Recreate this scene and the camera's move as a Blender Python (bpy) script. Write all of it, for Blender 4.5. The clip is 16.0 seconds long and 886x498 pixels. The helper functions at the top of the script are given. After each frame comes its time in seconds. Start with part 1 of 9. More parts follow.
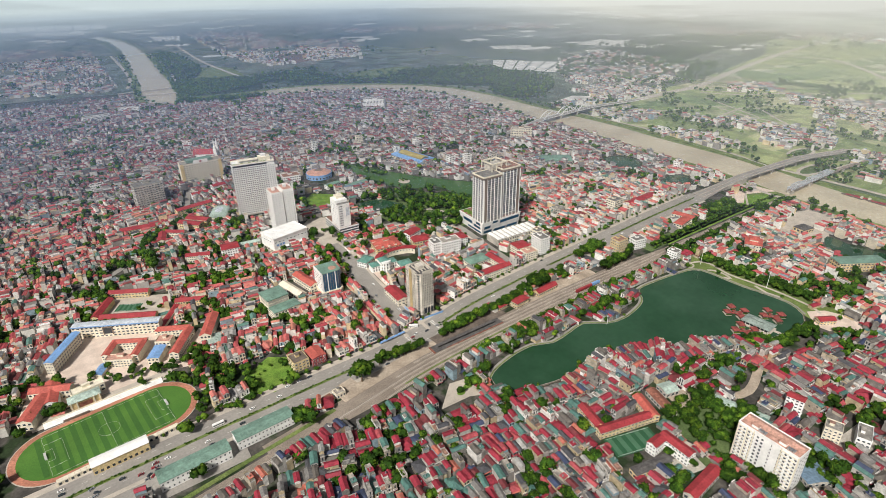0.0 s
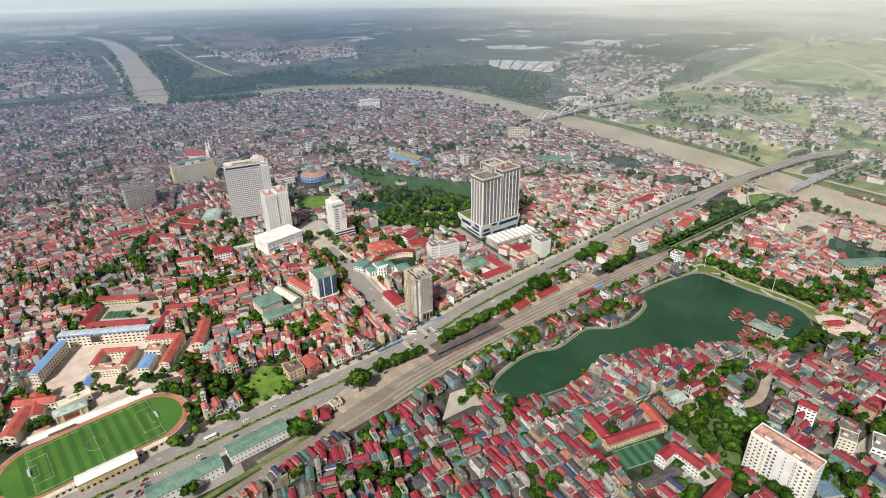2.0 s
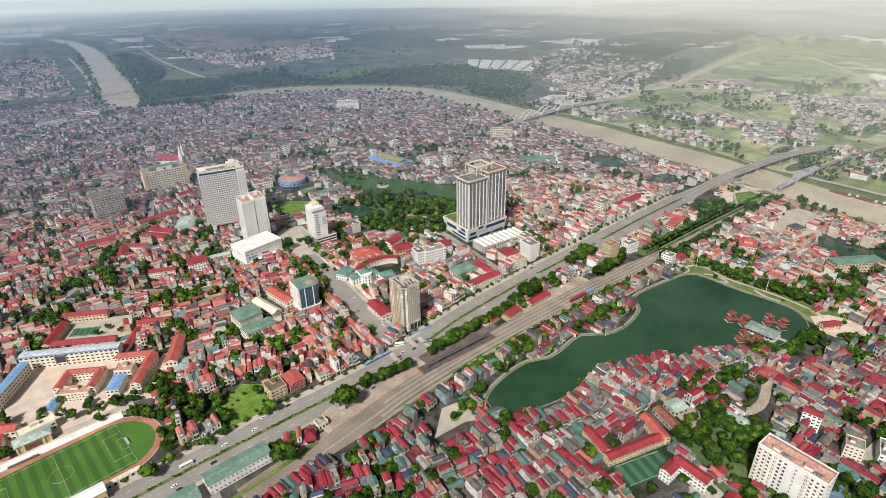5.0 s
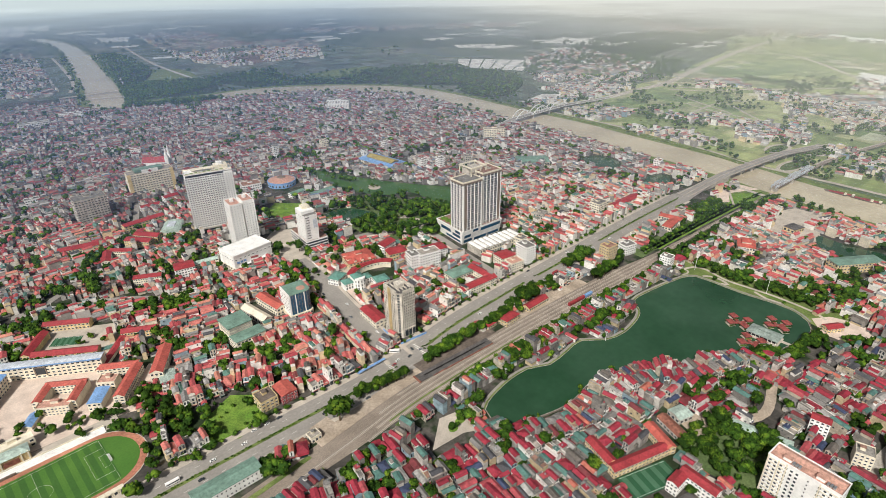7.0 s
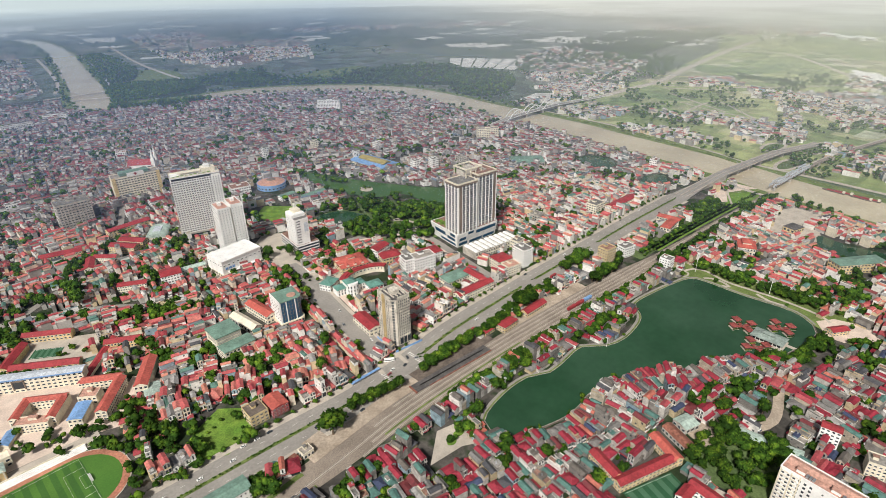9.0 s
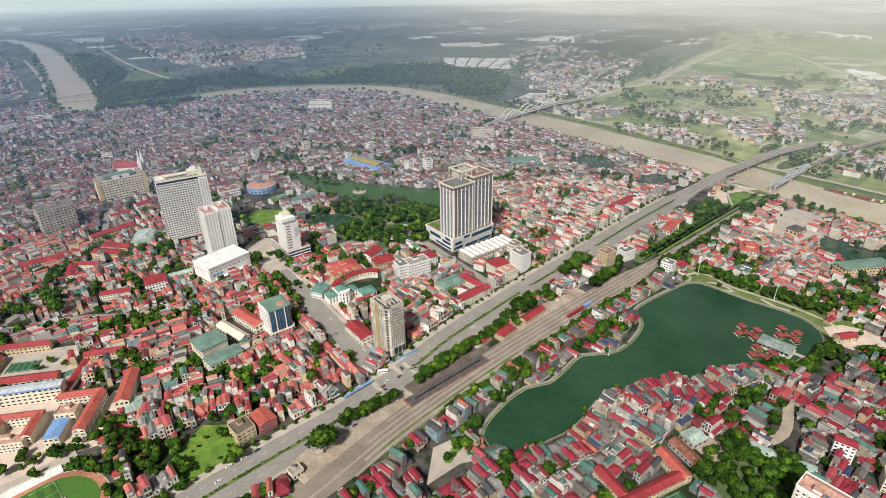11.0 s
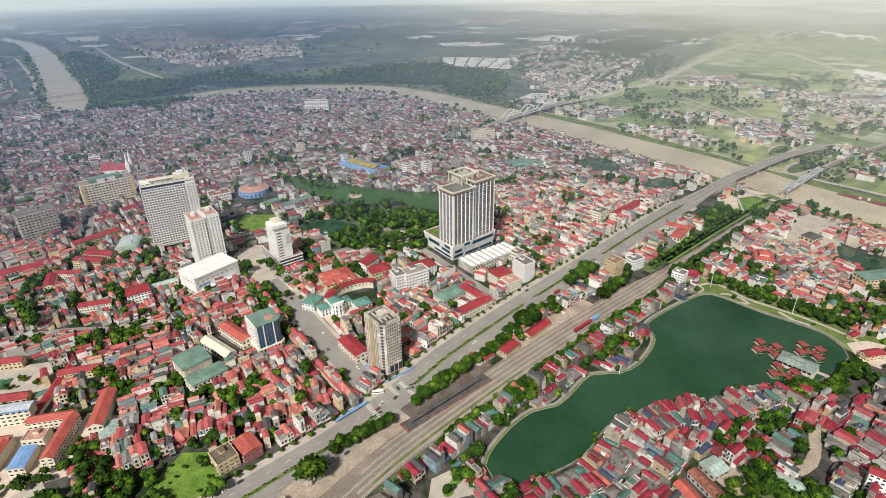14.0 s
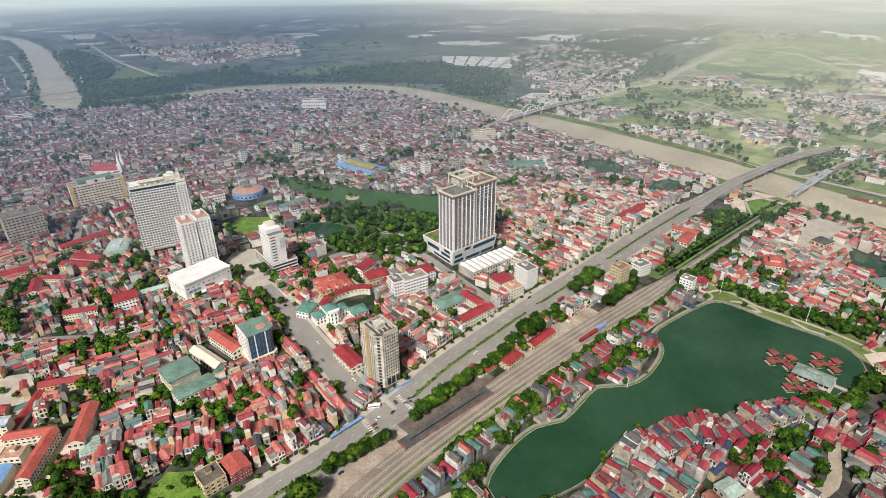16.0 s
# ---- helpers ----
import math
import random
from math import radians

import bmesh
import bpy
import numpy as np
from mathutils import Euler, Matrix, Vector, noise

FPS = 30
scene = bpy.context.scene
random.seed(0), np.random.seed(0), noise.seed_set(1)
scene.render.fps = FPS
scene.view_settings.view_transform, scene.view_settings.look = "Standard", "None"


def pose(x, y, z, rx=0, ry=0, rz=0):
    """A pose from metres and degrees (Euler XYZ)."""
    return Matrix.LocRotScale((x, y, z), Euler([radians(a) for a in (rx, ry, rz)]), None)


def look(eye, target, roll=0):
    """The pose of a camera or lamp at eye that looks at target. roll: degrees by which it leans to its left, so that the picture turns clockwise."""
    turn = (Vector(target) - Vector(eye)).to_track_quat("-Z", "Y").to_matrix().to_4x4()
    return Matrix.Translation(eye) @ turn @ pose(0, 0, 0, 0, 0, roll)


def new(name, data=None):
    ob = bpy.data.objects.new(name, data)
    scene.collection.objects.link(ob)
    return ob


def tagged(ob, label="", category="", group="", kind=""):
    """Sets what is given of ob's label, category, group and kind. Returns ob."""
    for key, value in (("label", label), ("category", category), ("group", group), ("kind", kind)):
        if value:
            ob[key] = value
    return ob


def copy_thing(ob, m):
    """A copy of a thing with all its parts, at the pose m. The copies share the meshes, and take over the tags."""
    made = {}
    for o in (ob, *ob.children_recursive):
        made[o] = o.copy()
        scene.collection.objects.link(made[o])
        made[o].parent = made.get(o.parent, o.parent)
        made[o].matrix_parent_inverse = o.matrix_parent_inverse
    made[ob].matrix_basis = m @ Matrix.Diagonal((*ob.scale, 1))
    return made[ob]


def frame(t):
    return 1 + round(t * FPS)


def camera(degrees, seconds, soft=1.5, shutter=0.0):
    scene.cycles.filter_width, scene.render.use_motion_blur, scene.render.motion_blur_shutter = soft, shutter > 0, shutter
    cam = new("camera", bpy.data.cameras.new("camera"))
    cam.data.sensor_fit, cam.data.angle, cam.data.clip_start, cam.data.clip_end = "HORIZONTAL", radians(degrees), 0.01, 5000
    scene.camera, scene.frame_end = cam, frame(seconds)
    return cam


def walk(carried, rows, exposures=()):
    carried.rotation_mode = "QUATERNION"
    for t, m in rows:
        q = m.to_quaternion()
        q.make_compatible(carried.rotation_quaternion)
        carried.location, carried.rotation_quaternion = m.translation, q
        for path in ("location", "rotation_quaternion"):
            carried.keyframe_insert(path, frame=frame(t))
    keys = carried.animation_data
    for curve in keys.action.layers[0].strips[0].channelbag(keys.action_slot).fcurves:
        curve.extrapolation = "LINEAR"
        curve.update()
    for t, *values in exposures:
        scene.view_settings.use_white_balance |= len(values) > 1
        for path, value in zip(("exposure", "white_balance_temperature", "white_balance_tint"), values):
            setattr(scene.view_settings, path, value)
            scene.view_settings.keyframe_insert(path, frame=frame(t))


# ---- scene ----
from collections import defaultdict

cam = camera(76.29, 16.0, soft=0.85)
walk(cam, [
    (0.0, look((-234.36, -441.47, 342.00), (-42.26, -140.77, 161.23), -0.89)),
    (0.5, look((-232.99, -437.39, 341.04), (-40.08, -137.27, 160.19), -0.85)),
    (1.0, look((-231.63, -433.37, 340.13), (-38.04, -133.67, 159.30), -0.85)),
    (1.5, look((-230.25, -429.36, 339.26), (-36.00, -130.05, 158.47), -0.84)),
    (2.0, look((-228.86, -425.27, 338.39), (-33.84, -126.40, 157.71), -0.85)),
    (2.5, look((-227.47, -421.12, 337.50), (-31.14, -123.19, 156.70), -0.87)),
    (3.0, look((-226.15, -416.97, 336.59), (-27.29, -120.65, 155.88), -0.86)),
    (3.5, look((-224.83, -412.85, 335.65), (-23.60, -118.12, 154.99), -0.86)),
    (4.0, look((-223.49, -408.76, 334.69), (-20.30, -115.37, 154.03), -0.89)),
    (6.5, look((-216.64, -388.51, 329.81), (-5.82, -100.60, 149.08), -0.83)),
    (7.0, look((-215.24, -384.49, 328.84), (-3.19, -97.53, 148.04), -0.81)),
    (7.5, look((-213.73, -380.52, 327.89), (-0.66, -94.34, 147.05), -0.85)),
    (8.0, look((-211.95, -376.55, 326.94), (2.11, -91.17, 146.02), -0.86)),
    (8.5, look((-209.69, -372.51, 325.96), (5.46, -88.01, 144.94), -0.89)),
    (9.0, look((-206.87, -368.30, 324.93), (9.43, -84.70, 143.87), -0.90)),
    (11.5, look((-191.60, -346.79, 319.64), (28.10, -65.86, 138.51), -0.90)),
    (12.0, look((-188.43, -342.39, 318.58), (31.43, -61.45, 137.64), -0.89)),
    (12.5, look((-185.00, -337.86, 317.56), (34.90, -56.99, 136.57), -0.84)),
    (13.0, look((-181.43, -333.27, 316.48), (38.59, -52.52, 135.47), -0.83)),
    (13.5, look((-177.76, -328.70, 315.36), (42.30, -48.06, 134.19), -0.81)),
    (14.0, look((-174.06, -324.12, 314.20), (46.03, -43.54, 132.99), -0.78)),
    (14.5, look((-170.47, -319.60, 313.04), (49.89, -39.27, 131.78), -0.71)),
    (15.0, look((-167.12, -315.08, 311.92), (53.29, -34.69, 130.80), -0.74)),
    (15.5, look((-163.93, -310.57, 310.80), (56.55, -30.32, 129.56), -0.68)),
    (16.0, look((-160.82, -306.11, 309.65), (59.73, -26.14, 128.06), -0.61)),
])

# ---- light ----
SUN_EL, SUN_AZ = radians(46), radians(212)     # azimuth counted from +x towards +y
world = bpy.data.worlds.new("sky")
scene.world = world
world.use_nodes = True
wn = world.node_tree.nodes
sky = wn.new("ShaderNodeTexSky")
sky.sky_type, sky.sun_disc = "NISHITA", False
sky.sun_elevation, sky.sun_rotation = SUN_EL, radians(90) - SUN_AZ
sky.air_density, sky.dust_density, sky.ozone_density = 1.0, 3.0, 1.0
veil = wn.new("ShaderNodeHueSaturation")          # thin bright cloud greys the blue
veil.inputs["Saturation"].default_value = 0.5
world.node_tree.links.new(sky.outputs[0], veil.inputs["Color"])
world.node_tree.links.new(veil.outputs[0], wn["Background"].inputs[0])
wn["Background"].inputs[1].default_value = 0.043
sun = new("sun", bpy.data.lights.new("sun", "SUN"))
sun.data.energy, sun.data.angle, sun.data.color = 3.85, radians(6), (1.0, 0.96, 0.90)
sun.matrix_world = look((0, 0, 0), (-math.cos(SUN_EL) * math.cos(SUN_AZ), -math.cos(SUN_EL) * math.sin(SUN_AZ), -math.sin(SUN_EL)))
scene.view_settings.exposure = 0.18


# ---- materials ----
def material(name, stops, rough=0.8, metal=0.0, vary="none", grain=0.6, grain_amount=0.25, stain=0.04, stain_amount=0.3,
             bump=0.0, spec=0.4, constant=True, wave=0.0):
    """Colour stops picked per piece (vary='piece') or by large noise (vary='noise'), with fine grain and broad stains over it."""
    m = bpy.data.materials.new(name)
    m.use_nodes = True
    nt = m.node_tree
    n, l = nt.nodes, nt.links
    bsdf = n["Principled BSDF"]
    geo = n.new("ShaderNodeNewGeometry")
    ramp = n.new("ShaderNodeValToRGB")
    ramp.color_ramp.interpolation = "CONSTANT" if constant and vary == "piece" else "LINEAR"
    els = ramp.color_ramp.elements
    while len(els) < len(stops):
        els.new(0.5)
    for e, (p, c) in zip(els, stops):
        e.position, e.color = p, (*c, 1)
    if vary == "piece":
        info = n.new("ShaderNodeObjectInfo")
        add = n.new("ShaderNodeMath"); add.operation = "ADD"
        fr = n.new("ShaderNodeMath"); fr.operation = "FRACT"
        l.new(geo.outputs["Random Per Island"], add.inputs[0]); l.new(info.outputs["Random"], add.inputs[1])
        l.new(add.outputs[0], fr.inputs[0]); l.new(fr.outputs[0], ramp.inputs[0])
    else:
        big = n.new("ShaderNodeTexNoise"); big.inputs["Scale"].default_value = stain * 0.6; big.inputs["Detail"].default_value = 4
        l.new(geo.outputs["Position"], big.inputs["Vector"]); l.new(big.outputs[0], ramp.inputs[0])
    col = ramp.outputs[0]
    for sc, am in ((stain, stain_amount), (grain, grain_amount)):
        if am <= 0:
            continue
        tex = n.new("ShaderNodeTexNoise"); tex.inputs["Scale"].default_value = sc; tex.inputs["Detail"].default_value = 5
        l.new(geo.outputs["Position"], tex.inputs["Vector"])
        mp = n.new("ShaderNodeMapRange")
        mp.inputs[1].default_value, mp.inputs[2].default_value = 0.3, 0.7
        mp.inputs[3].default_value, mp.inputs[4].default_value = 1 - am, 1 + am
        l.new(tex.outputs[0], mp.inputs[0])
        mul = n.new("ShaderNodeVectorMath"); mul.operation = "SCALE"
        l.new(col, mul.inputs[0]); l.new(mp.outputs[0], mul.inputs["Scale"])
        col = mul.outputs[0]
    l.new(col, bsdf.inputs["Base Color"])
    bsdf.inputs["Roughness"].default_value, bsdf.inputs["Metallic"].default_value = rough, metal
    bsdf.inputs["Specular IOR Level"].default_value = spec
    if bump:
        tex = n.new("ShaderNodeTexNoise"); tex.inputs["Scale"].default_value = grain * 2
        l.new(geo.outputs["Position"], tex.inputs["Vector"])
        bp = n.new("ShaderNodeBump"); bp.inputs["Distance"].default_value = bump
        l.new(tex.outputs[0], bp.inputs["Height"]); l.new(bp.outputs[0], bsdf.inputs["Normal"])
    return m


def leaf_material():
    m = material("leaves", [(0, (0.014, 0.036, 0.006)), (0.36, (0.024, 0.060, 0.008)), (0.54, (0.045, 0.098, 0.011)), (0.70, (0.095, 0.168, 0.017)), (1, (0.20, 0.28, 0.026))], 0.85, vary="piece", grain=0.9, grain_amount=0.4, stain=0.03, stain_amount=0.35, spec=0.1, constant=False)
    n, l = m.node_tree.nodes, m.node_tree.links
    ramp = next(q for q in n if q.type == "VALTORGB")
    clump = ramp.inputs[0].links[0].from_socket
    geo = n.new("ShaderNodeNewGeometry")
    tex = n.new("ShaderNodeTexNoise"); tex.inputs["Scale"].default_value = 0.13; tex.inputs["Detail"].default_value = 2
    l.new(geo.outputs["Position"], tex.inputs["Vector"])
    wide = n.new("ShaderNodeMapRange"); wide.inputs[1].default_value, wide.inputs[2].default_value = 0.28, 0.76
    l.new(tex.outputs[0], wide.inputs[0])
    mix = n.new("ShaderNodeMix"); mix.inputs[0].default_value = 0.36
    l.new(wide.outputs[0], mix.inputs[2]); l.new(clump, mix.inputs[3]); l.new(mix.outputs[0], ramp.inputs[0])
    return m


MAT = {
    "wall": material("plaster", [(0, (0.70, 0.67, 0.61)), (0.22, (0.32, 0.30, 0.275)), (0.34, (0.66, 0.585, 0.46)), (0.49, (0.24, 0.225, 0.21)), (0.57, (0.82, 0.80, 0.755)), (0.76, (0.64, 0.52, 0.33)), (0.87, (0.46, 0.44, 0.41)), (0.95, (0.28, 0.37, 0.42))], 0.9, vary="piece", stain=0.12, stain_amount=0.16, grain_amount=0.12),
    "roof": material("sheet_roof", [(0, (0.42, 0.088, 0.092)), (0.16, (0.53, 0.175, 0.145)), (0.29, (0.34, 0.058, 0.068)), (0.42, (0.48, 0.115, 0.110)), (0.54, (0.20, 0.055, 0.055)), (0.60, (0.54, 0.22, 0.16)), (0.68, (0.10, 0.20, 0.165)), (0.75, (0.21, 0.205, 0.20)), (0.83, (0.34, 0.325, 0.31)), (0.89, (0.075, 0.075, 0.082)), (0.94, (0.13, 0.115, 0.10)), (0.98, (0.55, 0.535, 0.51))], 0.6, vary="piece", stain=0.2, stain_amount=0.22),
    # greyer roof mix for the old town, muted to stand for distance haze
    "old_roof_hazed": material("old_town_roofs_hazed", [(0, (0.28, 0.075, 0.085)), (0.15, (0.33, 0.135, 0.125)), (0.26, (0.17, 0.16, 0.16)), (0.35, (0.21, 0.055, 0.065)), (0.48, (0.30, 0.285, 0.275)), (0.56, (0.085, 0.085, 0.09)), (0.64, (0.26, 0.10, 0.09)), (0.76, (0.40, 0.385, 0.37)), (0.81, (0.12, 0.16, 0.15)), (0.87, (0.14, 0.125, 0.11)), (0.95, (0.15, 0.20, 0.26))], 0.65, vary="piece", stain=0.2, stain_amount=0.22),
    # crimson and teal mix of the lake quarter, with cloud shade in its tones
    "lake_roof_shaded": material("lake_quarter_roofs_shaded", [(0, (0.31, 0.034, 0.054)), (0.18, (0.38, 0.075, 0.085)), (0.27, (0.25, 0.026, 0.042)), (0.43, (0.16, 0.036, 0.04)), (0.50, (0.085, 0.18, 0.155)), (0.60, (0.19, 0.18, 0.17)), (0.70, (0.13, 0.115, 0.10)), (0.78, (0.075, 0.075, 0.082)), (0.84, (0.44, 0.14, 0.10)), (0.90, (0.33, 0.32, 0.30)), (0.96, (0.05, 0.065, 0.12))], 0.6, vary="piece", stain=0.2, stain_amount=0.25),
    "old_wall": material("old_plaster", [(0, (0.60, 0.58, 0.56)), (0.2, (0.28, 0.27, 0.265)), (0.38, (0.56, 0.50, 0.43)), (0.52, (0.20, 0.195, 0.19)), (0.62, (0.76, 0.745, 0.72)), (0.78, (0.42, 0.35, 0.25)), (0.88, (0.34, 0.33, 0.32))], 0.9, vary="piece", stain=0.12, stain_amount=0.18, grain_amount=0.12),
    # wall colours again, darkened to stand for cloud shade over the lake quarter
    "lake_wall_shaded": material("lake_quarter_plaster_shaded", [(0, (0.45, 0.425, 0.39)), (0.2, (0.21, 0.197, 0.18)), (0.38, (0.41, 0.36, 0.285)), (0.52, (0.17, 0.16, 0.148)), (0.66, (0.68, 0.66, 0.62)), (0.78, (0.44, 0.36, 0.23)), (0.88, (0.32, 0.30, 0.28)), (0.96, (0.22, 0.30, 0.34))], 0.9, vary="piece", stain=0.25, stain_amount=0.3, grain=1.2, grain_amount=0.2),
    "village_roof": material("village_roofs", [(0, (0.34, 0.10, 0.10)), (0.16, (0.42, 0.20, 0.17)), (0.28, (0.26, 0.25, 0.25)), (0.45, (0.40, 0.39, 0.38)), (0.58, (0.20, 0.10, 0.09)), (0.66, (0.55, 0.54, 0.52)), (0.80, (0.16, 0.17, 0.18)), (0.90, (0.16, 0.24, 0.30))], 0.7, vary="piece", stain=0.2, stain_amount=0.2),
    "flat": material("concrete_roof", [(0, (0.25, 0.235, 0.212)), (0.3, (0.18, 0.172, 0.16)), (0.6, (0.31, 0.28, 0.245)), (0.8, (0.27, 0.155, 0.118))], 0.9, vary="piece", stain=0.25, stain_amount=0.4),
    "glass": material("dark_glass", [(0, (0.03, 0.04, 0.05)), (0.5, (0.06, 0.07, 0.08))], 0.15, vary="piece", stain_amount=0, grain_amount=0, spec=0.6),
    "steel": material("steel", [(0, (0.55, 0.56, 0.57)), (1, (0.65, 0.66, 0.67))], 0.35, 0.8),
    "leaf": leaf_material(),
    "bark": material("bark", [(0, (0.10, 0.075, 0.05)), (1, (0.16, 0.12, 0.08))], 0.95),
    "asphalt": material("asphalt", [(0.3, (0.27, 0.25, 0.226)), (0.7, (0.325, 0.302, 0.272))], 0.9, stain=0.05, stain_amount=0.10, grain=0.5, grain_amount=0.12),
    "pave": material("paving", [(0.3, (0.44, 0.39, 0.33)), (0.7, (0.53, 0.47, 0.395))], 0.9, stain=0.1, stain_amount=0.12, grain=1.0, grain_amount=0.12),
    # shade of the alleys is put into this dark ground colour
    "town": material("town_ground_shade", [(0.35, (0.050, 0.046, 0.041)), (0.48, (0.095, 0.086, 0.075)), (0.56, (0.020, 0.036, 0.012))], 0.95, stain=0.06, stain_amount=0.3, grain=0.4),
    "ballast": material("ballast", [(0.3, (0.22, 0.182, 0.148)), (0.7, (0.30, 0.25, 0.203))], 0.95, stain=0.05, stain_amount=0.15, grain=1.2, grain_amount=0.3),
    "sleeper": material("pale_sleepers", [(0.3, (0.42, 0.37, 0.31)), (0.7, (0.50, 0.44, 0.375))], 0.9, stain=0.05, stain_amount=0.12, grain=1.5, grain_amount=0.25),
    "rail": material("rail_steel", [(0, (0.13, 0.095, 0.075)), (1, (0.19, 0.145, 0.12))], 0.6, 0.3),
    "grass": material("grass", [(0.3, (0.10, 0.155, 0.035)), (0.7, (0.18, 0.22, 0.07))], 0.95, stain=0.08, grain=0.8, grain_amount=0.35),
    "turf": material("turf", [(0.3, (0.062, 0.165, 0.024)), (0.7, (0.085, 0.195, 0.030))], 0.9, grain=1.0, grain_amount=0.12, stain_amount=0.12),
    "turf_dark": material("turf_dark", [(0.3, (0.040, 0.118, 0.020)), (0.7, (0.052, 0.138, 0.024))], 0.9, grain=1.0, grain_amount=0.12, stain_amount=0.12),
    "track": material("red_track", [(0.3, (0.42, 0.17, 0.11)), (0.7, (0.50, 0.23, 0.15))], 0.9),
    "white": material("white_paint", [(0, (0.83, 0.82, 0.79)), (1, (0.88, 0.87, 0.84))], 0.7, stain=0.12, stain_amount=0.1, grain_amount=0.06),
    "cream": material("cream_render", [(0, (0.72, 0.655, 0.515)), (1, (0.79, 0.725, 0.585))], 0.85, stain=0.12, stain_amount=0.14, grain_amount=0.1),
    "yellow": material("yellow_render", [(0, (0.60, 0.46, 0.24)), (1, (0.66, 0.52, 0.29))], 0.85, stain=0.12, stain_amount=0.16),
    "grey": material("raw_concrete", [(0.3, (0.40, 0.37, 0.32)), (0.7, (0.50, 0.46, 0.40))], 0.9, stain=0.12, stain_amount=0.25),
    "tan": material("tan_concrete", [(0.3, (0.50, 0.46, 0.395)), (0.7, (0.60, 0.555, 0.48))], 0.9, stain=0.15, stain_amount=0.3),
    "frame_dark": material("dark_render", [(0, (0.16, 0.155, 0.15)), (1, (0.22, 0.21, 0.20))], 0.7),
    "towerglass": material("tower_glass", [(0, (0.035, 0.042, 0.055)), (1, (0.065, 0.075, 0.095))], 0.3, spec=0.3),
    "pink": material("pale_pink_render", [(0, (0.62, 0.43, 0.36)), (1, (0.68, 0.49, 0.42))], 0.85),
    "brown": material("brown_cladding", [(0, (0.17, 0.13, 0.105)), (1, (0.22, 0.175, 0.14))], 0.6),
    "redroof": material("red_sheet", [(0, (0.29, 0.032, 0.042)), (1, (0.36, 0.05, 0.055))], 0.55, stain=0.12, stain_amount=0.2),
    "orangeroof": material("orange_tile", [(0, (0.42, 0.088, 0.070)), (1, (0.50, 0.125, 0.095))], 0.7, stain=0.12, stain_amount=0.2),
    "greenroof": material("green_sheet", [(0, (0.15, 0.25, 0.20)), (1, (0.19, 0.30, 0.24))], 0.6, stain=0.1, stain_amount=0.25),
    "blueroof": material("blue_sheet", [(0, (0.18, 0.34, 0.62)), (1, (0.24, 0.40, 0.66))], 0.5, stain=0.1, stain_amount=0.15),
    "blueglass": material("blue_glass", [(0, (0.02, 0.07, 0.14)), (1, (0.04, 0.12, 0.20))], 0.12, spec=0.7, grain_amount=0.1),
    "peach": material("peach_tile", [(0, (0.46, 0.25, 0.19)), (1, (0.54, 0.32, 0.25))], 0.8, stain=0.3, stain_amount=0.15),
    "palesteel": material("pale_blue_sheet", [(0, (0.50, 0.54, 0.60)), (1, (0.58, 0.62, 0.66))], 0.5, stain=0.15, stain_amount=0.15),
    "bare": material("bare_plots", [(0.3, (0.64, 0.61, 0.56)), (0.5, (0.74, 0.71, 0.66)), (0.7, (0.56, 0.53, 0.48))], 0.5, stain=0.03, stain_amount=0.3, grain=0.1),
    "slate": material("dark_sheet", [(0.3, (0.085, 0.08, 0.078)), (0.7, (0.13, 0.12, 0.115))], 0.8, stain=0.15, stain_amount=0.25),
    "soil": material("dark_soil", [(0.3, (0.12, 0.095, 0.078)), (0.7, (0.18, 0.145, 0.12))], 0.95, stain=0.1, stain_amount=0.25),
    "lush": material("lush_grass", [(0.3, (0.10, 0.21, 0.025)), (0.7, (0.17, 0.26, 0.04))], 0.9, stain=0.1, stain_amount=0.3, grain=0.7, grain_amount=0.35),
    "rust": material("rusty_brick", [(0, (0.20, 0.075, 0.05)), (1, (0.28, 0.12, 0.085))], 0.9, stain=0.3, stain_amount=0.3),
    "earth": material("sandy_earth", [(0.3, (0.36, 0.29, 0.22)), (0.7, (0.46, 0.38, 0.30))], 0.95, stain=0.08, stain_amount=0.2, grain=0.6, grain_amount=0.2),
    "pinkpave": material("pink_paving", [(0.3, (0.60, 0.48, 0.40)), (0.7, (0.70, 0.58, 0.49))], 0.9, stain=0.1, stain_amount=0.12, grain=0.8, grain_amount=0.1),
    "grass_dark": material("field_green", [(0.3, (0.075, 0.12, 0.04)), (0.7, (0.12, 0.165, 0.06))], 0.95, stain=0.06, grain=0.6, grain_amount=0.3),
    "mint": material("mint_sheet", [(0, (0.36, 0.46, 0.40)), (1, (0.44, 0.53, 0.47))], 0.6, stain=0.15, stain_amount=0.2),
    "slateblue": material("slate_blue_sheet", [(0, (0.13, 0.20, 0.27)), (1, (0.17, 0.245, 0.32))], 0.6, stain=0.15, stain_amount=0.2),
    "hutroof": material("dull_red_tile", [(0, (0.22, 0.050, 0.045)), (1, (0.29, 0.075, 0.065))], 0.75, stain=0.3, stain_amount=0.25),
    "ochre": material("ochre_sheet", [(0, (0.36, 0.29, 0.10)), (1, (0.43, 0.35, 0.14))], 0.6, stain=0.15, stain_amount=0.2),
    "wood": material("woodland_floor", [(0.3, (0.014, 0.034, 0.010)), (0.7, (0.030, 0.060, 0.016))], 0.95, stain=0.03, stain_amount=0.4, grain=0.12, grain_amount=0.5),
    "plough": material("ploughed_soil", [(0.3, (0.13, 0.085, 0.065)), (0.7, (0.18, 0.125, 0.095))], 0.95, stain=0.01, stain_amount=0.3, grain=0.1, grain_amount=0.2),
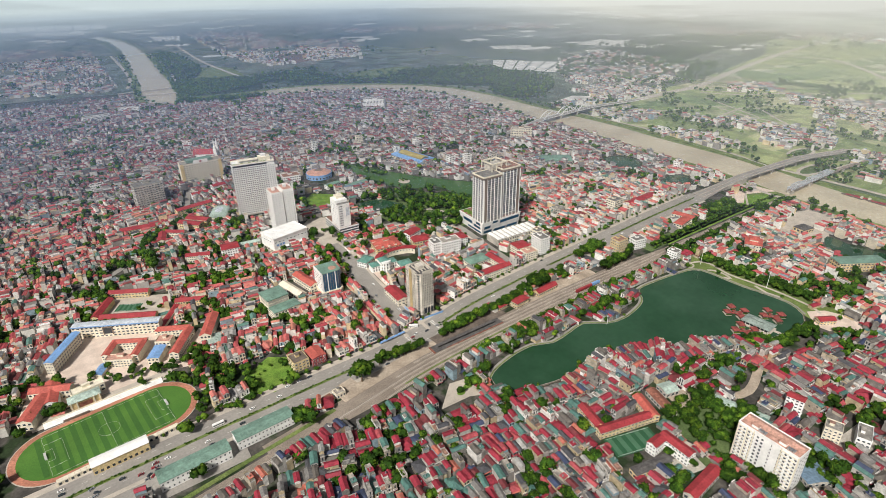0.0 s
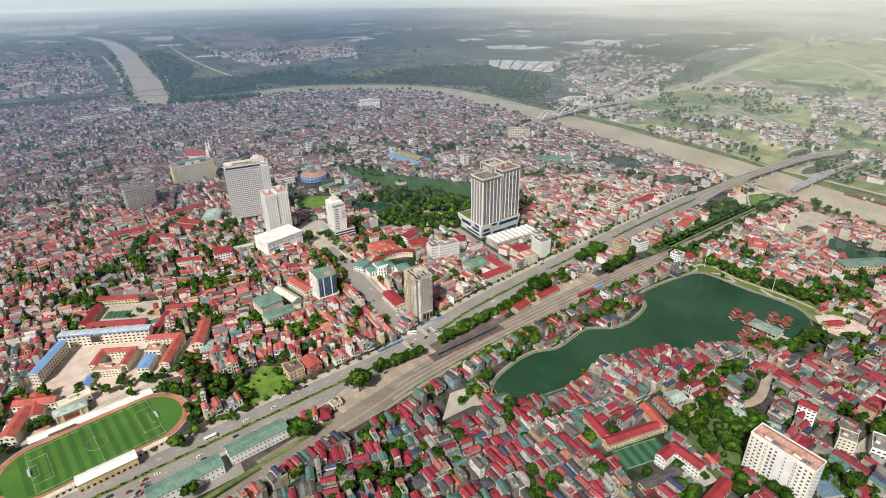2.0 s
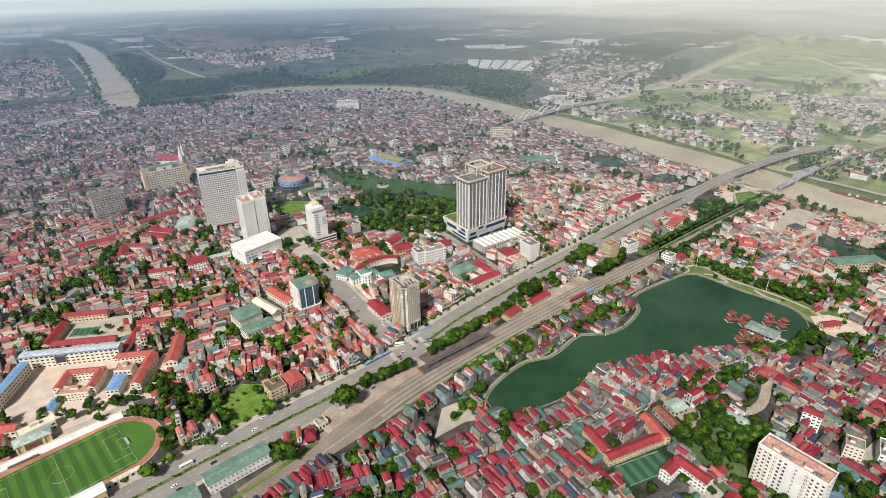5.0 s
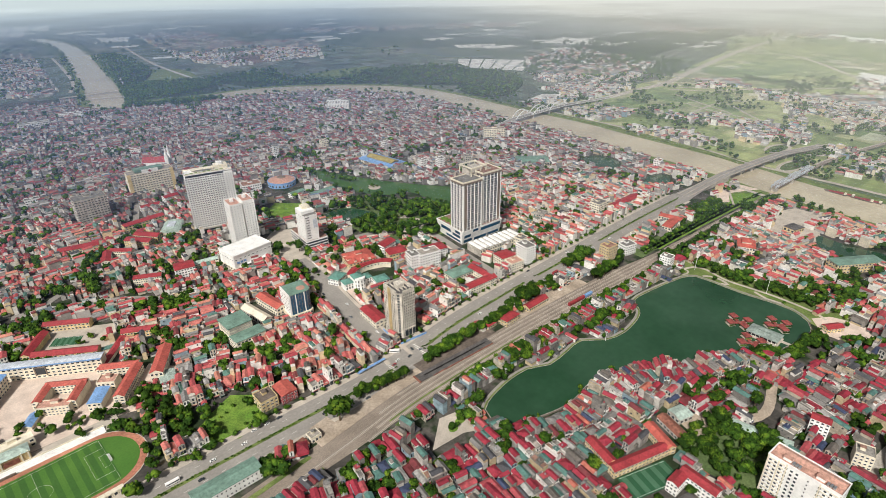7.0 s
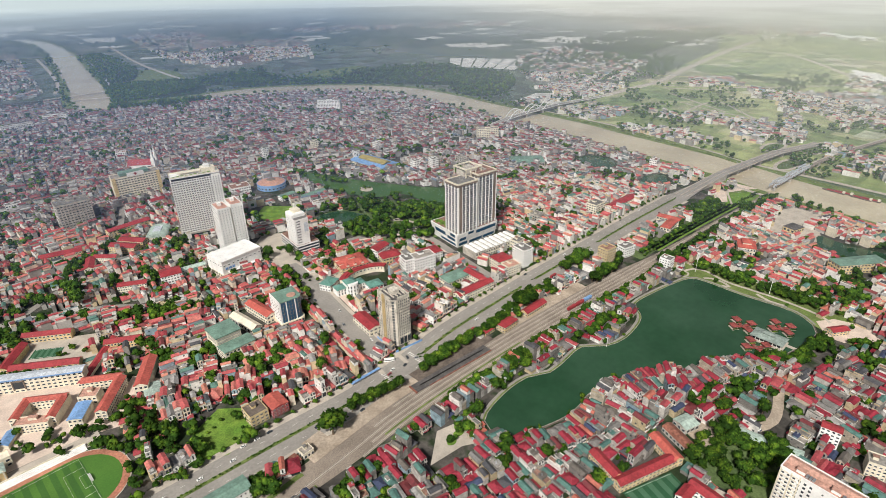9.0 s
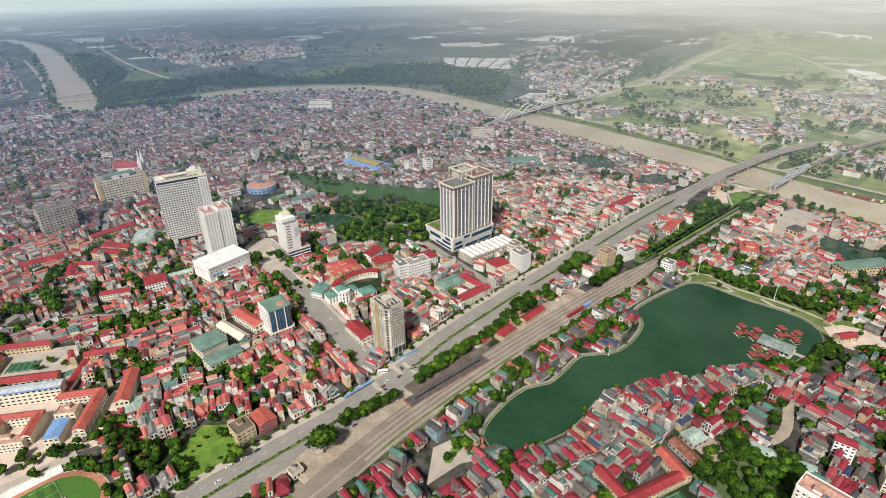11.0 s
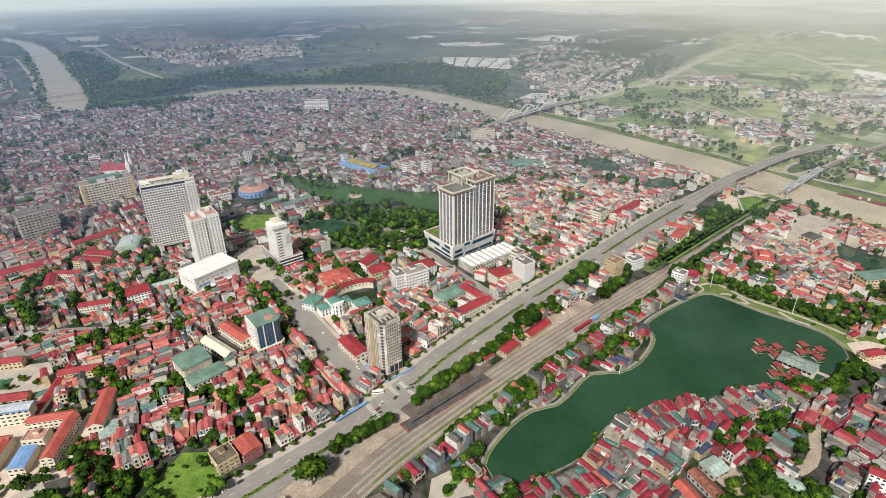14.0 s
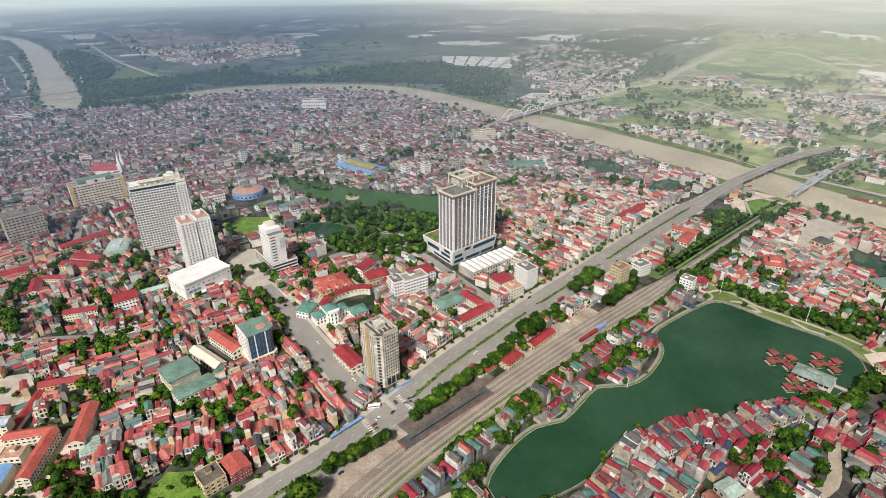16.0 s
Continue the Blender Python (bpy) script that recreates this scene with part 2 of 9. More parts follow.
    "pitch": material("artificial_turf", [(0.3, (0.022, 0.092, 0.042)), (0.7, (0.030, 0.108, 0.050))], 0.9, grain=1.0, grain_amount=0.12, stain_amount=0.12),
    "pitch_pale": material("pale_artificial_turf", [(0.3, (0.060, 0.150, 0.085)), (0.7, (0.075, 0.170, 0.098))], 0.9, grain=1.0, grain_amount=0.12, stain_amount=0.12),
    "mark": material("road_paint", [(0, (0.70, 0.69, 0.64)), (1, (0.78, 0.76, 0.70))], 0.8),
}


def water_material(name, a, b, rough, wave, spec=0.5):
    m = material(name, [(0.35, a), (0.65, b)], rough, stain=0.015, stain_amount=0.12, grain=0.15, grain_amount=0.08, spec=spec)
    nt = m.node_tree
    n, l = nt.nodes, nt.links
    geo = n.new("ShaderNodeNewGeometry")
    tex = n.new("ShaderNodeTexNoise"); tex.inputs["Scale"].default_value = 0.5; tex.inputs["Detail"].default_value = 3
    bp = n.new("ShaderNodeBump"); bp.inputs["Distance"].default_value = wave; bp.inputs["Strength"].default_value = 0.4
    l.new(geo.outputs["Position"], tex.inputs["Vector"]); l.new(tex.outputs[0], bp.inputs["Height"])
    l.new(bp.outputs[0], n["Principled BSDF"].inputs["Normal"])
    return m


MAT["lake"] = water_material("lake_water", (0.012, 0.052, 0.020), (0.036, 0.088, 0.048), 0.09, 0.08, 0.5)
MAT["lake_green"] = water_material("park_water", (0.045, 0.115, 0.03), (0.075, 0.15, 0.045), 0.10, 0.10, 0.35)
MAT["river"] = water_material("river_water", (0.53, 0.45, 0.31), (0.60, 0.52, 0.37), 0.05, 0.01, 1.0)


def field_material(name, wide, fine, rough):
    """Paddies and plots: a patchwork of cells, some flooded and shiny."""
    m = bpy.data.materials.new(name)
    m.use_nodes = True
    n, l = m.node_tree.nodes, m.node_tree.links
    bsdf = n["Principled BSDF"]
    geo = n.new("ShaderNodeNewGeometry")
    def plots(scale, stops):
        v = n.new("ShaderNodeTexVoronoi"); v.distance = "CHEBYCHEV"; v.inputs["Scale"].default_value = scale
        l.new(geo.outputs["Position"], v.inputs["Vector"])
        sep = n.new("ShaderNodeSeparateColor"); l.new(v.outputs["Color"], sep.inputs[0])
        r = n.new("ShaderNodeValToRGB"); r.color_ramp.interpolation = "CONSTANT"
        while len(r.color_ramp.elements) < len(stops):
            r.color_ramp.elements.new(0.5)
        for e, (p, c) in zip(r.color_ramp.elements, stops):
            e.position, e.color = p, (*c, 1)
        l.new(sep.outputs[0], r.inputs[0])
        return r.outputs[0], sep
    big, _ = plots(0.0042, wide)
    small, sep = plots(0.018, fine)
    mix = n.new("ShaderNodeMix"); mix.data_type = "RGBA"; mix.inputs[0].default_value = 0.6
    l.new(big, mix.inputs[6]); l.new(small, mix.inputs[7])
    tex = n.new("ShaderNodeTexNoise"); tex.inputs["Scale"].default_value = 0.03; tex.inputs["Detail"].default_value = 8
    l.new(geo.outputs["Position"], tex.inputs["Vector"])
    mp = n.new("ShaderNodeMapRange"); mp.inputs[1].default_value, mp.inputs[2].default_value, mp.inputs[3].default_value, mp.inputs[4].default_value = 0.3, 0.7, 0.6, 1.4
    l.new(tex.outputs[0], mp.inputs[0])
    mul = n.new("ShaderNodeVectorMath"); mul.operation = "SCALE"
    l.new(mix.outputs[2], mul.inputs[0]); l.new(mp.outputs[0], mul.inputs["Scale"]); l.new(mul.outputs[0], bsdf.inputs["Base Color"])
    rr = n.new("ShaderNodeMapRange"); rr.inputs[3].default_value, rr.inputs[4].default_value = rough, 0.7
    l.new(sep.outputs[1], rr.inputs[0]); l.new(rr.outputs[0], bsdf.inputs["Roughness"])
    bsdf.inputs["Specular IOR Level"].default_value = 0.6
    return m


MAT["field"] = field_material("farmland", [(0, (0.075, 0.105, 0.06)), (0.3, (0.10, 0.13, 0.07)), (0.5, (0.06, 0.085, 0.065)), (0.7, (0.14, 0.16, 0.09)), (0.9, (0.20, 0.185, 0.14))],
                              [(0, (0.05, 0.085, 0.04)), (0.35, (0.09, 0.13, 0.05)), (0.6, (0.06, 0.08, 0.055)), (0.8, (0.15, 0.15, 0.10)), (0.94, (0.26, 0.25, 0.22))], 0.35)
MAT["meadow"] = field_material("meadow_plots", [(0, (0.30, 0.36, 0.12)), (0.25, (0.42, 0.46, 0.18)), (0.5, (0.20, 0.29, 0.09)), (0.7, (0.47, 0.47, 0.22)), (0.9, (0.48, 0.43, 0.28))],
                               [(0, (0.09, 0.15, 0.045)), (0.25, (0.30, 0.33, 0.14)), (0.45, (0.15, 0.21, 0.075)), (0.65, (0.24, 0.30, 0.10)), (0.82, (0.42, 0.40, 0.24)), (0.93, (0.56, 0.53, 0.44))], 0.5)


def haze_glow_material():
    m = bpy.data.materials.new("haze_glow")
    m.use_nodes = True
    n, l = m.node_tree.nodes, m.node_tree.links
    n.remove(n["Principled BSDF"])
    # glow put in for the light of distant haze, slightly paler upwards
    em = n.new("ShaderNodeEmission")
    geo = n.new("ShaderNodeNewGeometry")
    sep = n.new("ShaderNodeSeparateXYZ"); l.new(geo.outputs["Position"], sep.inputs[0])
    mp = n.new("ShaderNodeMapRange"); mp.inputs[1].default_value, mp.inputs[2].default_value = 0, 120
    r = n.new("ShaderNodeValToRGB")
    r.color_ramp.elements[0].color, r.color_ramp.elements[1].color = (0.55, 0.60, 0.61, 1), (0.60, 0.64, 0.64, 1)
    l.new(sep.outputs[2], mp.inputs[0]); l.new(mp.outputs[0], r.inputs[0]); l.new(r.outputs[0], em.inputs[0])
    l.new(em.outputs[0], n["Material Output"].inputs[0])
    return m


MAT["haze"] = haze_glow_material()


HAZE_SHEET_Z = 106.0


def haze_sheet_material():
    """Distance haze painted on a sheet: part lets the light through, part scatters it; thicker over the far plain."""
    m = bpy.data.materials.new("painted_haze")
    m.use_nodes = True
    n, l = m.node_tree.nodes, m.node_tree.links
    n.remove(n["Principled BSDF"])
    geo = n.new("ShaderNodeNewGeometry")
    def ranged(src, a, b, c, d):
        q = n.new("ShaderNodeMapRange")
        for k, value in zip((1, 2, 3, 4), (a, b, c, d)):
            q.inputs[k].default_value = value
        l.new(src, q.inputs[0])
        return q.outputs[0]
    def math_node(op, a, b):
        q = n.new("ShaderNodeMath"); q.operation = op
        for k, value in enumerate((a, b)):
            if isinstance(value, float):
                q.inputs[k].default_value = value
            else:
                l.new(value, q.inputs[k])
        return q.outputs[0]
    far = n.new("ShaderNodeVectorMath"); far.operation = "DISTANCE"; far.inputs[1].default_value = (-200, -400, HAZE_SHEET_Z)
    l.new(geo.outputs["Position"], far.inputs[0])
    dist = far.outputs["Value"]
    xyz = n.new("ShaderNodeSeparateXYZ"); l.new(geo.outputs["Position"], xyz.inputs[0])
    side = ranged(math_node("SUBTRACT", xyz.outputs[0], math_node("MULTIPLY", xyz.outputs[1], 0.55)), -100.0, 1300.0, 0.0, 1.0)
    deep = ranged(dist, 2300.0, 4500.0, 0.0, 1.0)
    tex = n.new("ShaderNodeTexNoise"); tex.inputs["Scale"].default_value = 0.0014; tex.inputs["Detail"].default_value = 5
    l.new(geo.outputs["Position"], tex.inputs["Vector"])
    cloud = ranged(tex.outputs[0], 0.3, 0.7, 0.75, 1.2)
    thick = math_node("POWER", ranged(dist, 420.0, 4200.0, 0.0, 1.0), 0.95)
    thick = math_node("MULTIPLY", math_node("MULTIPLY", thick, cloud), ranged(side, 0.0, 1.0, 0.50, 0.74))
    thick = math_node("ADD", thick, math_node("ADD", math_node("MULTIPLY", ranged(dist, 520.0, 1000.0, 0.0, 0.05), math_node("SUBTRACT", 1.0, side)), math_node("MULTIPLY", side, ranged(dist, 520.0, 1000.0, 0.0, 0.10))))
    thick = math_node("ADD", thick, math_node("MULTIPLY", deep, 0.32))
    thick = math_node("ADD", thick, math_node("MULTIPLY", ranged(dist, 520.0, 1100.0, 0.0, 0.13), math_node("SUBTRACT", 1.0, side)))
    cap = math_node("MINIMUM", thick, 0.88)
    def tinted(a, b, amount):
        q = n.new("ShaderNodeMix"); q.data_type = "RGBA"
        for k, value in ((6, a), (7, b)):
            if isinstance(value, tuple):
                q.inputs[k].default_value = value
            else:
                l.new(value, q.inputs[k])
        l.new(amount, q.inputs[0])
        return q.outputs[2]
    # painted haze tint: blue on the left, pale far out and to the right
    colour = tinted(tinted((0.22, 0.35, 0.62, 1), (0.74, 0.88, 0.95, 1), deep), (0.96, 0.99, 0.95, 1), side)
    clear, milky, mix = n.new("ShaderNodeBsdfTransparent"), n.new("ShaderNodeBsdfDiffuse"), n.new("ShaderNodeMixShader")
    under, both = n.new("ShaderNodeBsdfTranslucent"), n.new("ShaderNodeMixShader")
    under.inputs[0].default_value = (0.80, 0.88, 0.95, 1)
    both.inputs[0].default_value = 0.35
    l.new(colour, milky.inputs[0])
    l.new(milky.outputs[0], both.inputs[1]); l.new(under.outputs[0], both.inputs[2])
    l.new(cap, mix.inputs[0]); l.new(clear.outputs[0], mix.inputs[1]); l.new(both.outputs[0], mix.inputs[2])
    l.new(mix.outputs[0], n["Material Output"].inputs[0])
    return m


MAT["mist"] = haze_sheet_material()



# ---- geometry helpers ----
class Geo:
    """A growing mesh: points, faces and the material slot of each face."""

    def __init__(self):
        self.v, self.f, self.m, self.keys = [], [], [], []

    def slot(self, key):
        if key not in self.keys:
            self.keys.append(key)
        return self.keys.index(key)

    def add(self, pts, faces, key):
        o, s = len(self.v), self.slot(key)
        self.v.extend(pts)
        for f in faces:
            self.f.append([o + i for i in f])
            self.m.append(s)

    def box(self, x0, y0, z0, x1, y1, z1, key):
        self.add([(x0, y0, z0), (x1, y0, z0), (x1, y1, z0), (x0, y1, z0), (x0, y0, z1), (x1, y0, z1), (x1, y1, z1), (x0, y1, z1)],
                 [(3, 2, 1, 0), (4, 5, 6, 7), (0, 1, 5, 4), (1, 2, 6, 5), (2, 3, 7, 6), (3, 0, 4, 7)], key)
        return self

    def gable(self, x0, y0, x1, y1, z, rise, key, over=0.4, th=0.2):
        """A pitched roof of two slabs, its ridge along y."""
        xm = (x0 + x1) / 2
        k = rise / max(xm - x0, 0.1)
        prof = [(x0 - over, z - over * k), (xm, z + rise), (x1 + over, z - over * k), (x1 + over, z - over * k + th), (xm, z + rise + th * 1.2), (x0 - over, z - over * k + th)]
        pts = [(x, y0 - over, h) for x, h in prof] + [(x, y1 + over, h) for x, h in prof]
        faces = [(i, (i + 1) % 6, (i + 1) % 6 + 6, i + 6) for i in range(6)]
        faces += [(5, 4, 1, 0), (4, 3, 2, 1), (6, 7, 10, 11), (7, 8, 9, 10)]
        self.add(pts, faces, key)
        return self

    def gable_wall(self, x0, y0, x1, y1, z, rise, key):
        xm = (x0 + x1) / 2
        self.add([(x0, y0, z), (x1, y0, z), (xm, y0, z + rise), (x0, y1, z), (x1, y1, z), (xm, y1, z + rise)],
                 [(0, 1, 2), (5, 4, 3), (1, 4, 5, 2), (3, 0, 2, 5)], key)
        return self

    def hip(self, x0, y0, x1, y1, z, rise, key, over=0.6, th=0.2):
        x0, y0, x1, y1 = x0 - over, y0 - over, x1 + over, y1 + over
        w, d = x1 - x0, y1 - y0
        s = min(w, d) / 2 * 0.98
        a, b = ((x0 + s, (y0 + y1) / 2), (x1 - s, (y0 + y1) / 2)) if w > d else (((x0 + x1) / 2, y0 + s), ((x0 + x1) / 2, y1 - s))
        pts = [(x0, y0, z), (x1, y0, z), (x1, y1, z), (x0, y1, z), (x0, y0, z + th), (x1, y0, z + th), (x1, y1, z + th), (x0, y1, z + th), (*a, z + rise), (*b, z + rise)]
        faces = [(3, 2, 1, 0), (0, 1, 5, 4), (1, 2, 6, 5), (2, 3, 7, 6), (3, 0, 4, 7)]
        faces += [(4, 5, 9, 8), (5, 6, 9), (6, 7, 8, 9), (7, 4, 8)] if w > d else [(4, 5, 8), (5, 6, 9, 8), (6, 7, 9), (7, 4, 8, 9)]
        self.add(pts, faces, key)
        return self

    def tube(self, cx, cy, z0, z1, r, key, n=10, r1=None):
        r1 = r if r1 is None else r1
        pts = [(cx + r * math.cos(a), cy + r * math.sin(a), z0) for a in np.linspace(0, 2 * math.pi, n, endpoint=False)]
        pts += [(cx + r1 * math.cos(a), cy + r1 * math.sin(a), z1) for a in np.linspace(0, 2 * math.pi, n, endpoint=False)]
        faces = [(i, (i + 1) % n, (i + 1) % n + n, i + n) for i in range(n)] + [tuple(range(n - 1, -1, -1)), tuple(range(n, 2 * n))]
        self.add(pts, faces, key)
        return self

    def poly(self, pts, z0, z1, key):
        """A flat slab over a closed outline."""
        n = len(pts)
        self.add([(x, y, z0) for x, y in pts] + [(x, y, z1) for x, y in pts],
                 [tuple(range(n, 2 * n))] + [(i, (i + 1) % n, (i + 1) % n + n, i + n) for i in range(n)], key)
        return self

    def ribbon(self, line, width, z0, z1, key, offset=0.0):
        """A strip of a width along a line, with side faces; z0 and z1 are its underside and its top."""
        p = np.array(line, float)
        t = np.gradient(p, axis=0)
        t /= np.linalg.norm(t, axis=1)[:, None]
        nrm = np.stack([-t[:, 1], t[:, 0]], 1)
        w = np.broadcast_to(np.asarray(width, float), (len(p),))[:, None]
        a, b = p + nrm * (offset + w / 2), p + nrm * (offset - w / 2)
        n = len(p)
        za, zb = np.broadcast_to(z0, (n,)), np.broadcast_to(z1, (n,))
        pts = [(*a[i], zb[i]) for i in range(n)] + [(*b[i], zb[i]) for i in range(n)] + [(*a[i], za[i]) for i in range(n)] + [(*b[i], za[i]) for i in range(n)]
        faces = []
        for i in range(n - 1):
            faces += [(i + n, i + n + 1, i + 1, i), (i, i + 1, i + 1 + 2 * n, i + 2 * n), (i + 3 * n, i + 3 * n + 1, i + n + 1, i + n), (i + 2 * n, i + 2 * n + 1, i + 3 * n + 1, i + 3 * n)]
        faces += [(0, 2 * n, 3 * n, n), (n - 1, 2 * n - 1, 4 * n - 1, 3 * n - 1)]
        self.add(pts, faces, key)
        return self


def mesh_from(name, v, f, m, keys):
    me = bpy.data.meshes.new(name)
    me.from_pydata([tuple(p) for p in v], [], f)
    for k in keys:
        me.materials.append(MAT[k])
    if len(keys) > 1:
        me.polygons.foreach_set("material_index", np.array(m, dtype=np.int32))
    me.update()
    if keys == ["leaf"]:
        me.shade_smooth()
    else:
        me.shade_flat()
    return me


def part(name, geo, parent=None, label="", at=None):
    """Links a Geo (or a mesh) as one object, under a thing where one is given."""
    me = geo if isinstance(geo, bpy.types.Mesh) else mesh_from(name, geo.v, geo.f, geo.m, geo.keys)
    ob = new(name, me)
    if parent:
        ob.parent = parent
    if at is not None:
        ob.matrix_basis = at
    if label:
        ob["label"] = label
    return ob


def thing(name, label, category, x, y, z=0.0, rz=0.0, group=""):
    ob = new(name)
    ob.empty_display_size = 0.5
    ob.matrix_basis = pose(x, y, z, 0, 0, rz)
    return tagged(ob, label, category, group)


def smooth_line(points, step=12.0):
    """A Catmull-Rom line through a few plan points."""
    p = [np.array(q, float) for q in points]
    p = [2 * p[0] - p[1]] + p + [2 * p[-1] - p[-2]]
    out = []
    for a, b, c, d in zip(p, p[1:], p[2:], p[3:]):
        k = max(2, int(np.linalg.norm(c - b) / step))
        for t in np.linspace(0, 1, k, endpoint=False):
            out.append(0.5 * (2 * b + (c - a) * t + (2 * a - 5 * b + 4 * c - d) * t * t + (3 * b - a - 3 * c + d) * t ** 3))
    out.append(p[-2])
    return np.array(out)


def smooth_loop(points, step=10.0):
    p = [np.array(q, float) for q in points]
    out = []
    n = len(p)
    for i in range(n):
        a, b, c, d = p[i - 1], p[i], p[(i + 1) % n], p[(i + 2) % n]
        k = max(2, int(np.linalg.norm(c - b) / step))
        for t in np.linspace(0, 1, k, endpoint=False):
            out.append(0.5 * (2 * b + (c - a) * t + (2 * a - 5 * b + 4 * c - d) * t * t + (3 * b - a - 3 * c + d) * t ** 3))
    return np.array(out)


def inside(p, poly):
    x, y = p
    px, py = poly[:, 0], poly[:, 1]
    qx, qy = np.roll(px, -1), np.roll(py, -1)
    cross = (py > y) != (qy > y)
    with np.errstate(divide="ignore", invalid="ignore"):
        xs = (qx - px) * (y - py) / (qy - py) + px
    return bool(np.count_nonzero(cross & (x < xs)) % 2)


def line_distance(p, line):
    a, b = line[:-1], line[1:]
    d = b - a
    t = np.clip(((p - a) * d).sum(1) / np.maximum((d * d).sum(1), 1e-6), 0, 1)
    return float(np.sqrt((((a + d * t[:, None]) - p) ** 2).sum(1).min()))


# ---- plan ----
MEDIAN = smooth_line([(-420, -64), (-243, -48), (-116, -38), (-38, -33), (15, -23), (86, -5), (203, 12), (289, 22), (440, 40), (574, 52)])
BRIDGE = smooth_line([(574, 52), (640, 52), (723, 51), (836, 49), (947, 42), (1030, 37), (1130, 40)])
CROSS = smooth_line([(3, -20), (4, 56), (6, 110), (9, 155), (10, 206), (8, 250), (14, 300)])
RAIL = smooth_line([(-330, -128), (-204, -103), (-91, -81), (-25, -67), (48, -58), (131, -51), (223, -46), (325, -43), (415, -37), (542, -31), (699, -26)])
RAIL_BRIDGE = smooth_line([(699, -26), (780, -23), (870, -20), (972, -26), (1108, -43), (1300, -80)])
LAKE = smooth_loop([(22, -119), (54, -106), (86, -103), (107, -111), (135, -107), (157, -104), (178, -118), (202, -121), (233, -114), (248, -105), (260, -90), (293, -89), (330, -92), (353, -97), (360, -112), (363, -150), (371, -190), (369, -211), (350, -231), (303, -229), (272, -220), (260, -202), (243, -195), (217, -186), (197, -182), (173, -161), (151, -155), (118, -149), (81, -156), (44, -150), (22, -143)])
LAKE_NORTH = smooth_loop([(160, 560), (198, 489), (239, 413), (283, 349), (322, 296), (300, 250), (271, 242), (259, 280), (250, 333), (217, 344), (188, 377), (175, 415), (160, 490)])
POND = smooth_loop([(101, 335), (138, 336), (158, 304), (159, 281), (125, 281), (103, 304)])
POND_EAST = smooth_loop([(585, -140), (582, -175), (590, -220), (552, -225), (540, -186), (551, -155)])
POND_TWIN = smooth_loop([(571, 258), (600, 274), (632, 272), (640, 240), (628, 212), (591, 194), (573, 220)])
POND_SMALL = smooth_loop([(575, 123), (613, 140), (641, 124), (612, 100), (585, 97)])
RIVER = smooth_line([(735, -900), (730, -400), (731, -150), (733, -40), (750, 70), (753, 180), (753, 320), (757, 430), (747, 560), (738, 720), (732, 850), (700, 1010), (608, 1136), (467, 1243), (338, 1291), (220, 1290), (60, 1316), (-14, 1360), (-16, 1480), (2, 1700), (14, 2000), (28, 2300), (40, 2650), (20, 3060), (-60, 3400)], 25)
RIVER_W = 88
ARCH_ROAD = smooth_line([(300, 470), (523, 518), (684, 549), (789, 562), (903, 574), (1013, 580), (1199, 595), (1369, 606), (1626, 676), (2042, 779), (2300, 830), (3000, 960)], 30)
CITY = np.array([(-900, -600), (640, -600), (676, -300), (680, -100), (692, 0), (702, 120), (704, 400), (696, 600), (684, 800), (640, 960), (560, 1090), (440, 1180), (300, 1225), (150, 1230), (20, 1270), (-80, 1420), (-120, 1560), (-900, 1700)], float)

# ---- ground, water, roads ----
g = Geo()
g.poly([(1500 + 8500 * math.cos(a), 1200 + 8500 * math.sin(a)) for a in np.linspace(0, 2 * math.pi, 96, endpoint=False)], -3, 0, "field")
tagged(part("ground", g), "flat farmland of green and brown plots", "ground", kind="structure")
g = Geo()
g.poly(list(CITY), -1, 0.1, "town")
tagged(part("pavement_town", g), "town ground between the houses, darkened for alley shade", "ground", kind="structure")
g = Geo()
g.poly([(815, -700), (1200, -500), (2600, 100), (3300, 700), (2700, 1150), (2100, 830), (1369, 650), (900, 640), (815, 500)], -1, 0.08, "meadow")
tagged(part("ground_meadow", g), "pale green meadows and dry plots", "meadow", kind="structure")
g = Geo()
g.ribbon(RIVER, RIVER_W + 46, -1, 0.25, "grass")
tagged(part("ground_bank", g), "grassy green river banks", "riverbank", kind="structure")
g = Geo()
g.ribbon(RIVER, RIVER_W, -1, 0.5, "river")
tagged(part("water_river", g), "muddy brown river", "river", kind="structure")
for nm, loop, lab in (("water_lake", LAKE, "deep green town lake"), ("water_lake_north", LAKE_NORTH, "green park lake"), ("water_pond", POND, "dark green pond"),
                      ("water_pond_east", POND_EAST, "green pond"), ("water_pond_twin", POND_TWIN, "dark pond among houses"), ("water_pond_small", POND_SMALL, "small dark pond")):
    g = Geo()
    g.poly(list(loop), -1, 0.35, "lake_green" if loop is LAKE_NORTH else "lake")
    tagged(part(nm, g), lab, "water", kind="structure")
shore = int(np.argmin(np.hypot(LAKE[:, 0] - 350, LAKE[:, 1] + 231)))
g = Geo()
g.ribbon(np.vstack([LAKE, LAKE[:1]]), 0.5, 0.0, 0.7, "flat", offset=0.0)
g.ribbon(LAKE[:shore], 1.5, 0.0, 0.45, "grass", offset=1.1)
g.ribbon(LAKE[:shore], 2.4, 0.0, 0.5, "asphalt", offset=3.1)
g.ribbon(LAKE[shore - 1:], 1.2, 0.0, 0.45, "soil", offset=0.9)
tagged(part("pavement_lake", g), "pale paved walk round the lake", "path", kind="structure")
g = Geo()
g.ribbon(MEDIAN, 31, -1, 0.2, "asphalt")
tagged(part("road_main", g), "wide grey two-way boulevard", "road", kind="structure")
g = Geo()
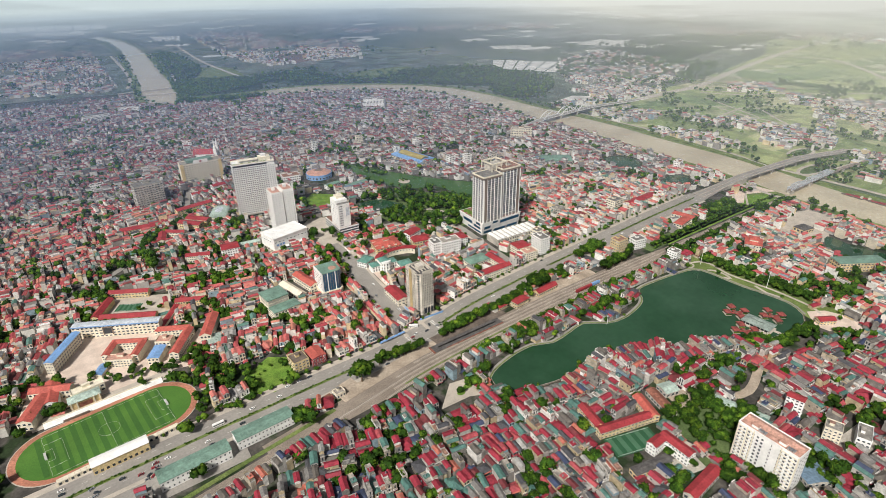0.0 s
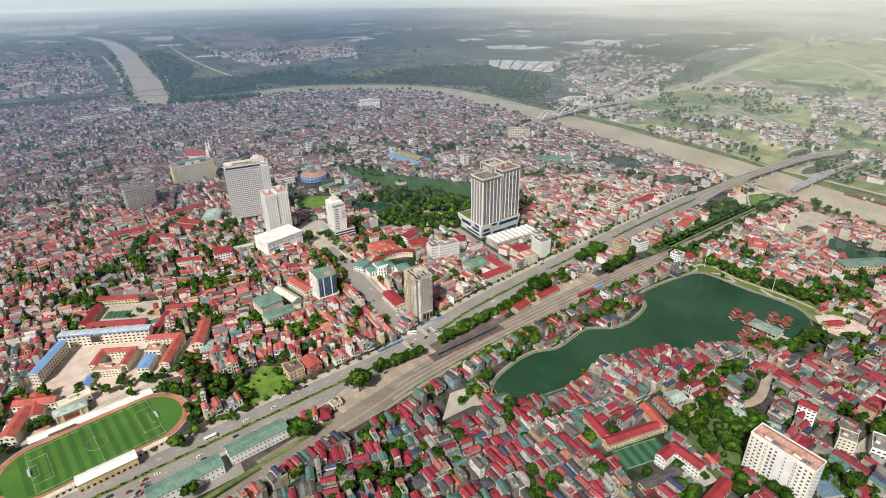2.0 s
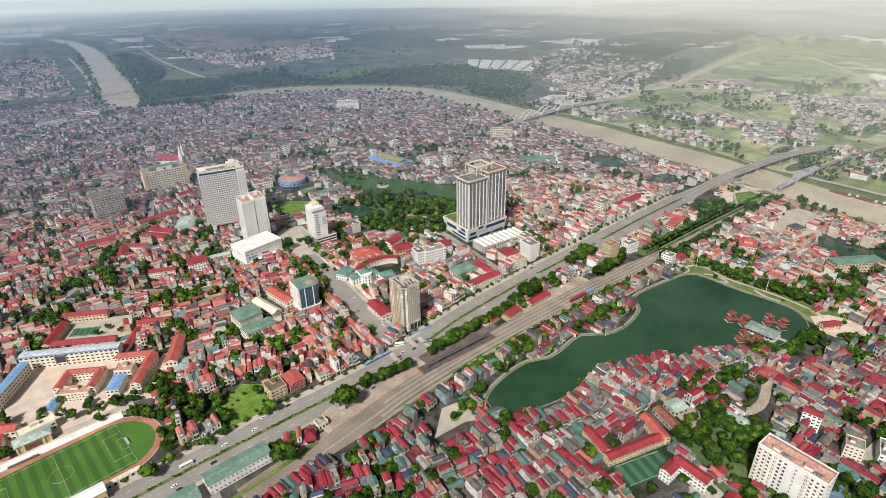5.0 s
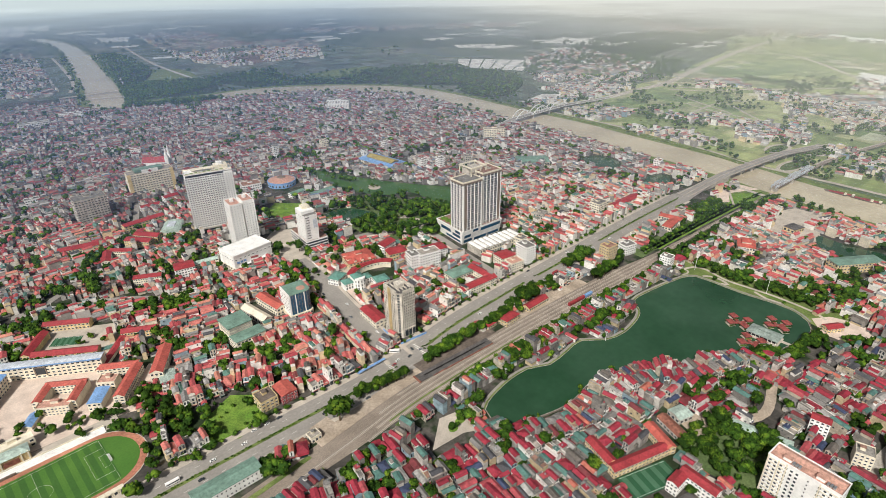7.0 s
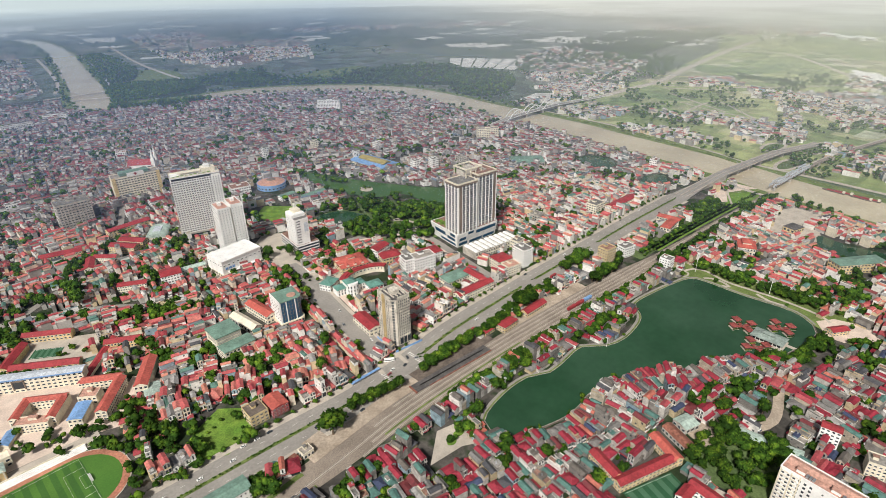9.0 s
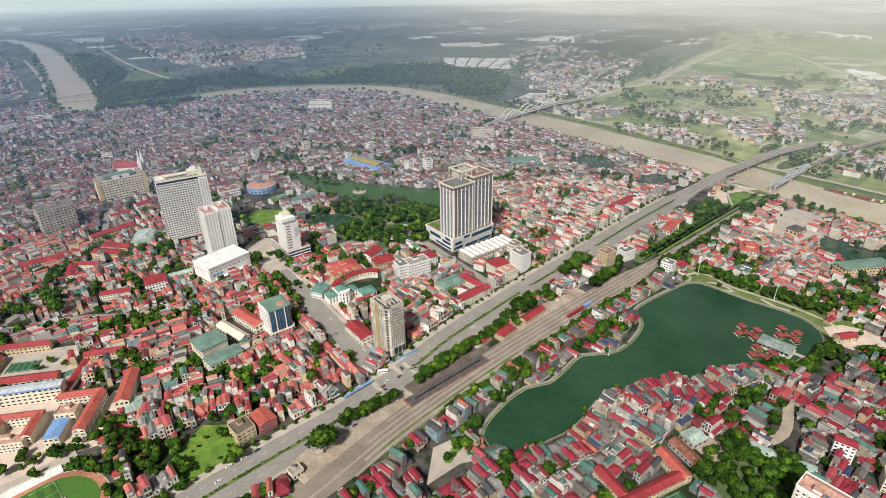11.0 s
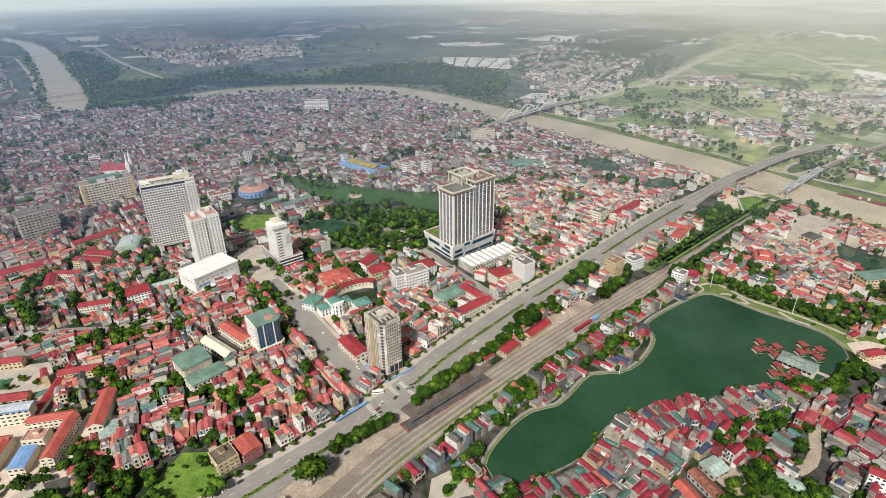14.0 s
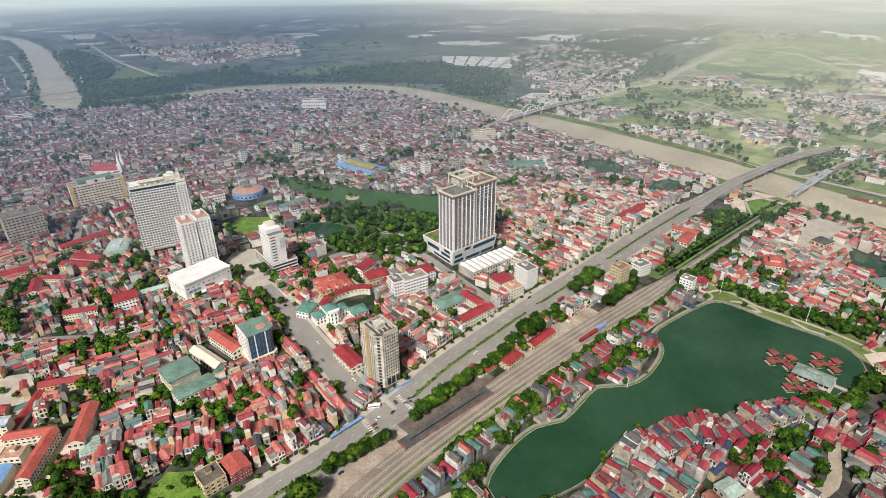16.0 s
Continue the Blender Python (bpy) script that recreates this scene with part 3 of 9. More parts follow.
g.ribbon(CROSS, 22, -1, 0.25, "asphalt")
tagged(part("road_cross", g), "grey side street", "road", kind="structure")
g = Geo()
g.ribbon(RAIL, np.interp(RAIL[:, 0], [-130, -20, 300, 370, 450], [13, 28, 28, 11, 6]), -1, 0.3, "ballast", -2.5)
tagged(part("ground_ballast", g), "brown-grey railway ballast bed", "railway", kind="structure")

# added wall that glows in the colour of far haze
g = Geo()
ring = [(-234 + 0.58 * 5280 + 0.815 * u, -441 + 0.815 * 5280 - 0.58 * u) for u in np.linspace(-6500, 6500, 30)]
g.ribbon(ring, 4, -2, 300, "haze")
tagged(part("backdrop", g), "glowing wall painted as pale far haze", "backdrop", kind="structure")

# sheet added above the roofs to carry the painted haze
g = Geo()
fan = [(-200 + r * math.cos(a), -400 + r * math.sin(a), HAZE_SHEET_Z) for r in (330, 7600) for a in np.linspace(radians(-4), radians(116), 30)]
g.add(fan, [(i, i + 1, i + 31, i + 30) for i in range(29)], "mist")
tagged(part("backdrop_mist", g), "sheet painted with thin pale haze over the far plain", "mist", kind="structure")

g = Geo().poly([(216 + 10 * math.cos(a), 388 + 12 * math.sin(a)) for a in np.linspace(0, 2 * math.pi, 18, endpoint=False)], -0.5, 0.9, "pave")
tagged(part("ground_island", g), "small stone-edged island in the park lake", "island", kind="structure")

# ---- buildings with storeys ----
FOOT = []            # (x, y, half width, half depth, turn) of what stands on the plan


def footprint(x, y, w, d, rz=0.0, margin=2.5):
    FOOT.append((x, y, w / 2 + margin, d / 2 + margin, radians(rz)))


PANES = {}


def pane_mesh(w, h, key, frame_key):
    k = (round(w, 2), round(h, 2), key, frame_key)
    if k not in PANES:
        g = Geo()
        g.box(-w / 2, -0.10, 0, w / 2, 0.12, h, frame_key)
        g.box(-w / 2 + 0.14, -0.13, 0.14, w / 2 - 0.14, -0.05, h - 0.14, key)
        PANES[k] = mesh_from("window", g.v, g.f, g.m, g.keys)
    return PANES[k]


def windows(root, w, d, z0, z1, floors, bays_front, bays_side, sides="sw", fill=0.62, tall=0.55, key="glass", frame_key="white", limit=24):
    """Rows of windows on the chosen sides of a box w by d about the thing's origin."""
    fh = (z1 - z0) / floors
    spots = []
    for side in sides:
        span, bays = (w, bays_front) if side in "sn" else (d, bays_side)
        bw = span / bays
        for r in range(floors):
            for b in range(bays):
                u = -span / 2 + (b + 0.5) * bw
                z = z0 + r * fh + fh * (1 - tall) * 0.5
                m = {"s": pose(u, -d / 2, z), "n": pose(-u, d / 2, z, 0, 0, 180), "w": pose(-w / 2, -u, z, 0, 0, -90), "e": pose(w / 2, u, z, 0, 0, 90)}[side]
                spots.append((m, bw * fill, fh * tall))
    for m, ww, hh in spots[:limit]:
        part("window", pane_mesh(ww, hh, key, frame_key), root, at=m)
    if spots[limit:]:
        g = Geo()
        for m, ww, hh in spots[limit:]:
            for (x0, y0, zz0, x1, y1, zz1, k) in ((-ww / 2, -0.10, 0, ww / 2, 0.12, hh, frame_key), (-ww / 2 + 0.14, -0.13, 0.14, ww / 2 - 0.14, -0.05, hh - 0.14, key)):
                c = [m @ Vector(q) for q in ((x0, y0, zz0), (x1, y0, zz0), (x1, y1, zz0), (x0, y1, zz0), (x0, y0, zz1), (x1, y0, zz1), (x1, y1, zz1), (x0, y1, zz1))]
                g.add([tuple(q) for q in c], [(4, 5, 6, 7), (0, 1, 5, 4), (1, 2, 6, 5), (2, 3, 7, 6), (3, 0, 4, 7)], k)
        tagged(part("window_grid", g, root), kind="stuff")


def block(name, label, category, x, y, w, d, h, floors, bf, bs, wall="white", roof="flat", roof_key="flat", rz=0.0, sides="sw", rise=2.5, group="", fill=0.62, tall=0.5, key="glass", base=0.0, bands=True, margin=2.5, z=0.0):
    """A plain storeyed building: walls, floor bands, roof with parapet or pitched sheets, and its windows."""
    t = thing(name, label, category, x, y, z, rz, group)
    if z == 0.0:
        footprint(x, y, w, d, rz, margin)
    g = Geo().box(-w / 2, -d / 2, -0.3, w / 2, d / 2, h, wall)
    part("wall", g, t)
    if roof == "flat":
        part("roof", Geo().box(-w / 2 + 0.3, -d / 2 + 0.3, h, w / 2 - 0.3, d / 2 - 0.3, h + 0.12, roof_key), t)
        g = Geo()
        for a in ((-w / 2, -d / 2, w / 2, -d / 2 + 0.3), (-w / 2, d / 2 - 0.3, w / 2, d / 2), (-w / 2, -d / 2 + 0.3, -w / 2 + 0.3, d / 2 - 0.3), (w / 2 - 0.3, -d / 2 + 0.3, w / 2, d / 2 - 0.3)):
            g.box(a[0], a[1], h, a[2], a[3], h + 1.0, wall)
        part("parapet", g, t)
        hut = part("stair_hut", Geo().box(-w * 0.12, d * 0.02, h + 0.12, w * 0.12, d * 0.30, h + 2.8, wall), t)
        part("hut_roof", Geo().box(-w * 0.12 - 0.3, d * 0.02 - 0.3, h + 2.8, w * 0.12 + 0.3, d * 0.30 + 0.3, h + 2.95, roof_key), hut)
    elif roof == "hip":
        part("roof", Geo().hip(-w / 2, -d / 2, w / 2, d / 2, h, rise, roof_key), t)
    elif roof == "gable":          # ridge along the longer side
        if d >= w:
            part("roof", Geo().gable(-w / 2, -d / 2, w / 2, d / 2, h, rise, roof_key), t)
            part("gable", Geo().gable_wall(-w / 2, -d / 2, w / 2, d / 2, h, rise, wall), t)
        else:
            gr, gw = Geo().gable(-d / 2, -w / 2, d / 2, w / 2, h, rise, roof_key), Geo().gable_wall(-d / 2, -w / 2, d / 2, w / 2, h, rise, wall)
            for q in (gr, gw):
                q.v = [(-b, a, c) for a, b, c in q.v]
            part("roof", gr, t)
            part("gable", gw, t)
    if bands:
        fh = (h - base) / floors
        for i in range(1, floors):
            if i % max(1, floors // 4) == 0:
                zz = base + i * fh
                part("floor_band", Geo().box(-w / 2 - 0.15, -d / 2 - 0.15, zz - 0.18, w / 2 + 0.15, d / 2 + 0.15, zz, wall), t)
    windows(t, w, d, base, h, floors, bf, bs, sides, fill, tall, key)
    return t


# high-rises round the park
def tower_slab():
    t = thing("apartment_tower", "tall grey-white slab tower with dense window grid and roof garden", "tower", -38, 386, 0, -8)
    footprint(-38, 386, 64, 24, -8)
    part("podium", Geo().box(-31, -12.5, -0.3, 31, 12, 9, "grey"), t)
    part("wall", Geo().box(-30, -10.6, 9, 19, 11, 81, "white"), t)
    part("end_wing", Geo().box(19.2, -11.6, 9, 30, 10, 83, "white"), t, "plain white end wing")
    part("upper_storey", Geo().box(-29, -9.6, 81, 19, 9.5, 84.5, "glass"), t, "recessed dark glass top storey")
    part("roof", Geo().box(-30, -11, 84.5, 30, 11, 85.4, "white"), t)
    for a in ((-30, -11, 30, -10.6), (-30, 10.6, 30, 11), (-30, -10.6, -29.6, 10.6), (29.6, -10.6, 30, 10.6)):
        part("parapet", Geo().box(a[0], a[1], 85.4, a[2], a[3], 86.8, "cream"), t)
    for k in range(9):
        part("roof_planter", Geo().box(-28 + k * 5.4, -9.8, 85.4, -24 + k * 5.4, -7.8, 86.6 + 0.3 * (k % 3), "lush"), t, "planted green roof bed")
    part("pergola", Geo().box(-20, -4, 88.2, 8, 6, 88.6, "cream"), t)
    for u in (-19, -10, -1, 7):
        for v in (-3.4, 5.4):
            part("pergola_post", Geo().box(u - 0.25, v - 0.25, 85.4, u + 0.25, v + 0.25, 88.2, "cream"), t)
    part("penthouse", Geo().box(9, -5, 85.4, 26, 8, 91, "cream"), t)
    part("lift_house", Geo().box(13, -2, 91, 20, 5, 94, "white"), t)
    # window bays: slim piers, floor slabs and dark panes behind them
    for i in range(17):
        x = -30 + 49 * i / 16
        part("pier", Geo().box(x - 0.38, -11.5, 9, x + 0.38, -10.6, 81, "white"), t)
    for i in range(25):
        z = 9 + 72 * i / 24
        part("floor_band", Geo().box(-30.2, -11.25, z - 0.45, 19, -10.6, z + 0.45, "white"), t)
    g = Geo()
    for r in range(24):
        z = 9 + 3 * r
        for i in range(16):
            x = -30 + 49 * (i + 0.5) / 16
            wide = 1.05 if (i * 5 + r * 3) % 7 else 0.75
            g.box(x - wide, -10.75, z + 0.75, x + wide, -10.5, z + 2.4, "towerglass")
        for u in (21.5, 24.6, 27.7):
            g.box(u - 0.7, -11.75, z + 0.9, u + 0.7, -11.5, z + 2.2, "towerglass")
        for u in (-6, -2, 2, 6):
            g.box(-30.15, u - 0.7, z + 0.9, -29.9, u + 0.7, z + 2.2, "towerglass")
            g.box(29.9, u - 0.7, z + 0.9, 30.15, u + 0.7, z + 2.2, "towerglass")
    tagged(part("window_grid", g, t), kind="stuff")
    for z in (2, 5.5):
        part("podium_glazing", Geo().box(-30, -12.7, z - 1, 30, -12.45, z + 1.4, "glass"), t)


def tower_twin():
    t = thing("apartment_tower", "pair of joined white apartment towers with peach roofs", "tower", -25.5, 310, 0, 0)
    footprint(-25.5, 310, 32, 28)
    for x0, x1, h in ((-15.2, -1.2, 62), (1.2, 15.2, 64)):
        part("wall", Geo().box(x0, -13, -0.3, x1, 13, h, "white"), t)
        part("roof", Geo().box(x0 + 0.5, -12.5, h, x1 - 0.5, 12.5, h + 0.15, "peach"), t, "peach tiled roof terrace")
        part("parapet", Geo().box(x0, -13, h, x1, -12.6, h + 1.2, "white").box(x0, 12.6, h, x1, 13, h + 1.2, "white").box(x0, -12.6, h, x0 + 0.4, 12.6, h + 1.2, "white").box(x1 - 0.4, -12.6, h, x1, 12.6, h + 1.2, "white"), t)
        part("stair_hut", Geo().box(x0 + 5, 0, h + 0.15, x1 - 5, 5, h + 3.5, "white"), t)
        for i in range(4):
            u = x0 + (i + 0.5) * (x1 - x0) / 4
            for r in range(18):
                z = 3 + r * 3.3
                part("window", pane_mesh(1.7, 1.7, "towerglass", "white"), t, at=pose(u, -13, z))
        for i in range(5):
            u = x0 + i * (x1 - x0) / 4
            part("pier", Geo().box(u - 0.3, -13.5, 0, u + 0.3, -13, h, "white"), t)
    part("link", Geo().box(-1.2, -8, -0.3, 1.2, 12, 60, "grey"), t)
    windows(t, 30.4, 26, 3, 61, 18, 1, 6, "w", 0.42, 0.5, "towerglass")


def hall():
    t = thing("event_hall", "big white windowless hall with flat white roof", "hall", -40, 266, 0, 13)
    footprint(-40, 266, 56, 38, 13)
    part("wall", Geo().box(-26, -16.5, -0.3, 26, 16.5, 18.5, "white"), t)
    part("roof", Geo().box(-26.5, -17, 18.5, 26.5, 17, 19.6, "white"), t)
    part("parapet", Geo().box(-26.5, -17, 19.6, 26.5, -16.4, 20.4, "white").box(-26.5, -16.4, 19.6, -25.9, 17, 20.4, "white").box(25.9, -16.4, 19.6, 26.5, 17, 20.4, "white").box(-25.9, 16.4, 19.6, 25.9, 17, 20.4, "white"), t)
    part("base", Geo().box(-26.6, -17.2, -0.3, 26.6, 17, 3.5, "cream"), t)
    part("canopy", Geo().box(-20, -20.5, 5.0, 20, -16.5, 5.6, "white"), t)
    for u in (-21, -16.5, -12):
        part("sign_panel", Geo().box(u - 1.7, -16.8, 8.5, u + 1.7, -16.5, 11, "blueroof"), t, "small blue sign panel as plain shape")
    part("sign_bars", Geo().box(-3, -16.8, 8.4, 6, -16.5, 9.2, "redroof").box(-1, -16.8, 9.6, 4, -16.5, 10.8, "pink"), t, "unreadable pale red sign bars")
    windows(t, 52, 33, 12.4, 15.6, 1, 9, 6, "sw", 0.42, 0.4)
    windows(t, 53.2, 34.4, 0.3, 3.5, 1, 14, 9, "sw", 0.7, 0.7)


def tower_stepped():
    t = thing("office_tower", "white office tower with stepped top on a banded podium", "tower", 44.5, 264, 0, 0)
    footprint(44.5, 264, 34, 54)
    part("podium", Geo().box(-15, -25, -0.3, 14.5, 25, 14, "white"), t)
    part("podium_roof", Geo().box(-14.6, -24.6, 14, 14.1, 24.6, 14.15, "flat"), t)
    part("wall", Geo().box(-14, -24, 14, 3.5, 2, 48, "white"), t)
    part("crown", Geo().box(-14, -17, 48, 3.5, 2, 52, "white"), t)
    part("stair_core", Geo().box(-9, -10, 52, 1, 0, 55.5, "cream"), t)
    part("roof", Geo().box(-13.6, -23.6, 48, 3.1, -17.1, 48.15, "flat"), t)
    for z in (2.5, 6.3, 10.1):
        part("ribbon_window", Geo().box(-14.4, -25.15, z, 14, -24.95, z + 2, "towerglass"), t)
        part("ribbon_window", Geo().box(-15.15, -24.4, z, -14.95, 24.4, z + 2, "towerglass"), t)
    for k in range(5):
        part("entrance_panel", Geo().box(-13 + k * 5.4, -25.3, 0.3, -9.4 + k * 5.4, -25.1, 1.9, "redroof"), t, "red shop panel")
    for r in range(9):
        z = 16.5 + r * 3.5
        part("window", pane_mesh(5.5, 1.5, "towerglass", "white"), t, at=pose(-9.8, -24, z))
        for u in (-20, -14, -8, -2):
            part("window", pane_mesh(2.0, 1.5, "towerglass", "white"), t, at=pose(-14, u, z, 0, 0, -90))
    part("sign_panel", Geo().box(-2.6, -24.2, 30, 2.6, -23.95, 42, "palesteel"), t, "pale lilac sign panel as plain shape")


def tower_big():
    t = thing("apartment_tower", "tall new tower with white frames, brown bands and white podium", "tower", 229, 147, 0, 1)
    footprint(229, 155, 78, 66)
    # podium that leans outwards
    low = [(-32, -15), (34, -14), (34, 20), (4, 36), (-29, 36)]
    top = [(-35, -19), (36, -17), (36, 22), (4, 39), (-33, 39)]
    g = Geo()
    n = len(low)
    g.add([(x, y, -0.3) for x, y in low] + [(x, y, 20) for x, y in top], [tuple(range(n, 2 * n))] + [(i, (i + 1) % n, (i + 1) % n + n, i + n) for i in range(n)], "white")
    part("podium", g, t)
    part("podium_roof", Geo().poly([(x * 0.96, y * 0.96) for x, y in top], 20, 20.2, "flat"), t)

    def panel(name, u0, u1, z0, z1, key, west=False):
        """A pane that lies on the leaning front, or on the leaning west side."""
        g = Geo()
        pts = []
        for u, z in ((u0, z0), (u1, z0), (u1, z1), (u0, z1)):
            k = z / 20
            p = (-32 - 3 * k + (0 if not west else 3 * (u + 15) / 51 * (1 - k * 0.3)) - 0.12, u, z) if west else (u, -15 - 4 * k + (u + 33) / 68 * (1 + k) - 0.12, z)
            pts.append(p)
        pts += [(x + 0.5, y, z) if west else (x, y + 0.5, z) for x, y, z in pts]
        g.add(pts, [(0, 1, 2, 3), (0, 4, 5, 1), (1, 5, 6, 2), (2, 6, 7, 3), (3, 7, 4, 0)], key)
        return part(name, g, t)
    for u0, u1, z0, z1 in ((-30, -16, 2, 6), (-12, 10, 1, 5), (12, 32, 1, 5), (-30, -19, 9, 13), (-2, 33, 12.5, 17), (-16, -7, 15, 18.4)):
        panel("podium_glazing", u0, u1, z0, z1, "blueglass")
    for u0, u1, z0, z1 in ((-12, 4, 8, 12), (-13, -3, 14, 18), (8, 30, 10, 15), (-12, 20, 2, 5)):
        panel("podium_glazing", u0, u1, z0, z1, "blueglass", True)
    for i in range(11):
        part("roof_planter", Geo().box(-31 + 1.2 * (i % 4), 9 + 2.4 * i, 20.2, -24 + 1.4 * (i % 3), 10.8 + 2.4 * i, 21.8 + 0.5 * (i % 2), "lush"), t, "green planted bed")
    # two shifted slabs
    slabs = Geo()
    for x0, x1, y0, y1, h, browns in ((-33, -2.5, -18, 6, 86, (0,)), (2.5, 33, -15, 12, 90, (4,))):
        part("wall", Geo().box(x0, y0, 20, x1, y1, h, "frame_dark"), t)
        fh = (h - 24) / 20
        nb = 5
        for i in range(nb + 1):
            u = x0 + (x1 - x0) * i / nb
            half = 1.1 if i in (0, nb) else 0.3
            part("pier", Geo().box(max(u - half, x0 - 0.3), y0 - 0.95, 20, min(u + half, x1 + 0.3), y0, h, "white"), t)
        for i in range(nb):
            u0, u1 = x0 + (x1 - x0) * i / nb + 0.75, x0 + (x1 - x0) * (i + 1) / nb - 0.35
            if i in browns:
                part("brown_bay", Geo().box(u0, y0 - 0.6, 24, u1, y0, h, "brown"), t, "brown clad bay")
                continue
            for r in range(20):
                z = 24 + r * fh
                slabs.box(u0, y0 - 0.4, z, u1, y0, z + (0.38 if (i + r) % 4 else 0.75), "white")
            part("glazing_strip", Geo().box(u0 + 0.3, y0 - 0.12, 24.5, u1 - 0.3, y0 + 0.1, h - 1, "towerglass"), t)
        for i in range(5):
            v = y0 + (y1 - y0) * i / 4
            half = 0.8 if i in (0, 4) else 0.5
            part("pier", Geo().box(x0 - 0.9, max(v - half, y0 - 0.9), 20, x0, min(v + half, y1), h, "white"), t)
            if i < 4:
                for r in range(20):
                    z = 24 + r * fh
                    slabs.box(x0 - 0.45, v + 0.8, z, x0, v + (y1 - y0) / 4 - 0.8, z + 0.6, "white")
                part("glazing_strip", Geo().box(x0 - 0.12, v + 0.9, 24.5, x0 + 0.1, v + (y1 - y0) / 4 - 0.9, h - 1, "towerglass"), t)
        part("top_band", Geo().box(x0 - 0.95, y0 - 1.0, h - 3.4, x1 + 0.35, y0 - 0.2, h - 0.8, "brown").box(x0 - 1.0, y0 - 0.2, h - 3.4, x0 - 0.1, y1, h - 0.8, "brown"), t, "brown band under the roof edge")
        for a in ((x0 - 1.2, y0 - 1.2, x1 + 0.5, y0 - 0.4), (x0 - 1.2, y1 - 0.2, x1 + 0.5, y1 + 0.5), (x0 - 1.2, y0 - 0.4, x0 - 0.4, y1 - 0.2), (x1 - 0.3, y0 - 0.4, x1 + 0.5, y1 - 0.2)):
            part("parapet", Geo().box(a[0], a[1], h - 0.8, a[2], a[3], h + 1.2, "cream"), t)
        part("roof", Geo().box(x0 - 0.4, y0 - 0.4, h - 0.1, x1 - 0.3, y1 - 0.2, h + 0.1, "flat"), t)
    tagged(part("balcony_slabs", slabs, t), kind="stuff")
    # stair core and open frame above the roofs
    part("core", Geo().box(-9, 0, 86, 14, 14, 94, "grey"), t)
    for x in (-10, -2, 6, 15):
        for y in (-6, 17):
            part("frame_post", Geo().box(x - 0.5, y - 0.5, 86, x + 0.5, y + 0.5, 97, "cream"), t)
    for a in ((-11, -7, 16, -5.2), (-11, 16, 16, 17.8), (-11, -5.2, -9.2, 16), (14.2, -5.2, 16, 16)):
        part("frame_beam", Geo().box(a[0], a[1], 96, a[2], a[3], 97.6, "cream"), t)
    for k in range(6):
        part("roof_unit", Geo().box(18 + 2.2 * (k % 3), -6 + 5 * (k // 3), 90.1, 19.6 + 2.2 * (k % 3), -3.5 + 5 * (k // 3), 91.6, "grey"), t)


def shop_row():
    """White arcade row beside the big tower: vaulted roof bays."""
    for i in range(9):
        x = 194 + i * 8.0
        y = 104 - i * 0.2
        t = thing("shop_house", "white row house with small vaulted roof", "row house", x + 4, y, 0, -1.5, "white shop row")
        part("wall", Geo().box(-4, -12.5, -0.3, 4, 12.5, 9, "cream"), t)
        part("party_wall", Geo().box(-4.15, -12.7, 0, -3.85, 12.7, 10.2, "grey"), t)
        for y0 in (-12.2, 0.5):
            g = Geo()
            n = 8
            pts = [(-3.6 * math.cos(a), y0, 9 + 1.8 * math.sin(a)) for a in np.linspace(0, math.pi, n)] + [(-3.6 * math.cos(a), y0 + 11.6, 9 + 1.8 * math.sin(a)) for a in np.linspace(0, math.pi, n)]
            g.add(pts, [(j, j + 1, j + 1 + n, j + n) for j in range(n - 1)] + [tuple(range(n)), tuple(range(2 * n - 1, n - 1, -1))], "white")
            part("roof", g, t)
        part("cornice", Geo().box(-4.2, -12.9, 8.4, 4.2, 12.9, 9.0, "grey"), t)
        for z in (0.6, 5):
            for u in (-1.9, 1.9):
                part("window", pane_mesh(2.2, 2.6, "glass", "white"), t, at=pose(u, -12.5, z))
    footprint(230, 104, 76, 30, -1)


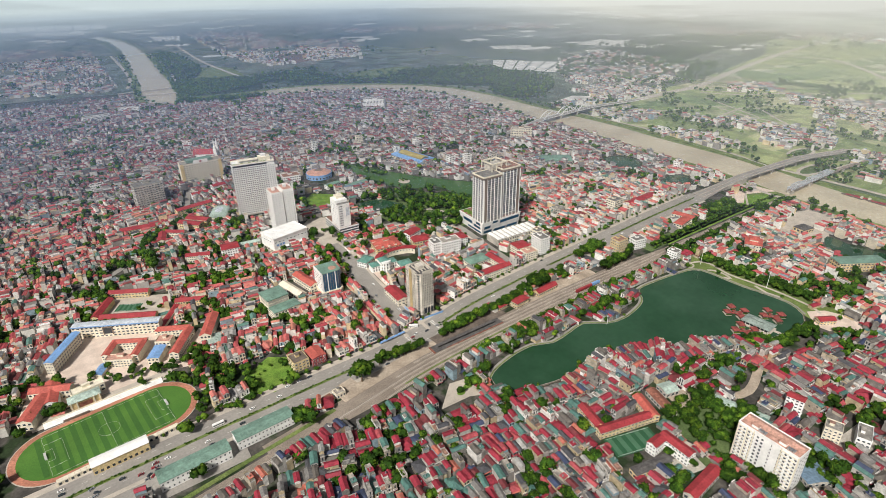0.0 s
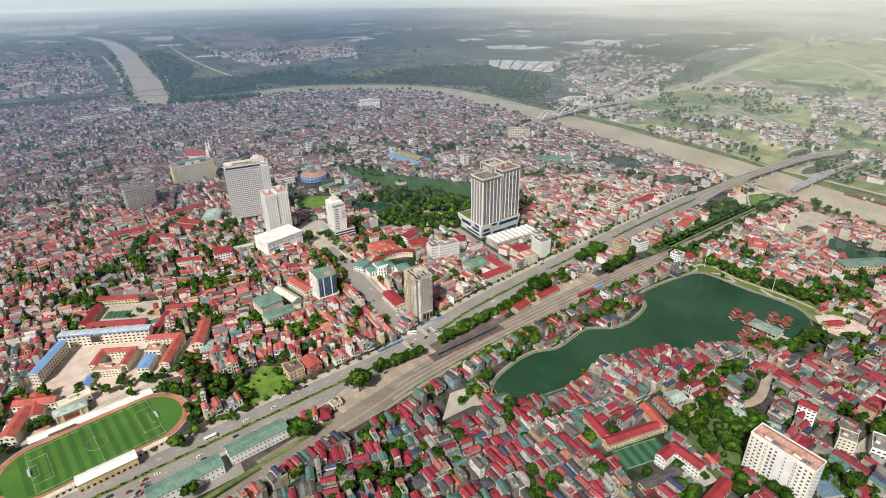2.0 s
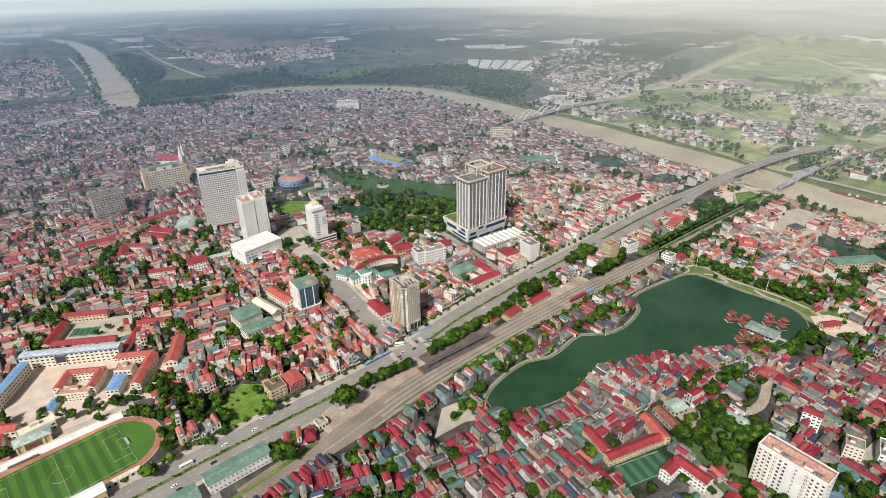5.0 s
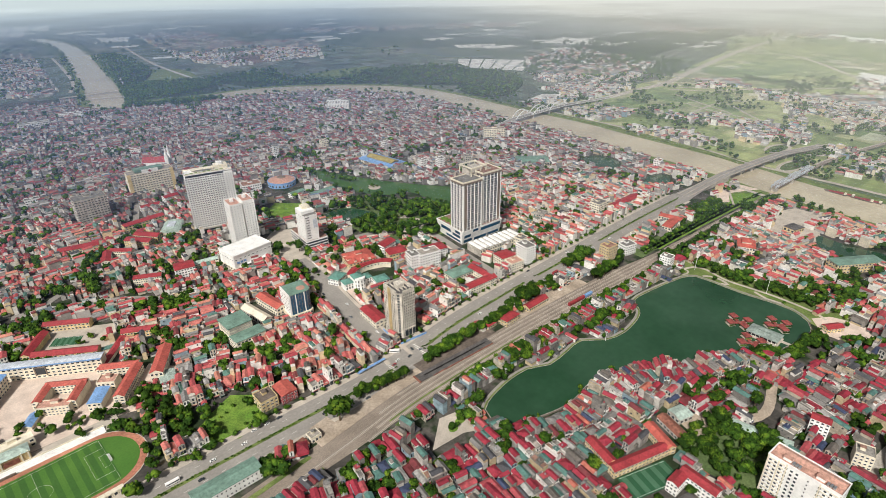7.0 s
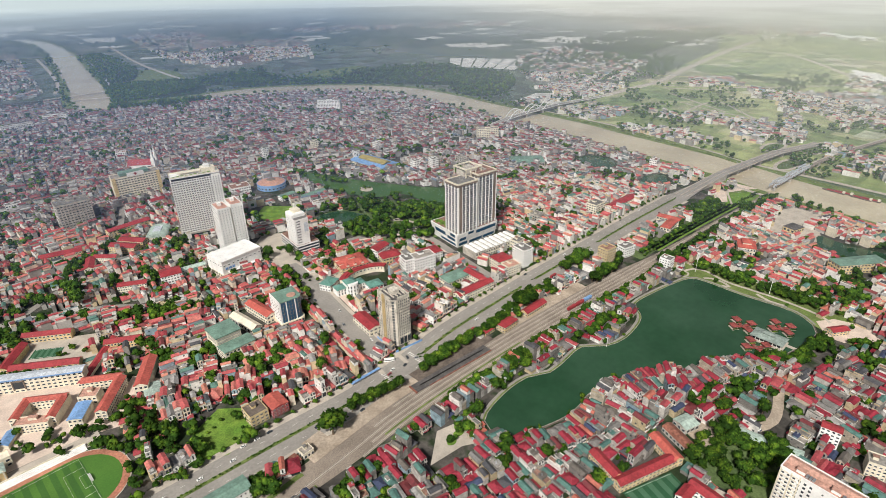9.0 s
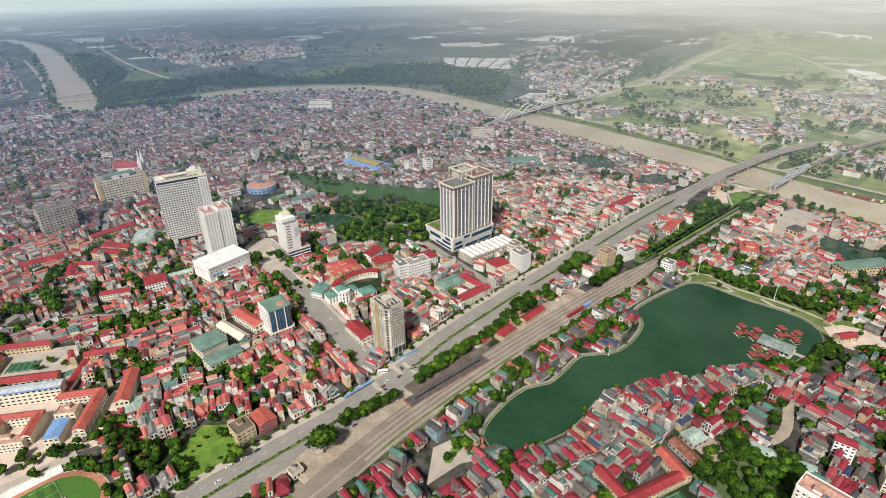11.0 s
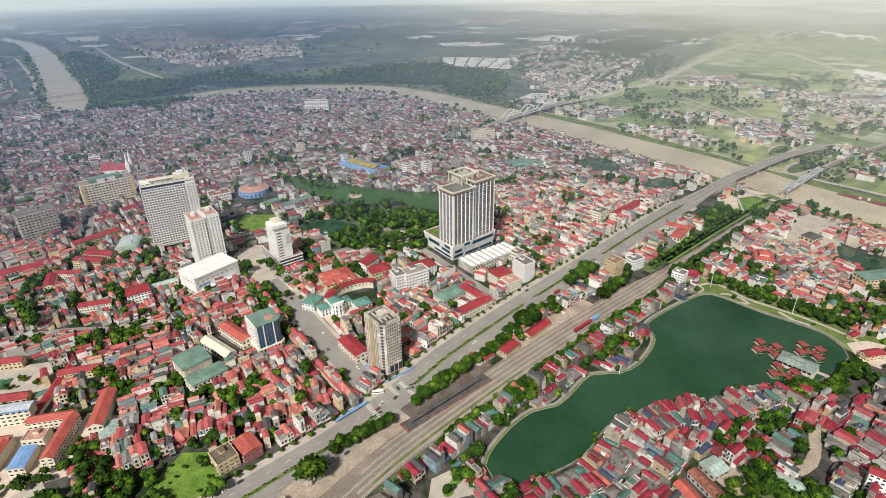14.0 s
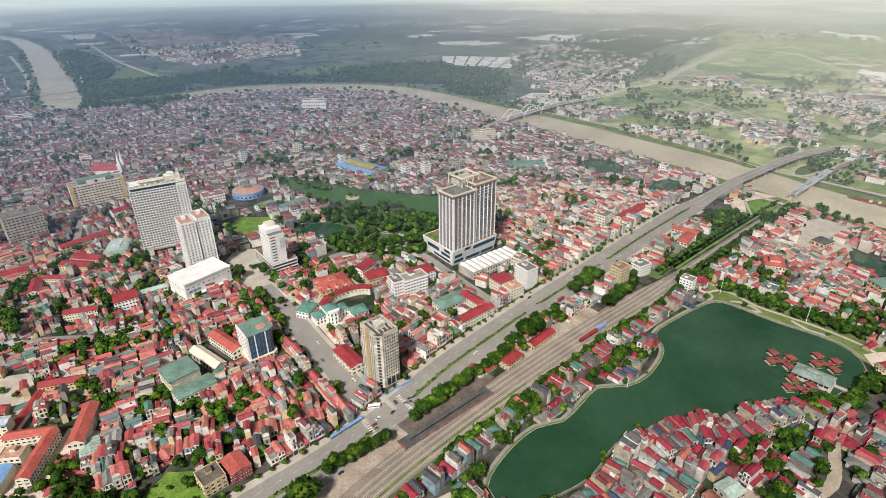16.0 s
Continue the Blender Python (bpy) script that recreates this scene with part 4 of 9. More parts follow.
def tower_raw():
    t = thing("unfinished_tower", "unfinished bare concrete tower with empty window openings", "tower", 29, 18, 0, 0)
    footprint(29, 18, 26, 32)
    outline = [(-10.5, -8), (-9, -9), (-5.5, -12.5), (-4, -12), (9.5, -12), (9.5, 12), (-10.5, 12)]
    part("wall", Geo().poly(outline, -0.3, 51, "tan"), t)
    part("roof", Geo().poly([(x * 0.95, y * 0.95) for x, y in outline], 51, 51.2, "slate"), t)
    for a in ((-10.5, -8, -10, 12), (9, -12, 9.5, 12), (-4, -12, 9, -11.5), (-10, 11.5, 9, 12)):
        part("parapet", Geo().box(a[0], a[1], 51, a[2], a[3], 53.4, "tan"), t)
    part("lift_house", Geo().box(-3, -3, 51.2, 4, 5, 55.5, "tan"), t)
    for k in range(3):
        part("hoist_mast", Geo().box(-12.2 + k * 0.6, -1, 0, -11.9 + k * 0.6, -0.6, 54, "yellow").box(-12.2 + k * 0.6, 1.6, 0, -11.9 + k * 0.6, 2.0, 54, "yellow"), t, "rusty yellow hoist mast")
    fh = 3.1
    for r in range(16):
        z = 1.0 + r * fh
        for i in range(6):
            part("window", pane_mesh(1.35, 1.8, "glass", "tan"), t, at=pose(-2.6 + i * 2.2, -12, z))
        part("window", pane_mesh(2.6, 2.3, "glass", "tan"), t, at=pose(-7.9, -10.3, z, 0, 0, -45))
        for i in range(7):
            part("window", pane_mesh(1.35, 1.8, "glass", "tan"), t, at=pose(-10.5, -6.6 + i * 2.8, z, 0, 0, -90))
        part("floor_band", Geo().poly([(x * 1.015, y * 1.015) for x, y in outline], z - 0.75, z - 0.5, "tan"), t)
    for i in range(6):
        part("hoarding", Geo().box(-13 + i * 5, -19.6, 0, -8.2 + i * 5, -19.2, 2.4, "blueroof"), t, "blue sheet hoarding")
    for i in range(6):
        part("hoarding", Geo().box(-14.3, -18 + i * 5, 0, -13.9, -13.2 + i * 5, 2.4, "blueroof"), t, "blue sheet hoarding")
    for k in range(3):
        part("open_bay", Geo().box(-2.6 + k * 4.2, -12.2, 1.0, 0.6 + k * 4.2, -11.9, 7.5, "glass"), t, "tall open arcade bay")
    for k in range(5):
        part("roof_beam", Geo().box(-9 + 4 * k, -8, 51.2, -8.4 + 4 * k, 10, 52.6, "tan"), t)


def blue_office():
    t = thing("glass_office", "blue glass office block with rounded corner and green roof", "office", -38, 116, 0, 0)
    footprint(-38, 116, 28, 28, 0, 1)
    arc = [(12 + 5 * math.cos(a) - 5, -12 + 5 + 5 * math.sin(a)) for a in np.linspace(-math.pi / 2, 0, 7)]
    outline = [(-12, -12)] + arc + [(12, 12), (-12, 12)]
    part("wall", Geo().poly(outline, 5, 28, "blueglass"), t)
    part("plinth", Geo().poly([(x * 1.12, y * 1.12) for x, y in outline], -0.3, 5, "cream"), t)
    part("roof", Geo().poly([(x * 1.01, y * 1.01) for x, y in outline], 28, 28.8, "greenroof"), t, "green flat roof")
    part("roof_disc", Geo().tube(4, -4, 28.8, 29.3, 4.5, "peach", 20), t)
    part("side_wall", Geo().box(-12.6, -12.4, 0, -11.8, 12, 29.6, "white"), t)
    for i in range(7):
        u = -11.5 + i * 3.1
        part("mullion", Geo().box(u - (0.5 if i in (0, 2, 5) else 0.1), -12.35, 5, u + (0.5 if i in (0, 2, 5) else 0.1), -12, 28, "white" if i in (0, 2, 5) else "frame_dark"), t)
    for i in range(1, 7):
        part("floor_band", Geo().poly([(x * 1.006, y * 1.006) for x, y in outline], 5 + i * 3.3, 5 + i * 3.3 + 0.18, "frame_dark"), t)
    for i in range(7):
        part("window", pane_mesh(2.4, 3, "glass", "cream"), t, at=pose(-11 + i * 3.4, -13.45, 1))
    windows(t, 25.2, 23, 6, 27, 6, 1, 5, "w", 0.4, 0.4)


def green_hall():
    t = thing("market_building", "cream block with green pitched sheet roofs on two levels", "building", -103, 102, 0, 7)
    footprint(-102, 102, 28, 38, 7, 0.5)
    part("wall", Geo().box(-13, -3, -0.3, 11, 20, 19, "cream"), t)
    part("lower_wall", Geo().box(-13, -18, -0.3, 17, -3, 11.5, "cream"), t)
    part("roof", Geo().box(-13.6, -3.6, 19, 11.6, 20.6, 19.8, "greenroof").hip(-13, -3, 11, 20, 19.8, 1.4, "greenroof"), t)
    part("lower_roof", Geo().hip(-13, -18, 17, -3, 11.5, 1.2, "greenroof"), t)
    for z in (12.6, 15.8):
        part("louvre_band", Geo().box(-12, -3.3, z, 10, -3, z + 2.2, "grey"), t)
        part("louvre_band", Geo().box(-13.3, -1, z, -13, 15, z + 2.2, "grey"), t)
    for z in (1, 4.5, 8):
        for i in range(7):
            part("window", pane_mesh(2.4, 2, "glass", "white"), t, at=pose(-11 + i * 3.6, -18, z))
        for i in range(9):
            part("window", pane_mesh(2.0, 1.8, "glass", "white"), t, at=pose(-13, -15 + i * 3.6, z, 0, 0, -90))


def apartment_near():
    t = thing("apartment_block", "white and pink ten-storey block with terracotta roof", "apartment block", 129.5, -315, 0, 1)
    footprint(129.5, -315, 20, 48, 1)
    part("wall", Geo().box(-9, -22, -0.3, 6, 22, 34, "white"), t)
    part("roof", Geo().box(-8.5, -21.5, 34, 5.5, 21.5, 34.2, "peach"), t, "terracotta tiled roof terrace")
    part("parapet", Geo().box(-9.2, -22.2, 34, -8.7, 22.2, 35.2, "white").box(5.7, -22.2, 34, 6.2, 22.2, 35.2, "white").box(-8.7, -22.2, 34, 5.7, -21.7, 35.2, "white").box(-8.7, 21.7, 34, 5.7, 22.2, 35.2, "white"), t)
    part("roof_slope", Geo().gable(-2.6, -21, 5.4, 21, 34.3, 1.6, "peach", 0.0, 0.2), t, "terracotta pitched roof")
    for y0 in (-11, 9):
        core = part("lift_house", Geo().box(-6.2, y0, 34.2, -2.8, y0 + 5, 36.6, "white"), t)
        part("lift_roof", Geo().box(-6.5, y0 - 0.3, 36.6, -2.5, y0 + 5.3, 36.9, "peach"), core)
    for y0 in (-17.5, 3):
        for k in range(3):
            part("water_tank", Geo().box(-7.4, y0 + k * 1.9, 34.4, -4.6, y0 + 1.4 + k * 1.9, 35.8, "steel"), t, "steel water tank")
    slabs, fronts = Geo(), Geo()
    for v0, v1 in ((-20.6, -16.4), (-15.2, -11.0), (11.0, 14.4), (15.8, 20.6)):
        for r in range(10):
            slabs.box(-10.1, v0, 2.6 + r * 3.3, -9.0, v1, 2.95 + r * 3.3, "white")
            fronts.box(-10.1, v0, 2.95 + r * 3.3, -9.95, v1, 3.75 + r * 3.3, "cream")
    tagged(part("balcony_slabs", slabs, t), kind="stuff")
    tagged(part("balcony_fronts", fronts, t), kind="stuff")
    for i, v in enumerate(np.linspace(-20, 20, 13)):
        if i in (4, 6):
            continue
        for r in range(9):
            part("window", pane_mesh(1.2 if i == 5 else 1.8, 1.4 if i == 5 else 1.9, "glass", "white"), t, at=pose(-9, v, 3.5 + r * 3.3, 0, 0, -90))
    for v in (-21.6, -10, 10, 15, 21.6):
        part("stripe", Geo().box(-9.25, v - 0.5, 0, -9.0, v + 0.35, 34, "cream"), t, "pale cream vertical wall stripe")
    for r in range(9):
        for u in (-6, -1.5, 3):
            part("window", pane_mesh(1.6, 1.5, "glass", "white"), t, at=pose(u, -22, 3.6 + r * 3.3))


tower_slab(); tower_twin(); hall(); tower_stepped(); tower_big(); shop_row(); tower_raw(); blue_office(); green_hall(); apartment_near()
HOSPITAL = block("hospital", "broad beige hospital slab with dark window bands and roof sign", "hospital", -77.5, 598, 68, 24, 37, 10, 16, 4, "cream", sides="s", rz=0, tall=0.5, fill=0.74)
for u0, u1 in ((-34.3, -29), (29, 34.3)):
    part("end_pier", Geo().box(u0, -12.6, 0, u1, -11.9, 38.5, "yellow"), HOSPITAL, "ochre end pier")
part("sign_wall", Geo().box(-12, -12.3, 37, 12, -11.5, 43, "white"), HOSPITAL)
part("sign_cross", Geo().box(-2.4, -12.6, 39.2, 2.4, -12.25, 40.8, "redroof").box(-0.8, -12.6, 37.6, 0.8, -12.25, 42.4, "redroof"), HOSPITAL, "red cross sign")
part("roof_shed", Geo().box(-22, -6, 38, 20, 8, 42, "greenroof"), HOSPITAL, "green roof shed")
block("office_block", "grey stepped concrete office block", "office", -173, 530, 42, 26, 36, 10, 10, 5, "grey", rz=6, fill=0.75)
SCHOOL = block("school_block", "long cream four-storey school with pale roof and dark gateway", "school", -257, 156, 86, 10, 13.5, 4, 20, 3, "cream", roof="gable", roof_key="palesteel", rz=-26, rise=0.8, margin=4)
part("gateway", Geo().box(-12, -5.3, 4, -4, -4.7, 11, "glass"), SCHOOL, "dark square opening in the front")
part("gateway_frame", Geo().box(-13, -5.6, 3, -12, -4.9, 12, "brown").box(-4, -5.6, 3, -3, -4.9, 12, "brown").box(-13, -5.6, 11, -3, -4.9, 12, "brown"), SCHOOL)
part("roof_edge", Geo().box(-43.4, -5.9, 13.2, 43.4, -5.3, 14.2, "blueroof"), SCHOOL, "blue roof edge")
block("school_block", "cream school wing with blue sheet roof", "school", -306, 138, 8, 50, 13.5, 4, 3, 14, "cream", roof="gable", roof_key="blueroof", rz=-30, sides="swe", rise=0.8, margin=4)
for a in ((-249.5, 120, 33, 7, 9), (-268, 116, 7, 22, 9), (-243.5, 103, 7, 26, 9)):
    block("school_block", "cream court wing with red pitched roof", "school", *a[:4], a[4], 3, 10 if a[2] > a[3] else 2, 2 if a[2] > a[3] else 8, "cream", roof="gable", roof_key="orangeroof", rz=-28, rise=1.8, margin=1, group="school court wings")
block("school_block", "low front block with flat terracotta roof", "school", -261, 97, 26, 10, 8, 3, 9, 3, "cream", roof="flat", roof_key="peach", rz=-28, margin=1)
block("school_block", "school block with flat peach terrace roof", "school", -220, 106.5, 15, 12, 7.5, 2, 4, 3, "cream", roof="flat", roof_key="peach", rz=-30, margin=1)
block("gym_building", "pool building with flat blue roof", "school", -230, 87.5, 11, 21, 7.5, 2, 3, 7, "cream", roof="gable", roof_key="blueroof", rz=-28, rise=0.6, margin=2)
block("school_block", "school wing with bright red pitched roof", "school", -206, 92, 9, 44, 9, 3, 2, 16, "cream", roof="gable", roof_key="orangeroof", rz=-30, rise=2.2, margin=3, sides="swe")
block("school_block", "school wing with bright red pitched roof", "school", -208, 119, 32, 9, 9, 3, 9, 2, "cream", roof="gable", roof_key="orangeroof", rz=-26, rise=2.2, margin=3)
block("school_block", "two-storey school wing with red pitched roof", "school", -176, 106, 11, 42, 9, 2, 3, 12, "cream", roof="gable", roof_key="orangeroof", rz=-24, rise=2.6, margin=3)
for a in ((-238, 232, 44, 9, -27), (-268, 208, 9, 40, -27), (-245, 176, 58, 10, -27), (-181, 173, 34, 9, -23)):
    block("school_block", "low school wing with red pitched roof", "school", *a[:4], 7, 2, 12 if a[2] > a[3] else 3, 3 if a[2] > a[3] else 11, "yellow", roof="gable", roof_key="redroof", rz=a[4], rise=2.4, group="old school wings")
# sheds by the road
for x, y, w in ((-228.5, -78, 52), (-173, -69, 47)):
    block("warehouse", "long white shed with green pitched roof", "warehouse", x, y, w, 14, 9.5, 2, 15, 3, "white", roof="gable", roof_key="greenroof", rz=5, rise=1.6, tall=0.35, fill=0.4, margin=5, group="green-roofed sheds")
# school and halls by the lake
block("school_block", "yellow school wing with dark red roof", "school", 74, -229, 50, 8, 7, 2, 14, 3, "yellow", roof="gable", roof_key="redroof", rz=-12.5, rise=2.0)
block("school_block", "white school with crimson roof", "school", 87, -269, 9, 27, 10, 3, 3, 9, "white", roof="gable", roof_key="redroof", rz=0, rise=1.8, margin=1)
block("school_block", "white school wing with crimson roof", "school", 76, -258.5, 13, 8, 10, 3, 5, 3, "white", roof="gable", roof_key="redroof", rz=4, rise=1.8, margin=1)
block("school_block", "low cream block with flat grey roof", "school", 58, -269, 34, 8, 5, 1, 7, 2, "yellow", roof="gable", roof_key="slate", rz=-10, rise=0.8)
block("school_block", "school wing with orange roof", "school", 104, -226, 9, 27, 7, 2, 2, 10, "yellow", roof="gable", roof_key="orangeroof", rz=-18, rise=2.0)
block("warehouse", "long shed with rusty red roof", "warehouse", 122, -228, 9, 31, 5, 1, 2, 8, "grey", roof="gable", roof_key="rust", rz=-15, rise=2.0)
block("warehouse", "shed with pale mint sheet roof", "warehouse", 140.5, -220.5, 14, 13, 5, 1, 3, 3, "grey", roof="gable", roof_key="mint", rz=-12, rise=1.6)
block("school_block", "yellow school wing with red roof", "school", 57.5, -208, 8, 26, 7, 2, 2, 10, "yellow", roof="gable", roof_key="redroof", rz=-12, rise=2.0)
block("warehouse", "hall with bright red sheet roof", "warehouse", 76, -300, 38, 9, 6, 1, 8, 2, "grey", roof="gable", roof_key="redroof", rz=7, rise=2.0)
block("warehouse", "long shed with slate-blue sheet roof", "warehouse", 152, -335, 19, 27, 4.5, 1, 4, 6, "grey", roof="gable", roof_key="slateblue", rz=-28, rise=1.4, margin=1)
block("apartment_block", "white seven-storey block with red sheet roof", "apartment block", 203, -296, 8, 13, 19, 6, 3, 4, "white", roof="gable", roof_key="redroof", rz=14, rise=1.2, margin=1)
block("villa_block", "weathered tan block with flat roof", "house block", 203, -327, 12, 12, 12, 4, 4, 4, "cream", roof="flat", rz=20)
block("warehouse", "grey flat-roofed block of three storeys", "warehouse", 218, -343, 20, 10, 10, 3, 6, 3, "white", roof="flat", rz=20)
block("warehouse", "long low shed with pale blue-grey roof", "warehouse", 169.5, -267, 9, 50, 3.6, 1, 2, 8, "grey", roof="gable", roof_key="mint", rz=17, rise=0.9)
block("villa_block", "lakeside hall with crimson roof", "hall", 366, -243, 18, 9, 5, 2, 5, 3, "yellow", roof="gable", roof_key="redroof", rz=-28, rise=2)
block("villa_block", "grey-white tall house at the lake's end", "house block", 352, -66, 12, 13, 15, 5, 4, 4, "white", roof="flat", rz=8)
block("school_block", "school wing with salmon-red roof", "school", -331, 58, 12, 34, 9, 2, 3, 9, "cream", roof="gable", roof_key="orangeroof", rz=-24, rise=2.4, margin=1)
block("school_block", "school wing with salmon-red roof", "school", -318, 80, 34, 10, 9, 2, 9, 3, "cream", roof="gable", roof_key="orangeroof", rz=-24, rise=2.4, margin=1)
footprint(205, -258, 44, 12, 20)
# along the boulevard and round the crossing
CIVIC = block("villa_block", "civic building with salmon hipped roof and dormers", "civic building", 66, 171, 34, 30, 10, 3, 8, 7, "yellow", roof="hip", roof_key="orangeroof", rz=-8, rise=4.5)
for u, v, a in ((-9, -13.4, 0), (0, -13.4, 0), (9, -13.4, 0), (-15.4, -6, -90), (-15.4, 6, -90)):
    dormer = part("dormer", Geo().box(-1.5, -1.5, 0, 1.5, 4, 2.2, "cream"), CIVIC, at=pose(u, v, 10.2, 0, 0, a))
    part("dormer_roof", Geo().gable(-1.5, -1.5, 1.5, 4, 2.2, 0.9, "orangeroof", 0.3, 0.12), dormer)
part("lantern", Geo().box(-4, -3, 13, 4, 3, 15.5, "cream"), CIVIC)
part("lantern_roof", Geo().hip(-4, -3, 4, 3, 15.5, 1.8, "orangeroof"), CIVIC)
block("office_block", "white office block with flat roof", "office", 128, 112, 28, 16, 21, 6, 8, 5, "white", rz=-8)
block("office_block", "white six-storey office block", "office", 110, 116, 12, 16, 22, 6, 4, 5, "white", rz=-8, margin=0.5)
block("office_block", "pale block with red roof", "office", 150, 128, 28, 18, 13, 4, 8, 5, "white", roof="hip", roof_key="redroof", rz=-8)
block("office_block", "cream office wing with red pitched roof", "office", 140, 32, 50, 11, 10, 3, 14, 3, "cream", roof="gable", roof_key="redroof", rz=2, rise=2.4)
block("office_block", "cream office wing with red pitched roof", "office", 160, 50, 11, 34, 10, 3, 3, 10, "cream", roof="gable", roof_key="redroof", rz=2, rise=2.4)
block("office_block", "low cream building with teal roof", "office", 140, 66, 30, 18, 9, 2, 8, 5, "cream", roof="hip", roof_key="greenroof", rz=0)
block("office_block", "white seven-storey block beside the boulevard", "office", 232, 50, 15, 20, 22, 7, 5, 6, "white", rz=-4)
block("office_block", "pale block with red roof", "office", 206, 60, 20, 18, 13, 4, 6, 5, "cream", roof="hip", roof_key="redroof", rz=-4)
block("office_block", "pale block with brown roof", "office", 205, 42, 18, 14, 12, 4, 5, 4, "cream", roof="flat", roof_key="peach", rz=-4)
block("shop_block", "shop hall with crimson sheet roof", "shop", 17, 52, 14, 32, 8, 2, 3, 6, "cream", roof="gable", roof_key="redroof", rz=0, rise=2)
block("office_block", "white building with crimson roof", "office", 108, 175, 24, 14, 14, 4, 7, 4, "white", roof="gable", roof_key="redroof", rz=20, rise=2)
block("villa_block", "yellow villa with red hipped roof", "villa", 112, 158, 24, 18, 9, 2, 6, 5, "yellow", roof="hip", roof_key="redroof", rz=-10, rise=3.5)
block("shop_block", "orange building with long red roof", "shop", -58, 140, 12, 40, 9, 2, 3, 10, "cream", roof="gable", roof_key="orangeroof", rz=12, rise=2.4)
block("factory_hall", "hall with pale vaulted sheet roof", "hall", -78, 130, 11, 40, 7, 1, 3, 8, "grey", roof="gable", roof_key="cream", rz=14, rise=3.0)
for a in ((-120, 461, 56, 13, 12, "yellow"), (-65, 538, 22, 13, 10, "white"), (-99, 515, 28, 12, 4, "white"), (-181, 366, 10, 32, -12, "cream"), (-162, 374, 28, 9, -38, "cream"), (-138, 394, 13, 36, 43, "yellow"), (-125, 405, 13, 36, 43, "yellow"), (-205, 420, 46, 14, -8, "yellow"), (-151, 281, 30, 10, -22, "cream")):
    block("office_block", "three-storey block with red pitched roof", "office", *a[:4], 9, 3, 12 if a[2] > a[3] else 3, 3 if a[2] > a[3] else 10, a[5], roof="gable", roof_key="redroof", rz=a[4], rise=2.2, group="red-roofed blocks")
block("office_block", "white four-storey block with crimson roof", "office", -112, 274, 22, 20, 13, 4, 7, 6, "white", roof="gable", roof_key="redroof", rz=-6, rise=2)
block("office_block", "low building with pale green sheet roof", "office", -86, 279, 28, 9, 9, 3, 8, 3, "cream", roof="gable", roof_key="mint", rz=-2, rise=1.4)
block("office_block", "hall by the pond with green sheet roof", "hall", 134, 412, 44, 12, 7, 2, 12, 3, "white", roof="gable", roof_key="greenroof", rz=8, rise=1.6)
block("office_block", "hall by the pond with green sheet roof", "hall", 100, 433, 26, 11, 7, 2, 8, 3, "white", roof="gable", roof_key="greenroof", rz=14, rise=1.6)
VAULT = thing("factory_hall", "hall with pale vaulted sheet roof", "hall", -92, 416, 0, -24)
footprint(-92, 416, 28, 36, -24)
part("wall", Geo().box(-13, -17, -0.3, 13, 17, 5, "cream"), VAULT)
g = Geo()
arc = [(-13.4 * math.cos(a), 5 + 5.5 * math.sin(a)) for a in np.linspace(0, math.pi, 13)]
g.add([(x, y, z) for y in (-17.4, 17.4) for x, z in arc], [(i, i + 13, i + 14, i + 1) for i in range(12)] + [tuple(range(13)), tuple(range(25, 12, -1))], "mint")
part("roof", g, VAULT, "pale green vaulted sheet roof")
part("skylight", Geo().box(-5, -9, 10.2, 5, 9, 10.8, "palesteel"), VAULT)
for k in range(9):
    part("window", pane_mesh(2.2, 2.0, "glass", "white"), VAULT, at=pose(-13, -15 + 3.7 * k, 1.5, 0, 0, -90))
# covered school walks and yard canopy
block("school_block", "long low school wing with crimson roof", "school", -206, 160, 6, 70, 4, 1, 2, 16, "cream", roof="gable", roof_key="redroof", rz=-31, rise=1.2, margin=1)
CANOPY = thing("yard_canopy", "pale ribbed sheet canopy over a school yard", "canopy", -177, 82, 0, -6)
footprint(-177, 82, 13, 20, -6, 1)
part("roof", Geo().gable(-6.5, -10, 6.5, 10, 4, 1.0, "mint", 0.3, 0.15), CANOPY)
for u in (-6, 6):
    for v in (-9, -3, 3, 9):
        part("post", Geo().box(u - 0.15, v - 0.15, 0, u + 0.15, v + 0.15, 4, "steel"), CANOPY)
for k in range(7):
    part("rib", Geo().box(-6.6, -9 + 3 * k, 5.15, 6.6, -8.8 + 3 * k, 5.3, "steel"), CANOPY)
block("apartment_block", "far white apartment block", "apartment block", 430, 922, 56, 18, 26, 8, 14, 4, "white", rz=-42)
MARKET = block("market_hall", "market hall with yellow and blue sheet roof", "market", 292, 488, 44, 84, 6, 2, 8, 16, "cream", roof="gable", roof_key="blueroof", rz=12, rise=3)
part("clerestory", Geo().box(-9, -34, 6, 9, 30, 10.2, "grey"), MARKET)
part("upper_roof", Geo().gable(-9, -34, 9, 30, 10.2, 2.4, "ochre", 1.2, 0.3), MARKET, "ochre-yellow raised roof")
block("school_block", "red-roofed school by the park", "school", 452, -6, 34, 12, 9, 2, 8, 3, "cream", roof="hip", roof_key="orangeroof", rz=14)
block("school_block", "red-roofed school by the park", "school", 470, 6, 12, 30, 9, 2, 3, 8, "cream", roof="hip", roof_key="orangeroof", rz=14)
block("office_block", "yellow six-storey block by the boulevard", "office", 316, -8, 16, 14, 18, 5, 5, 4, "yellow", rz=0)
block("office_block", "white block by the boulevard", "office", 346, -14, 18, 13, 13, 4, 5, 4, "white", rz=-8)
PAGODA = block("villa_block", "cream hall with two-tier red roof", "hall", 470, -101, 25, 20, 9, 2, 8, 6, "cream", roof="hip", roof_key="orangeroof", rz=30, rise=3)
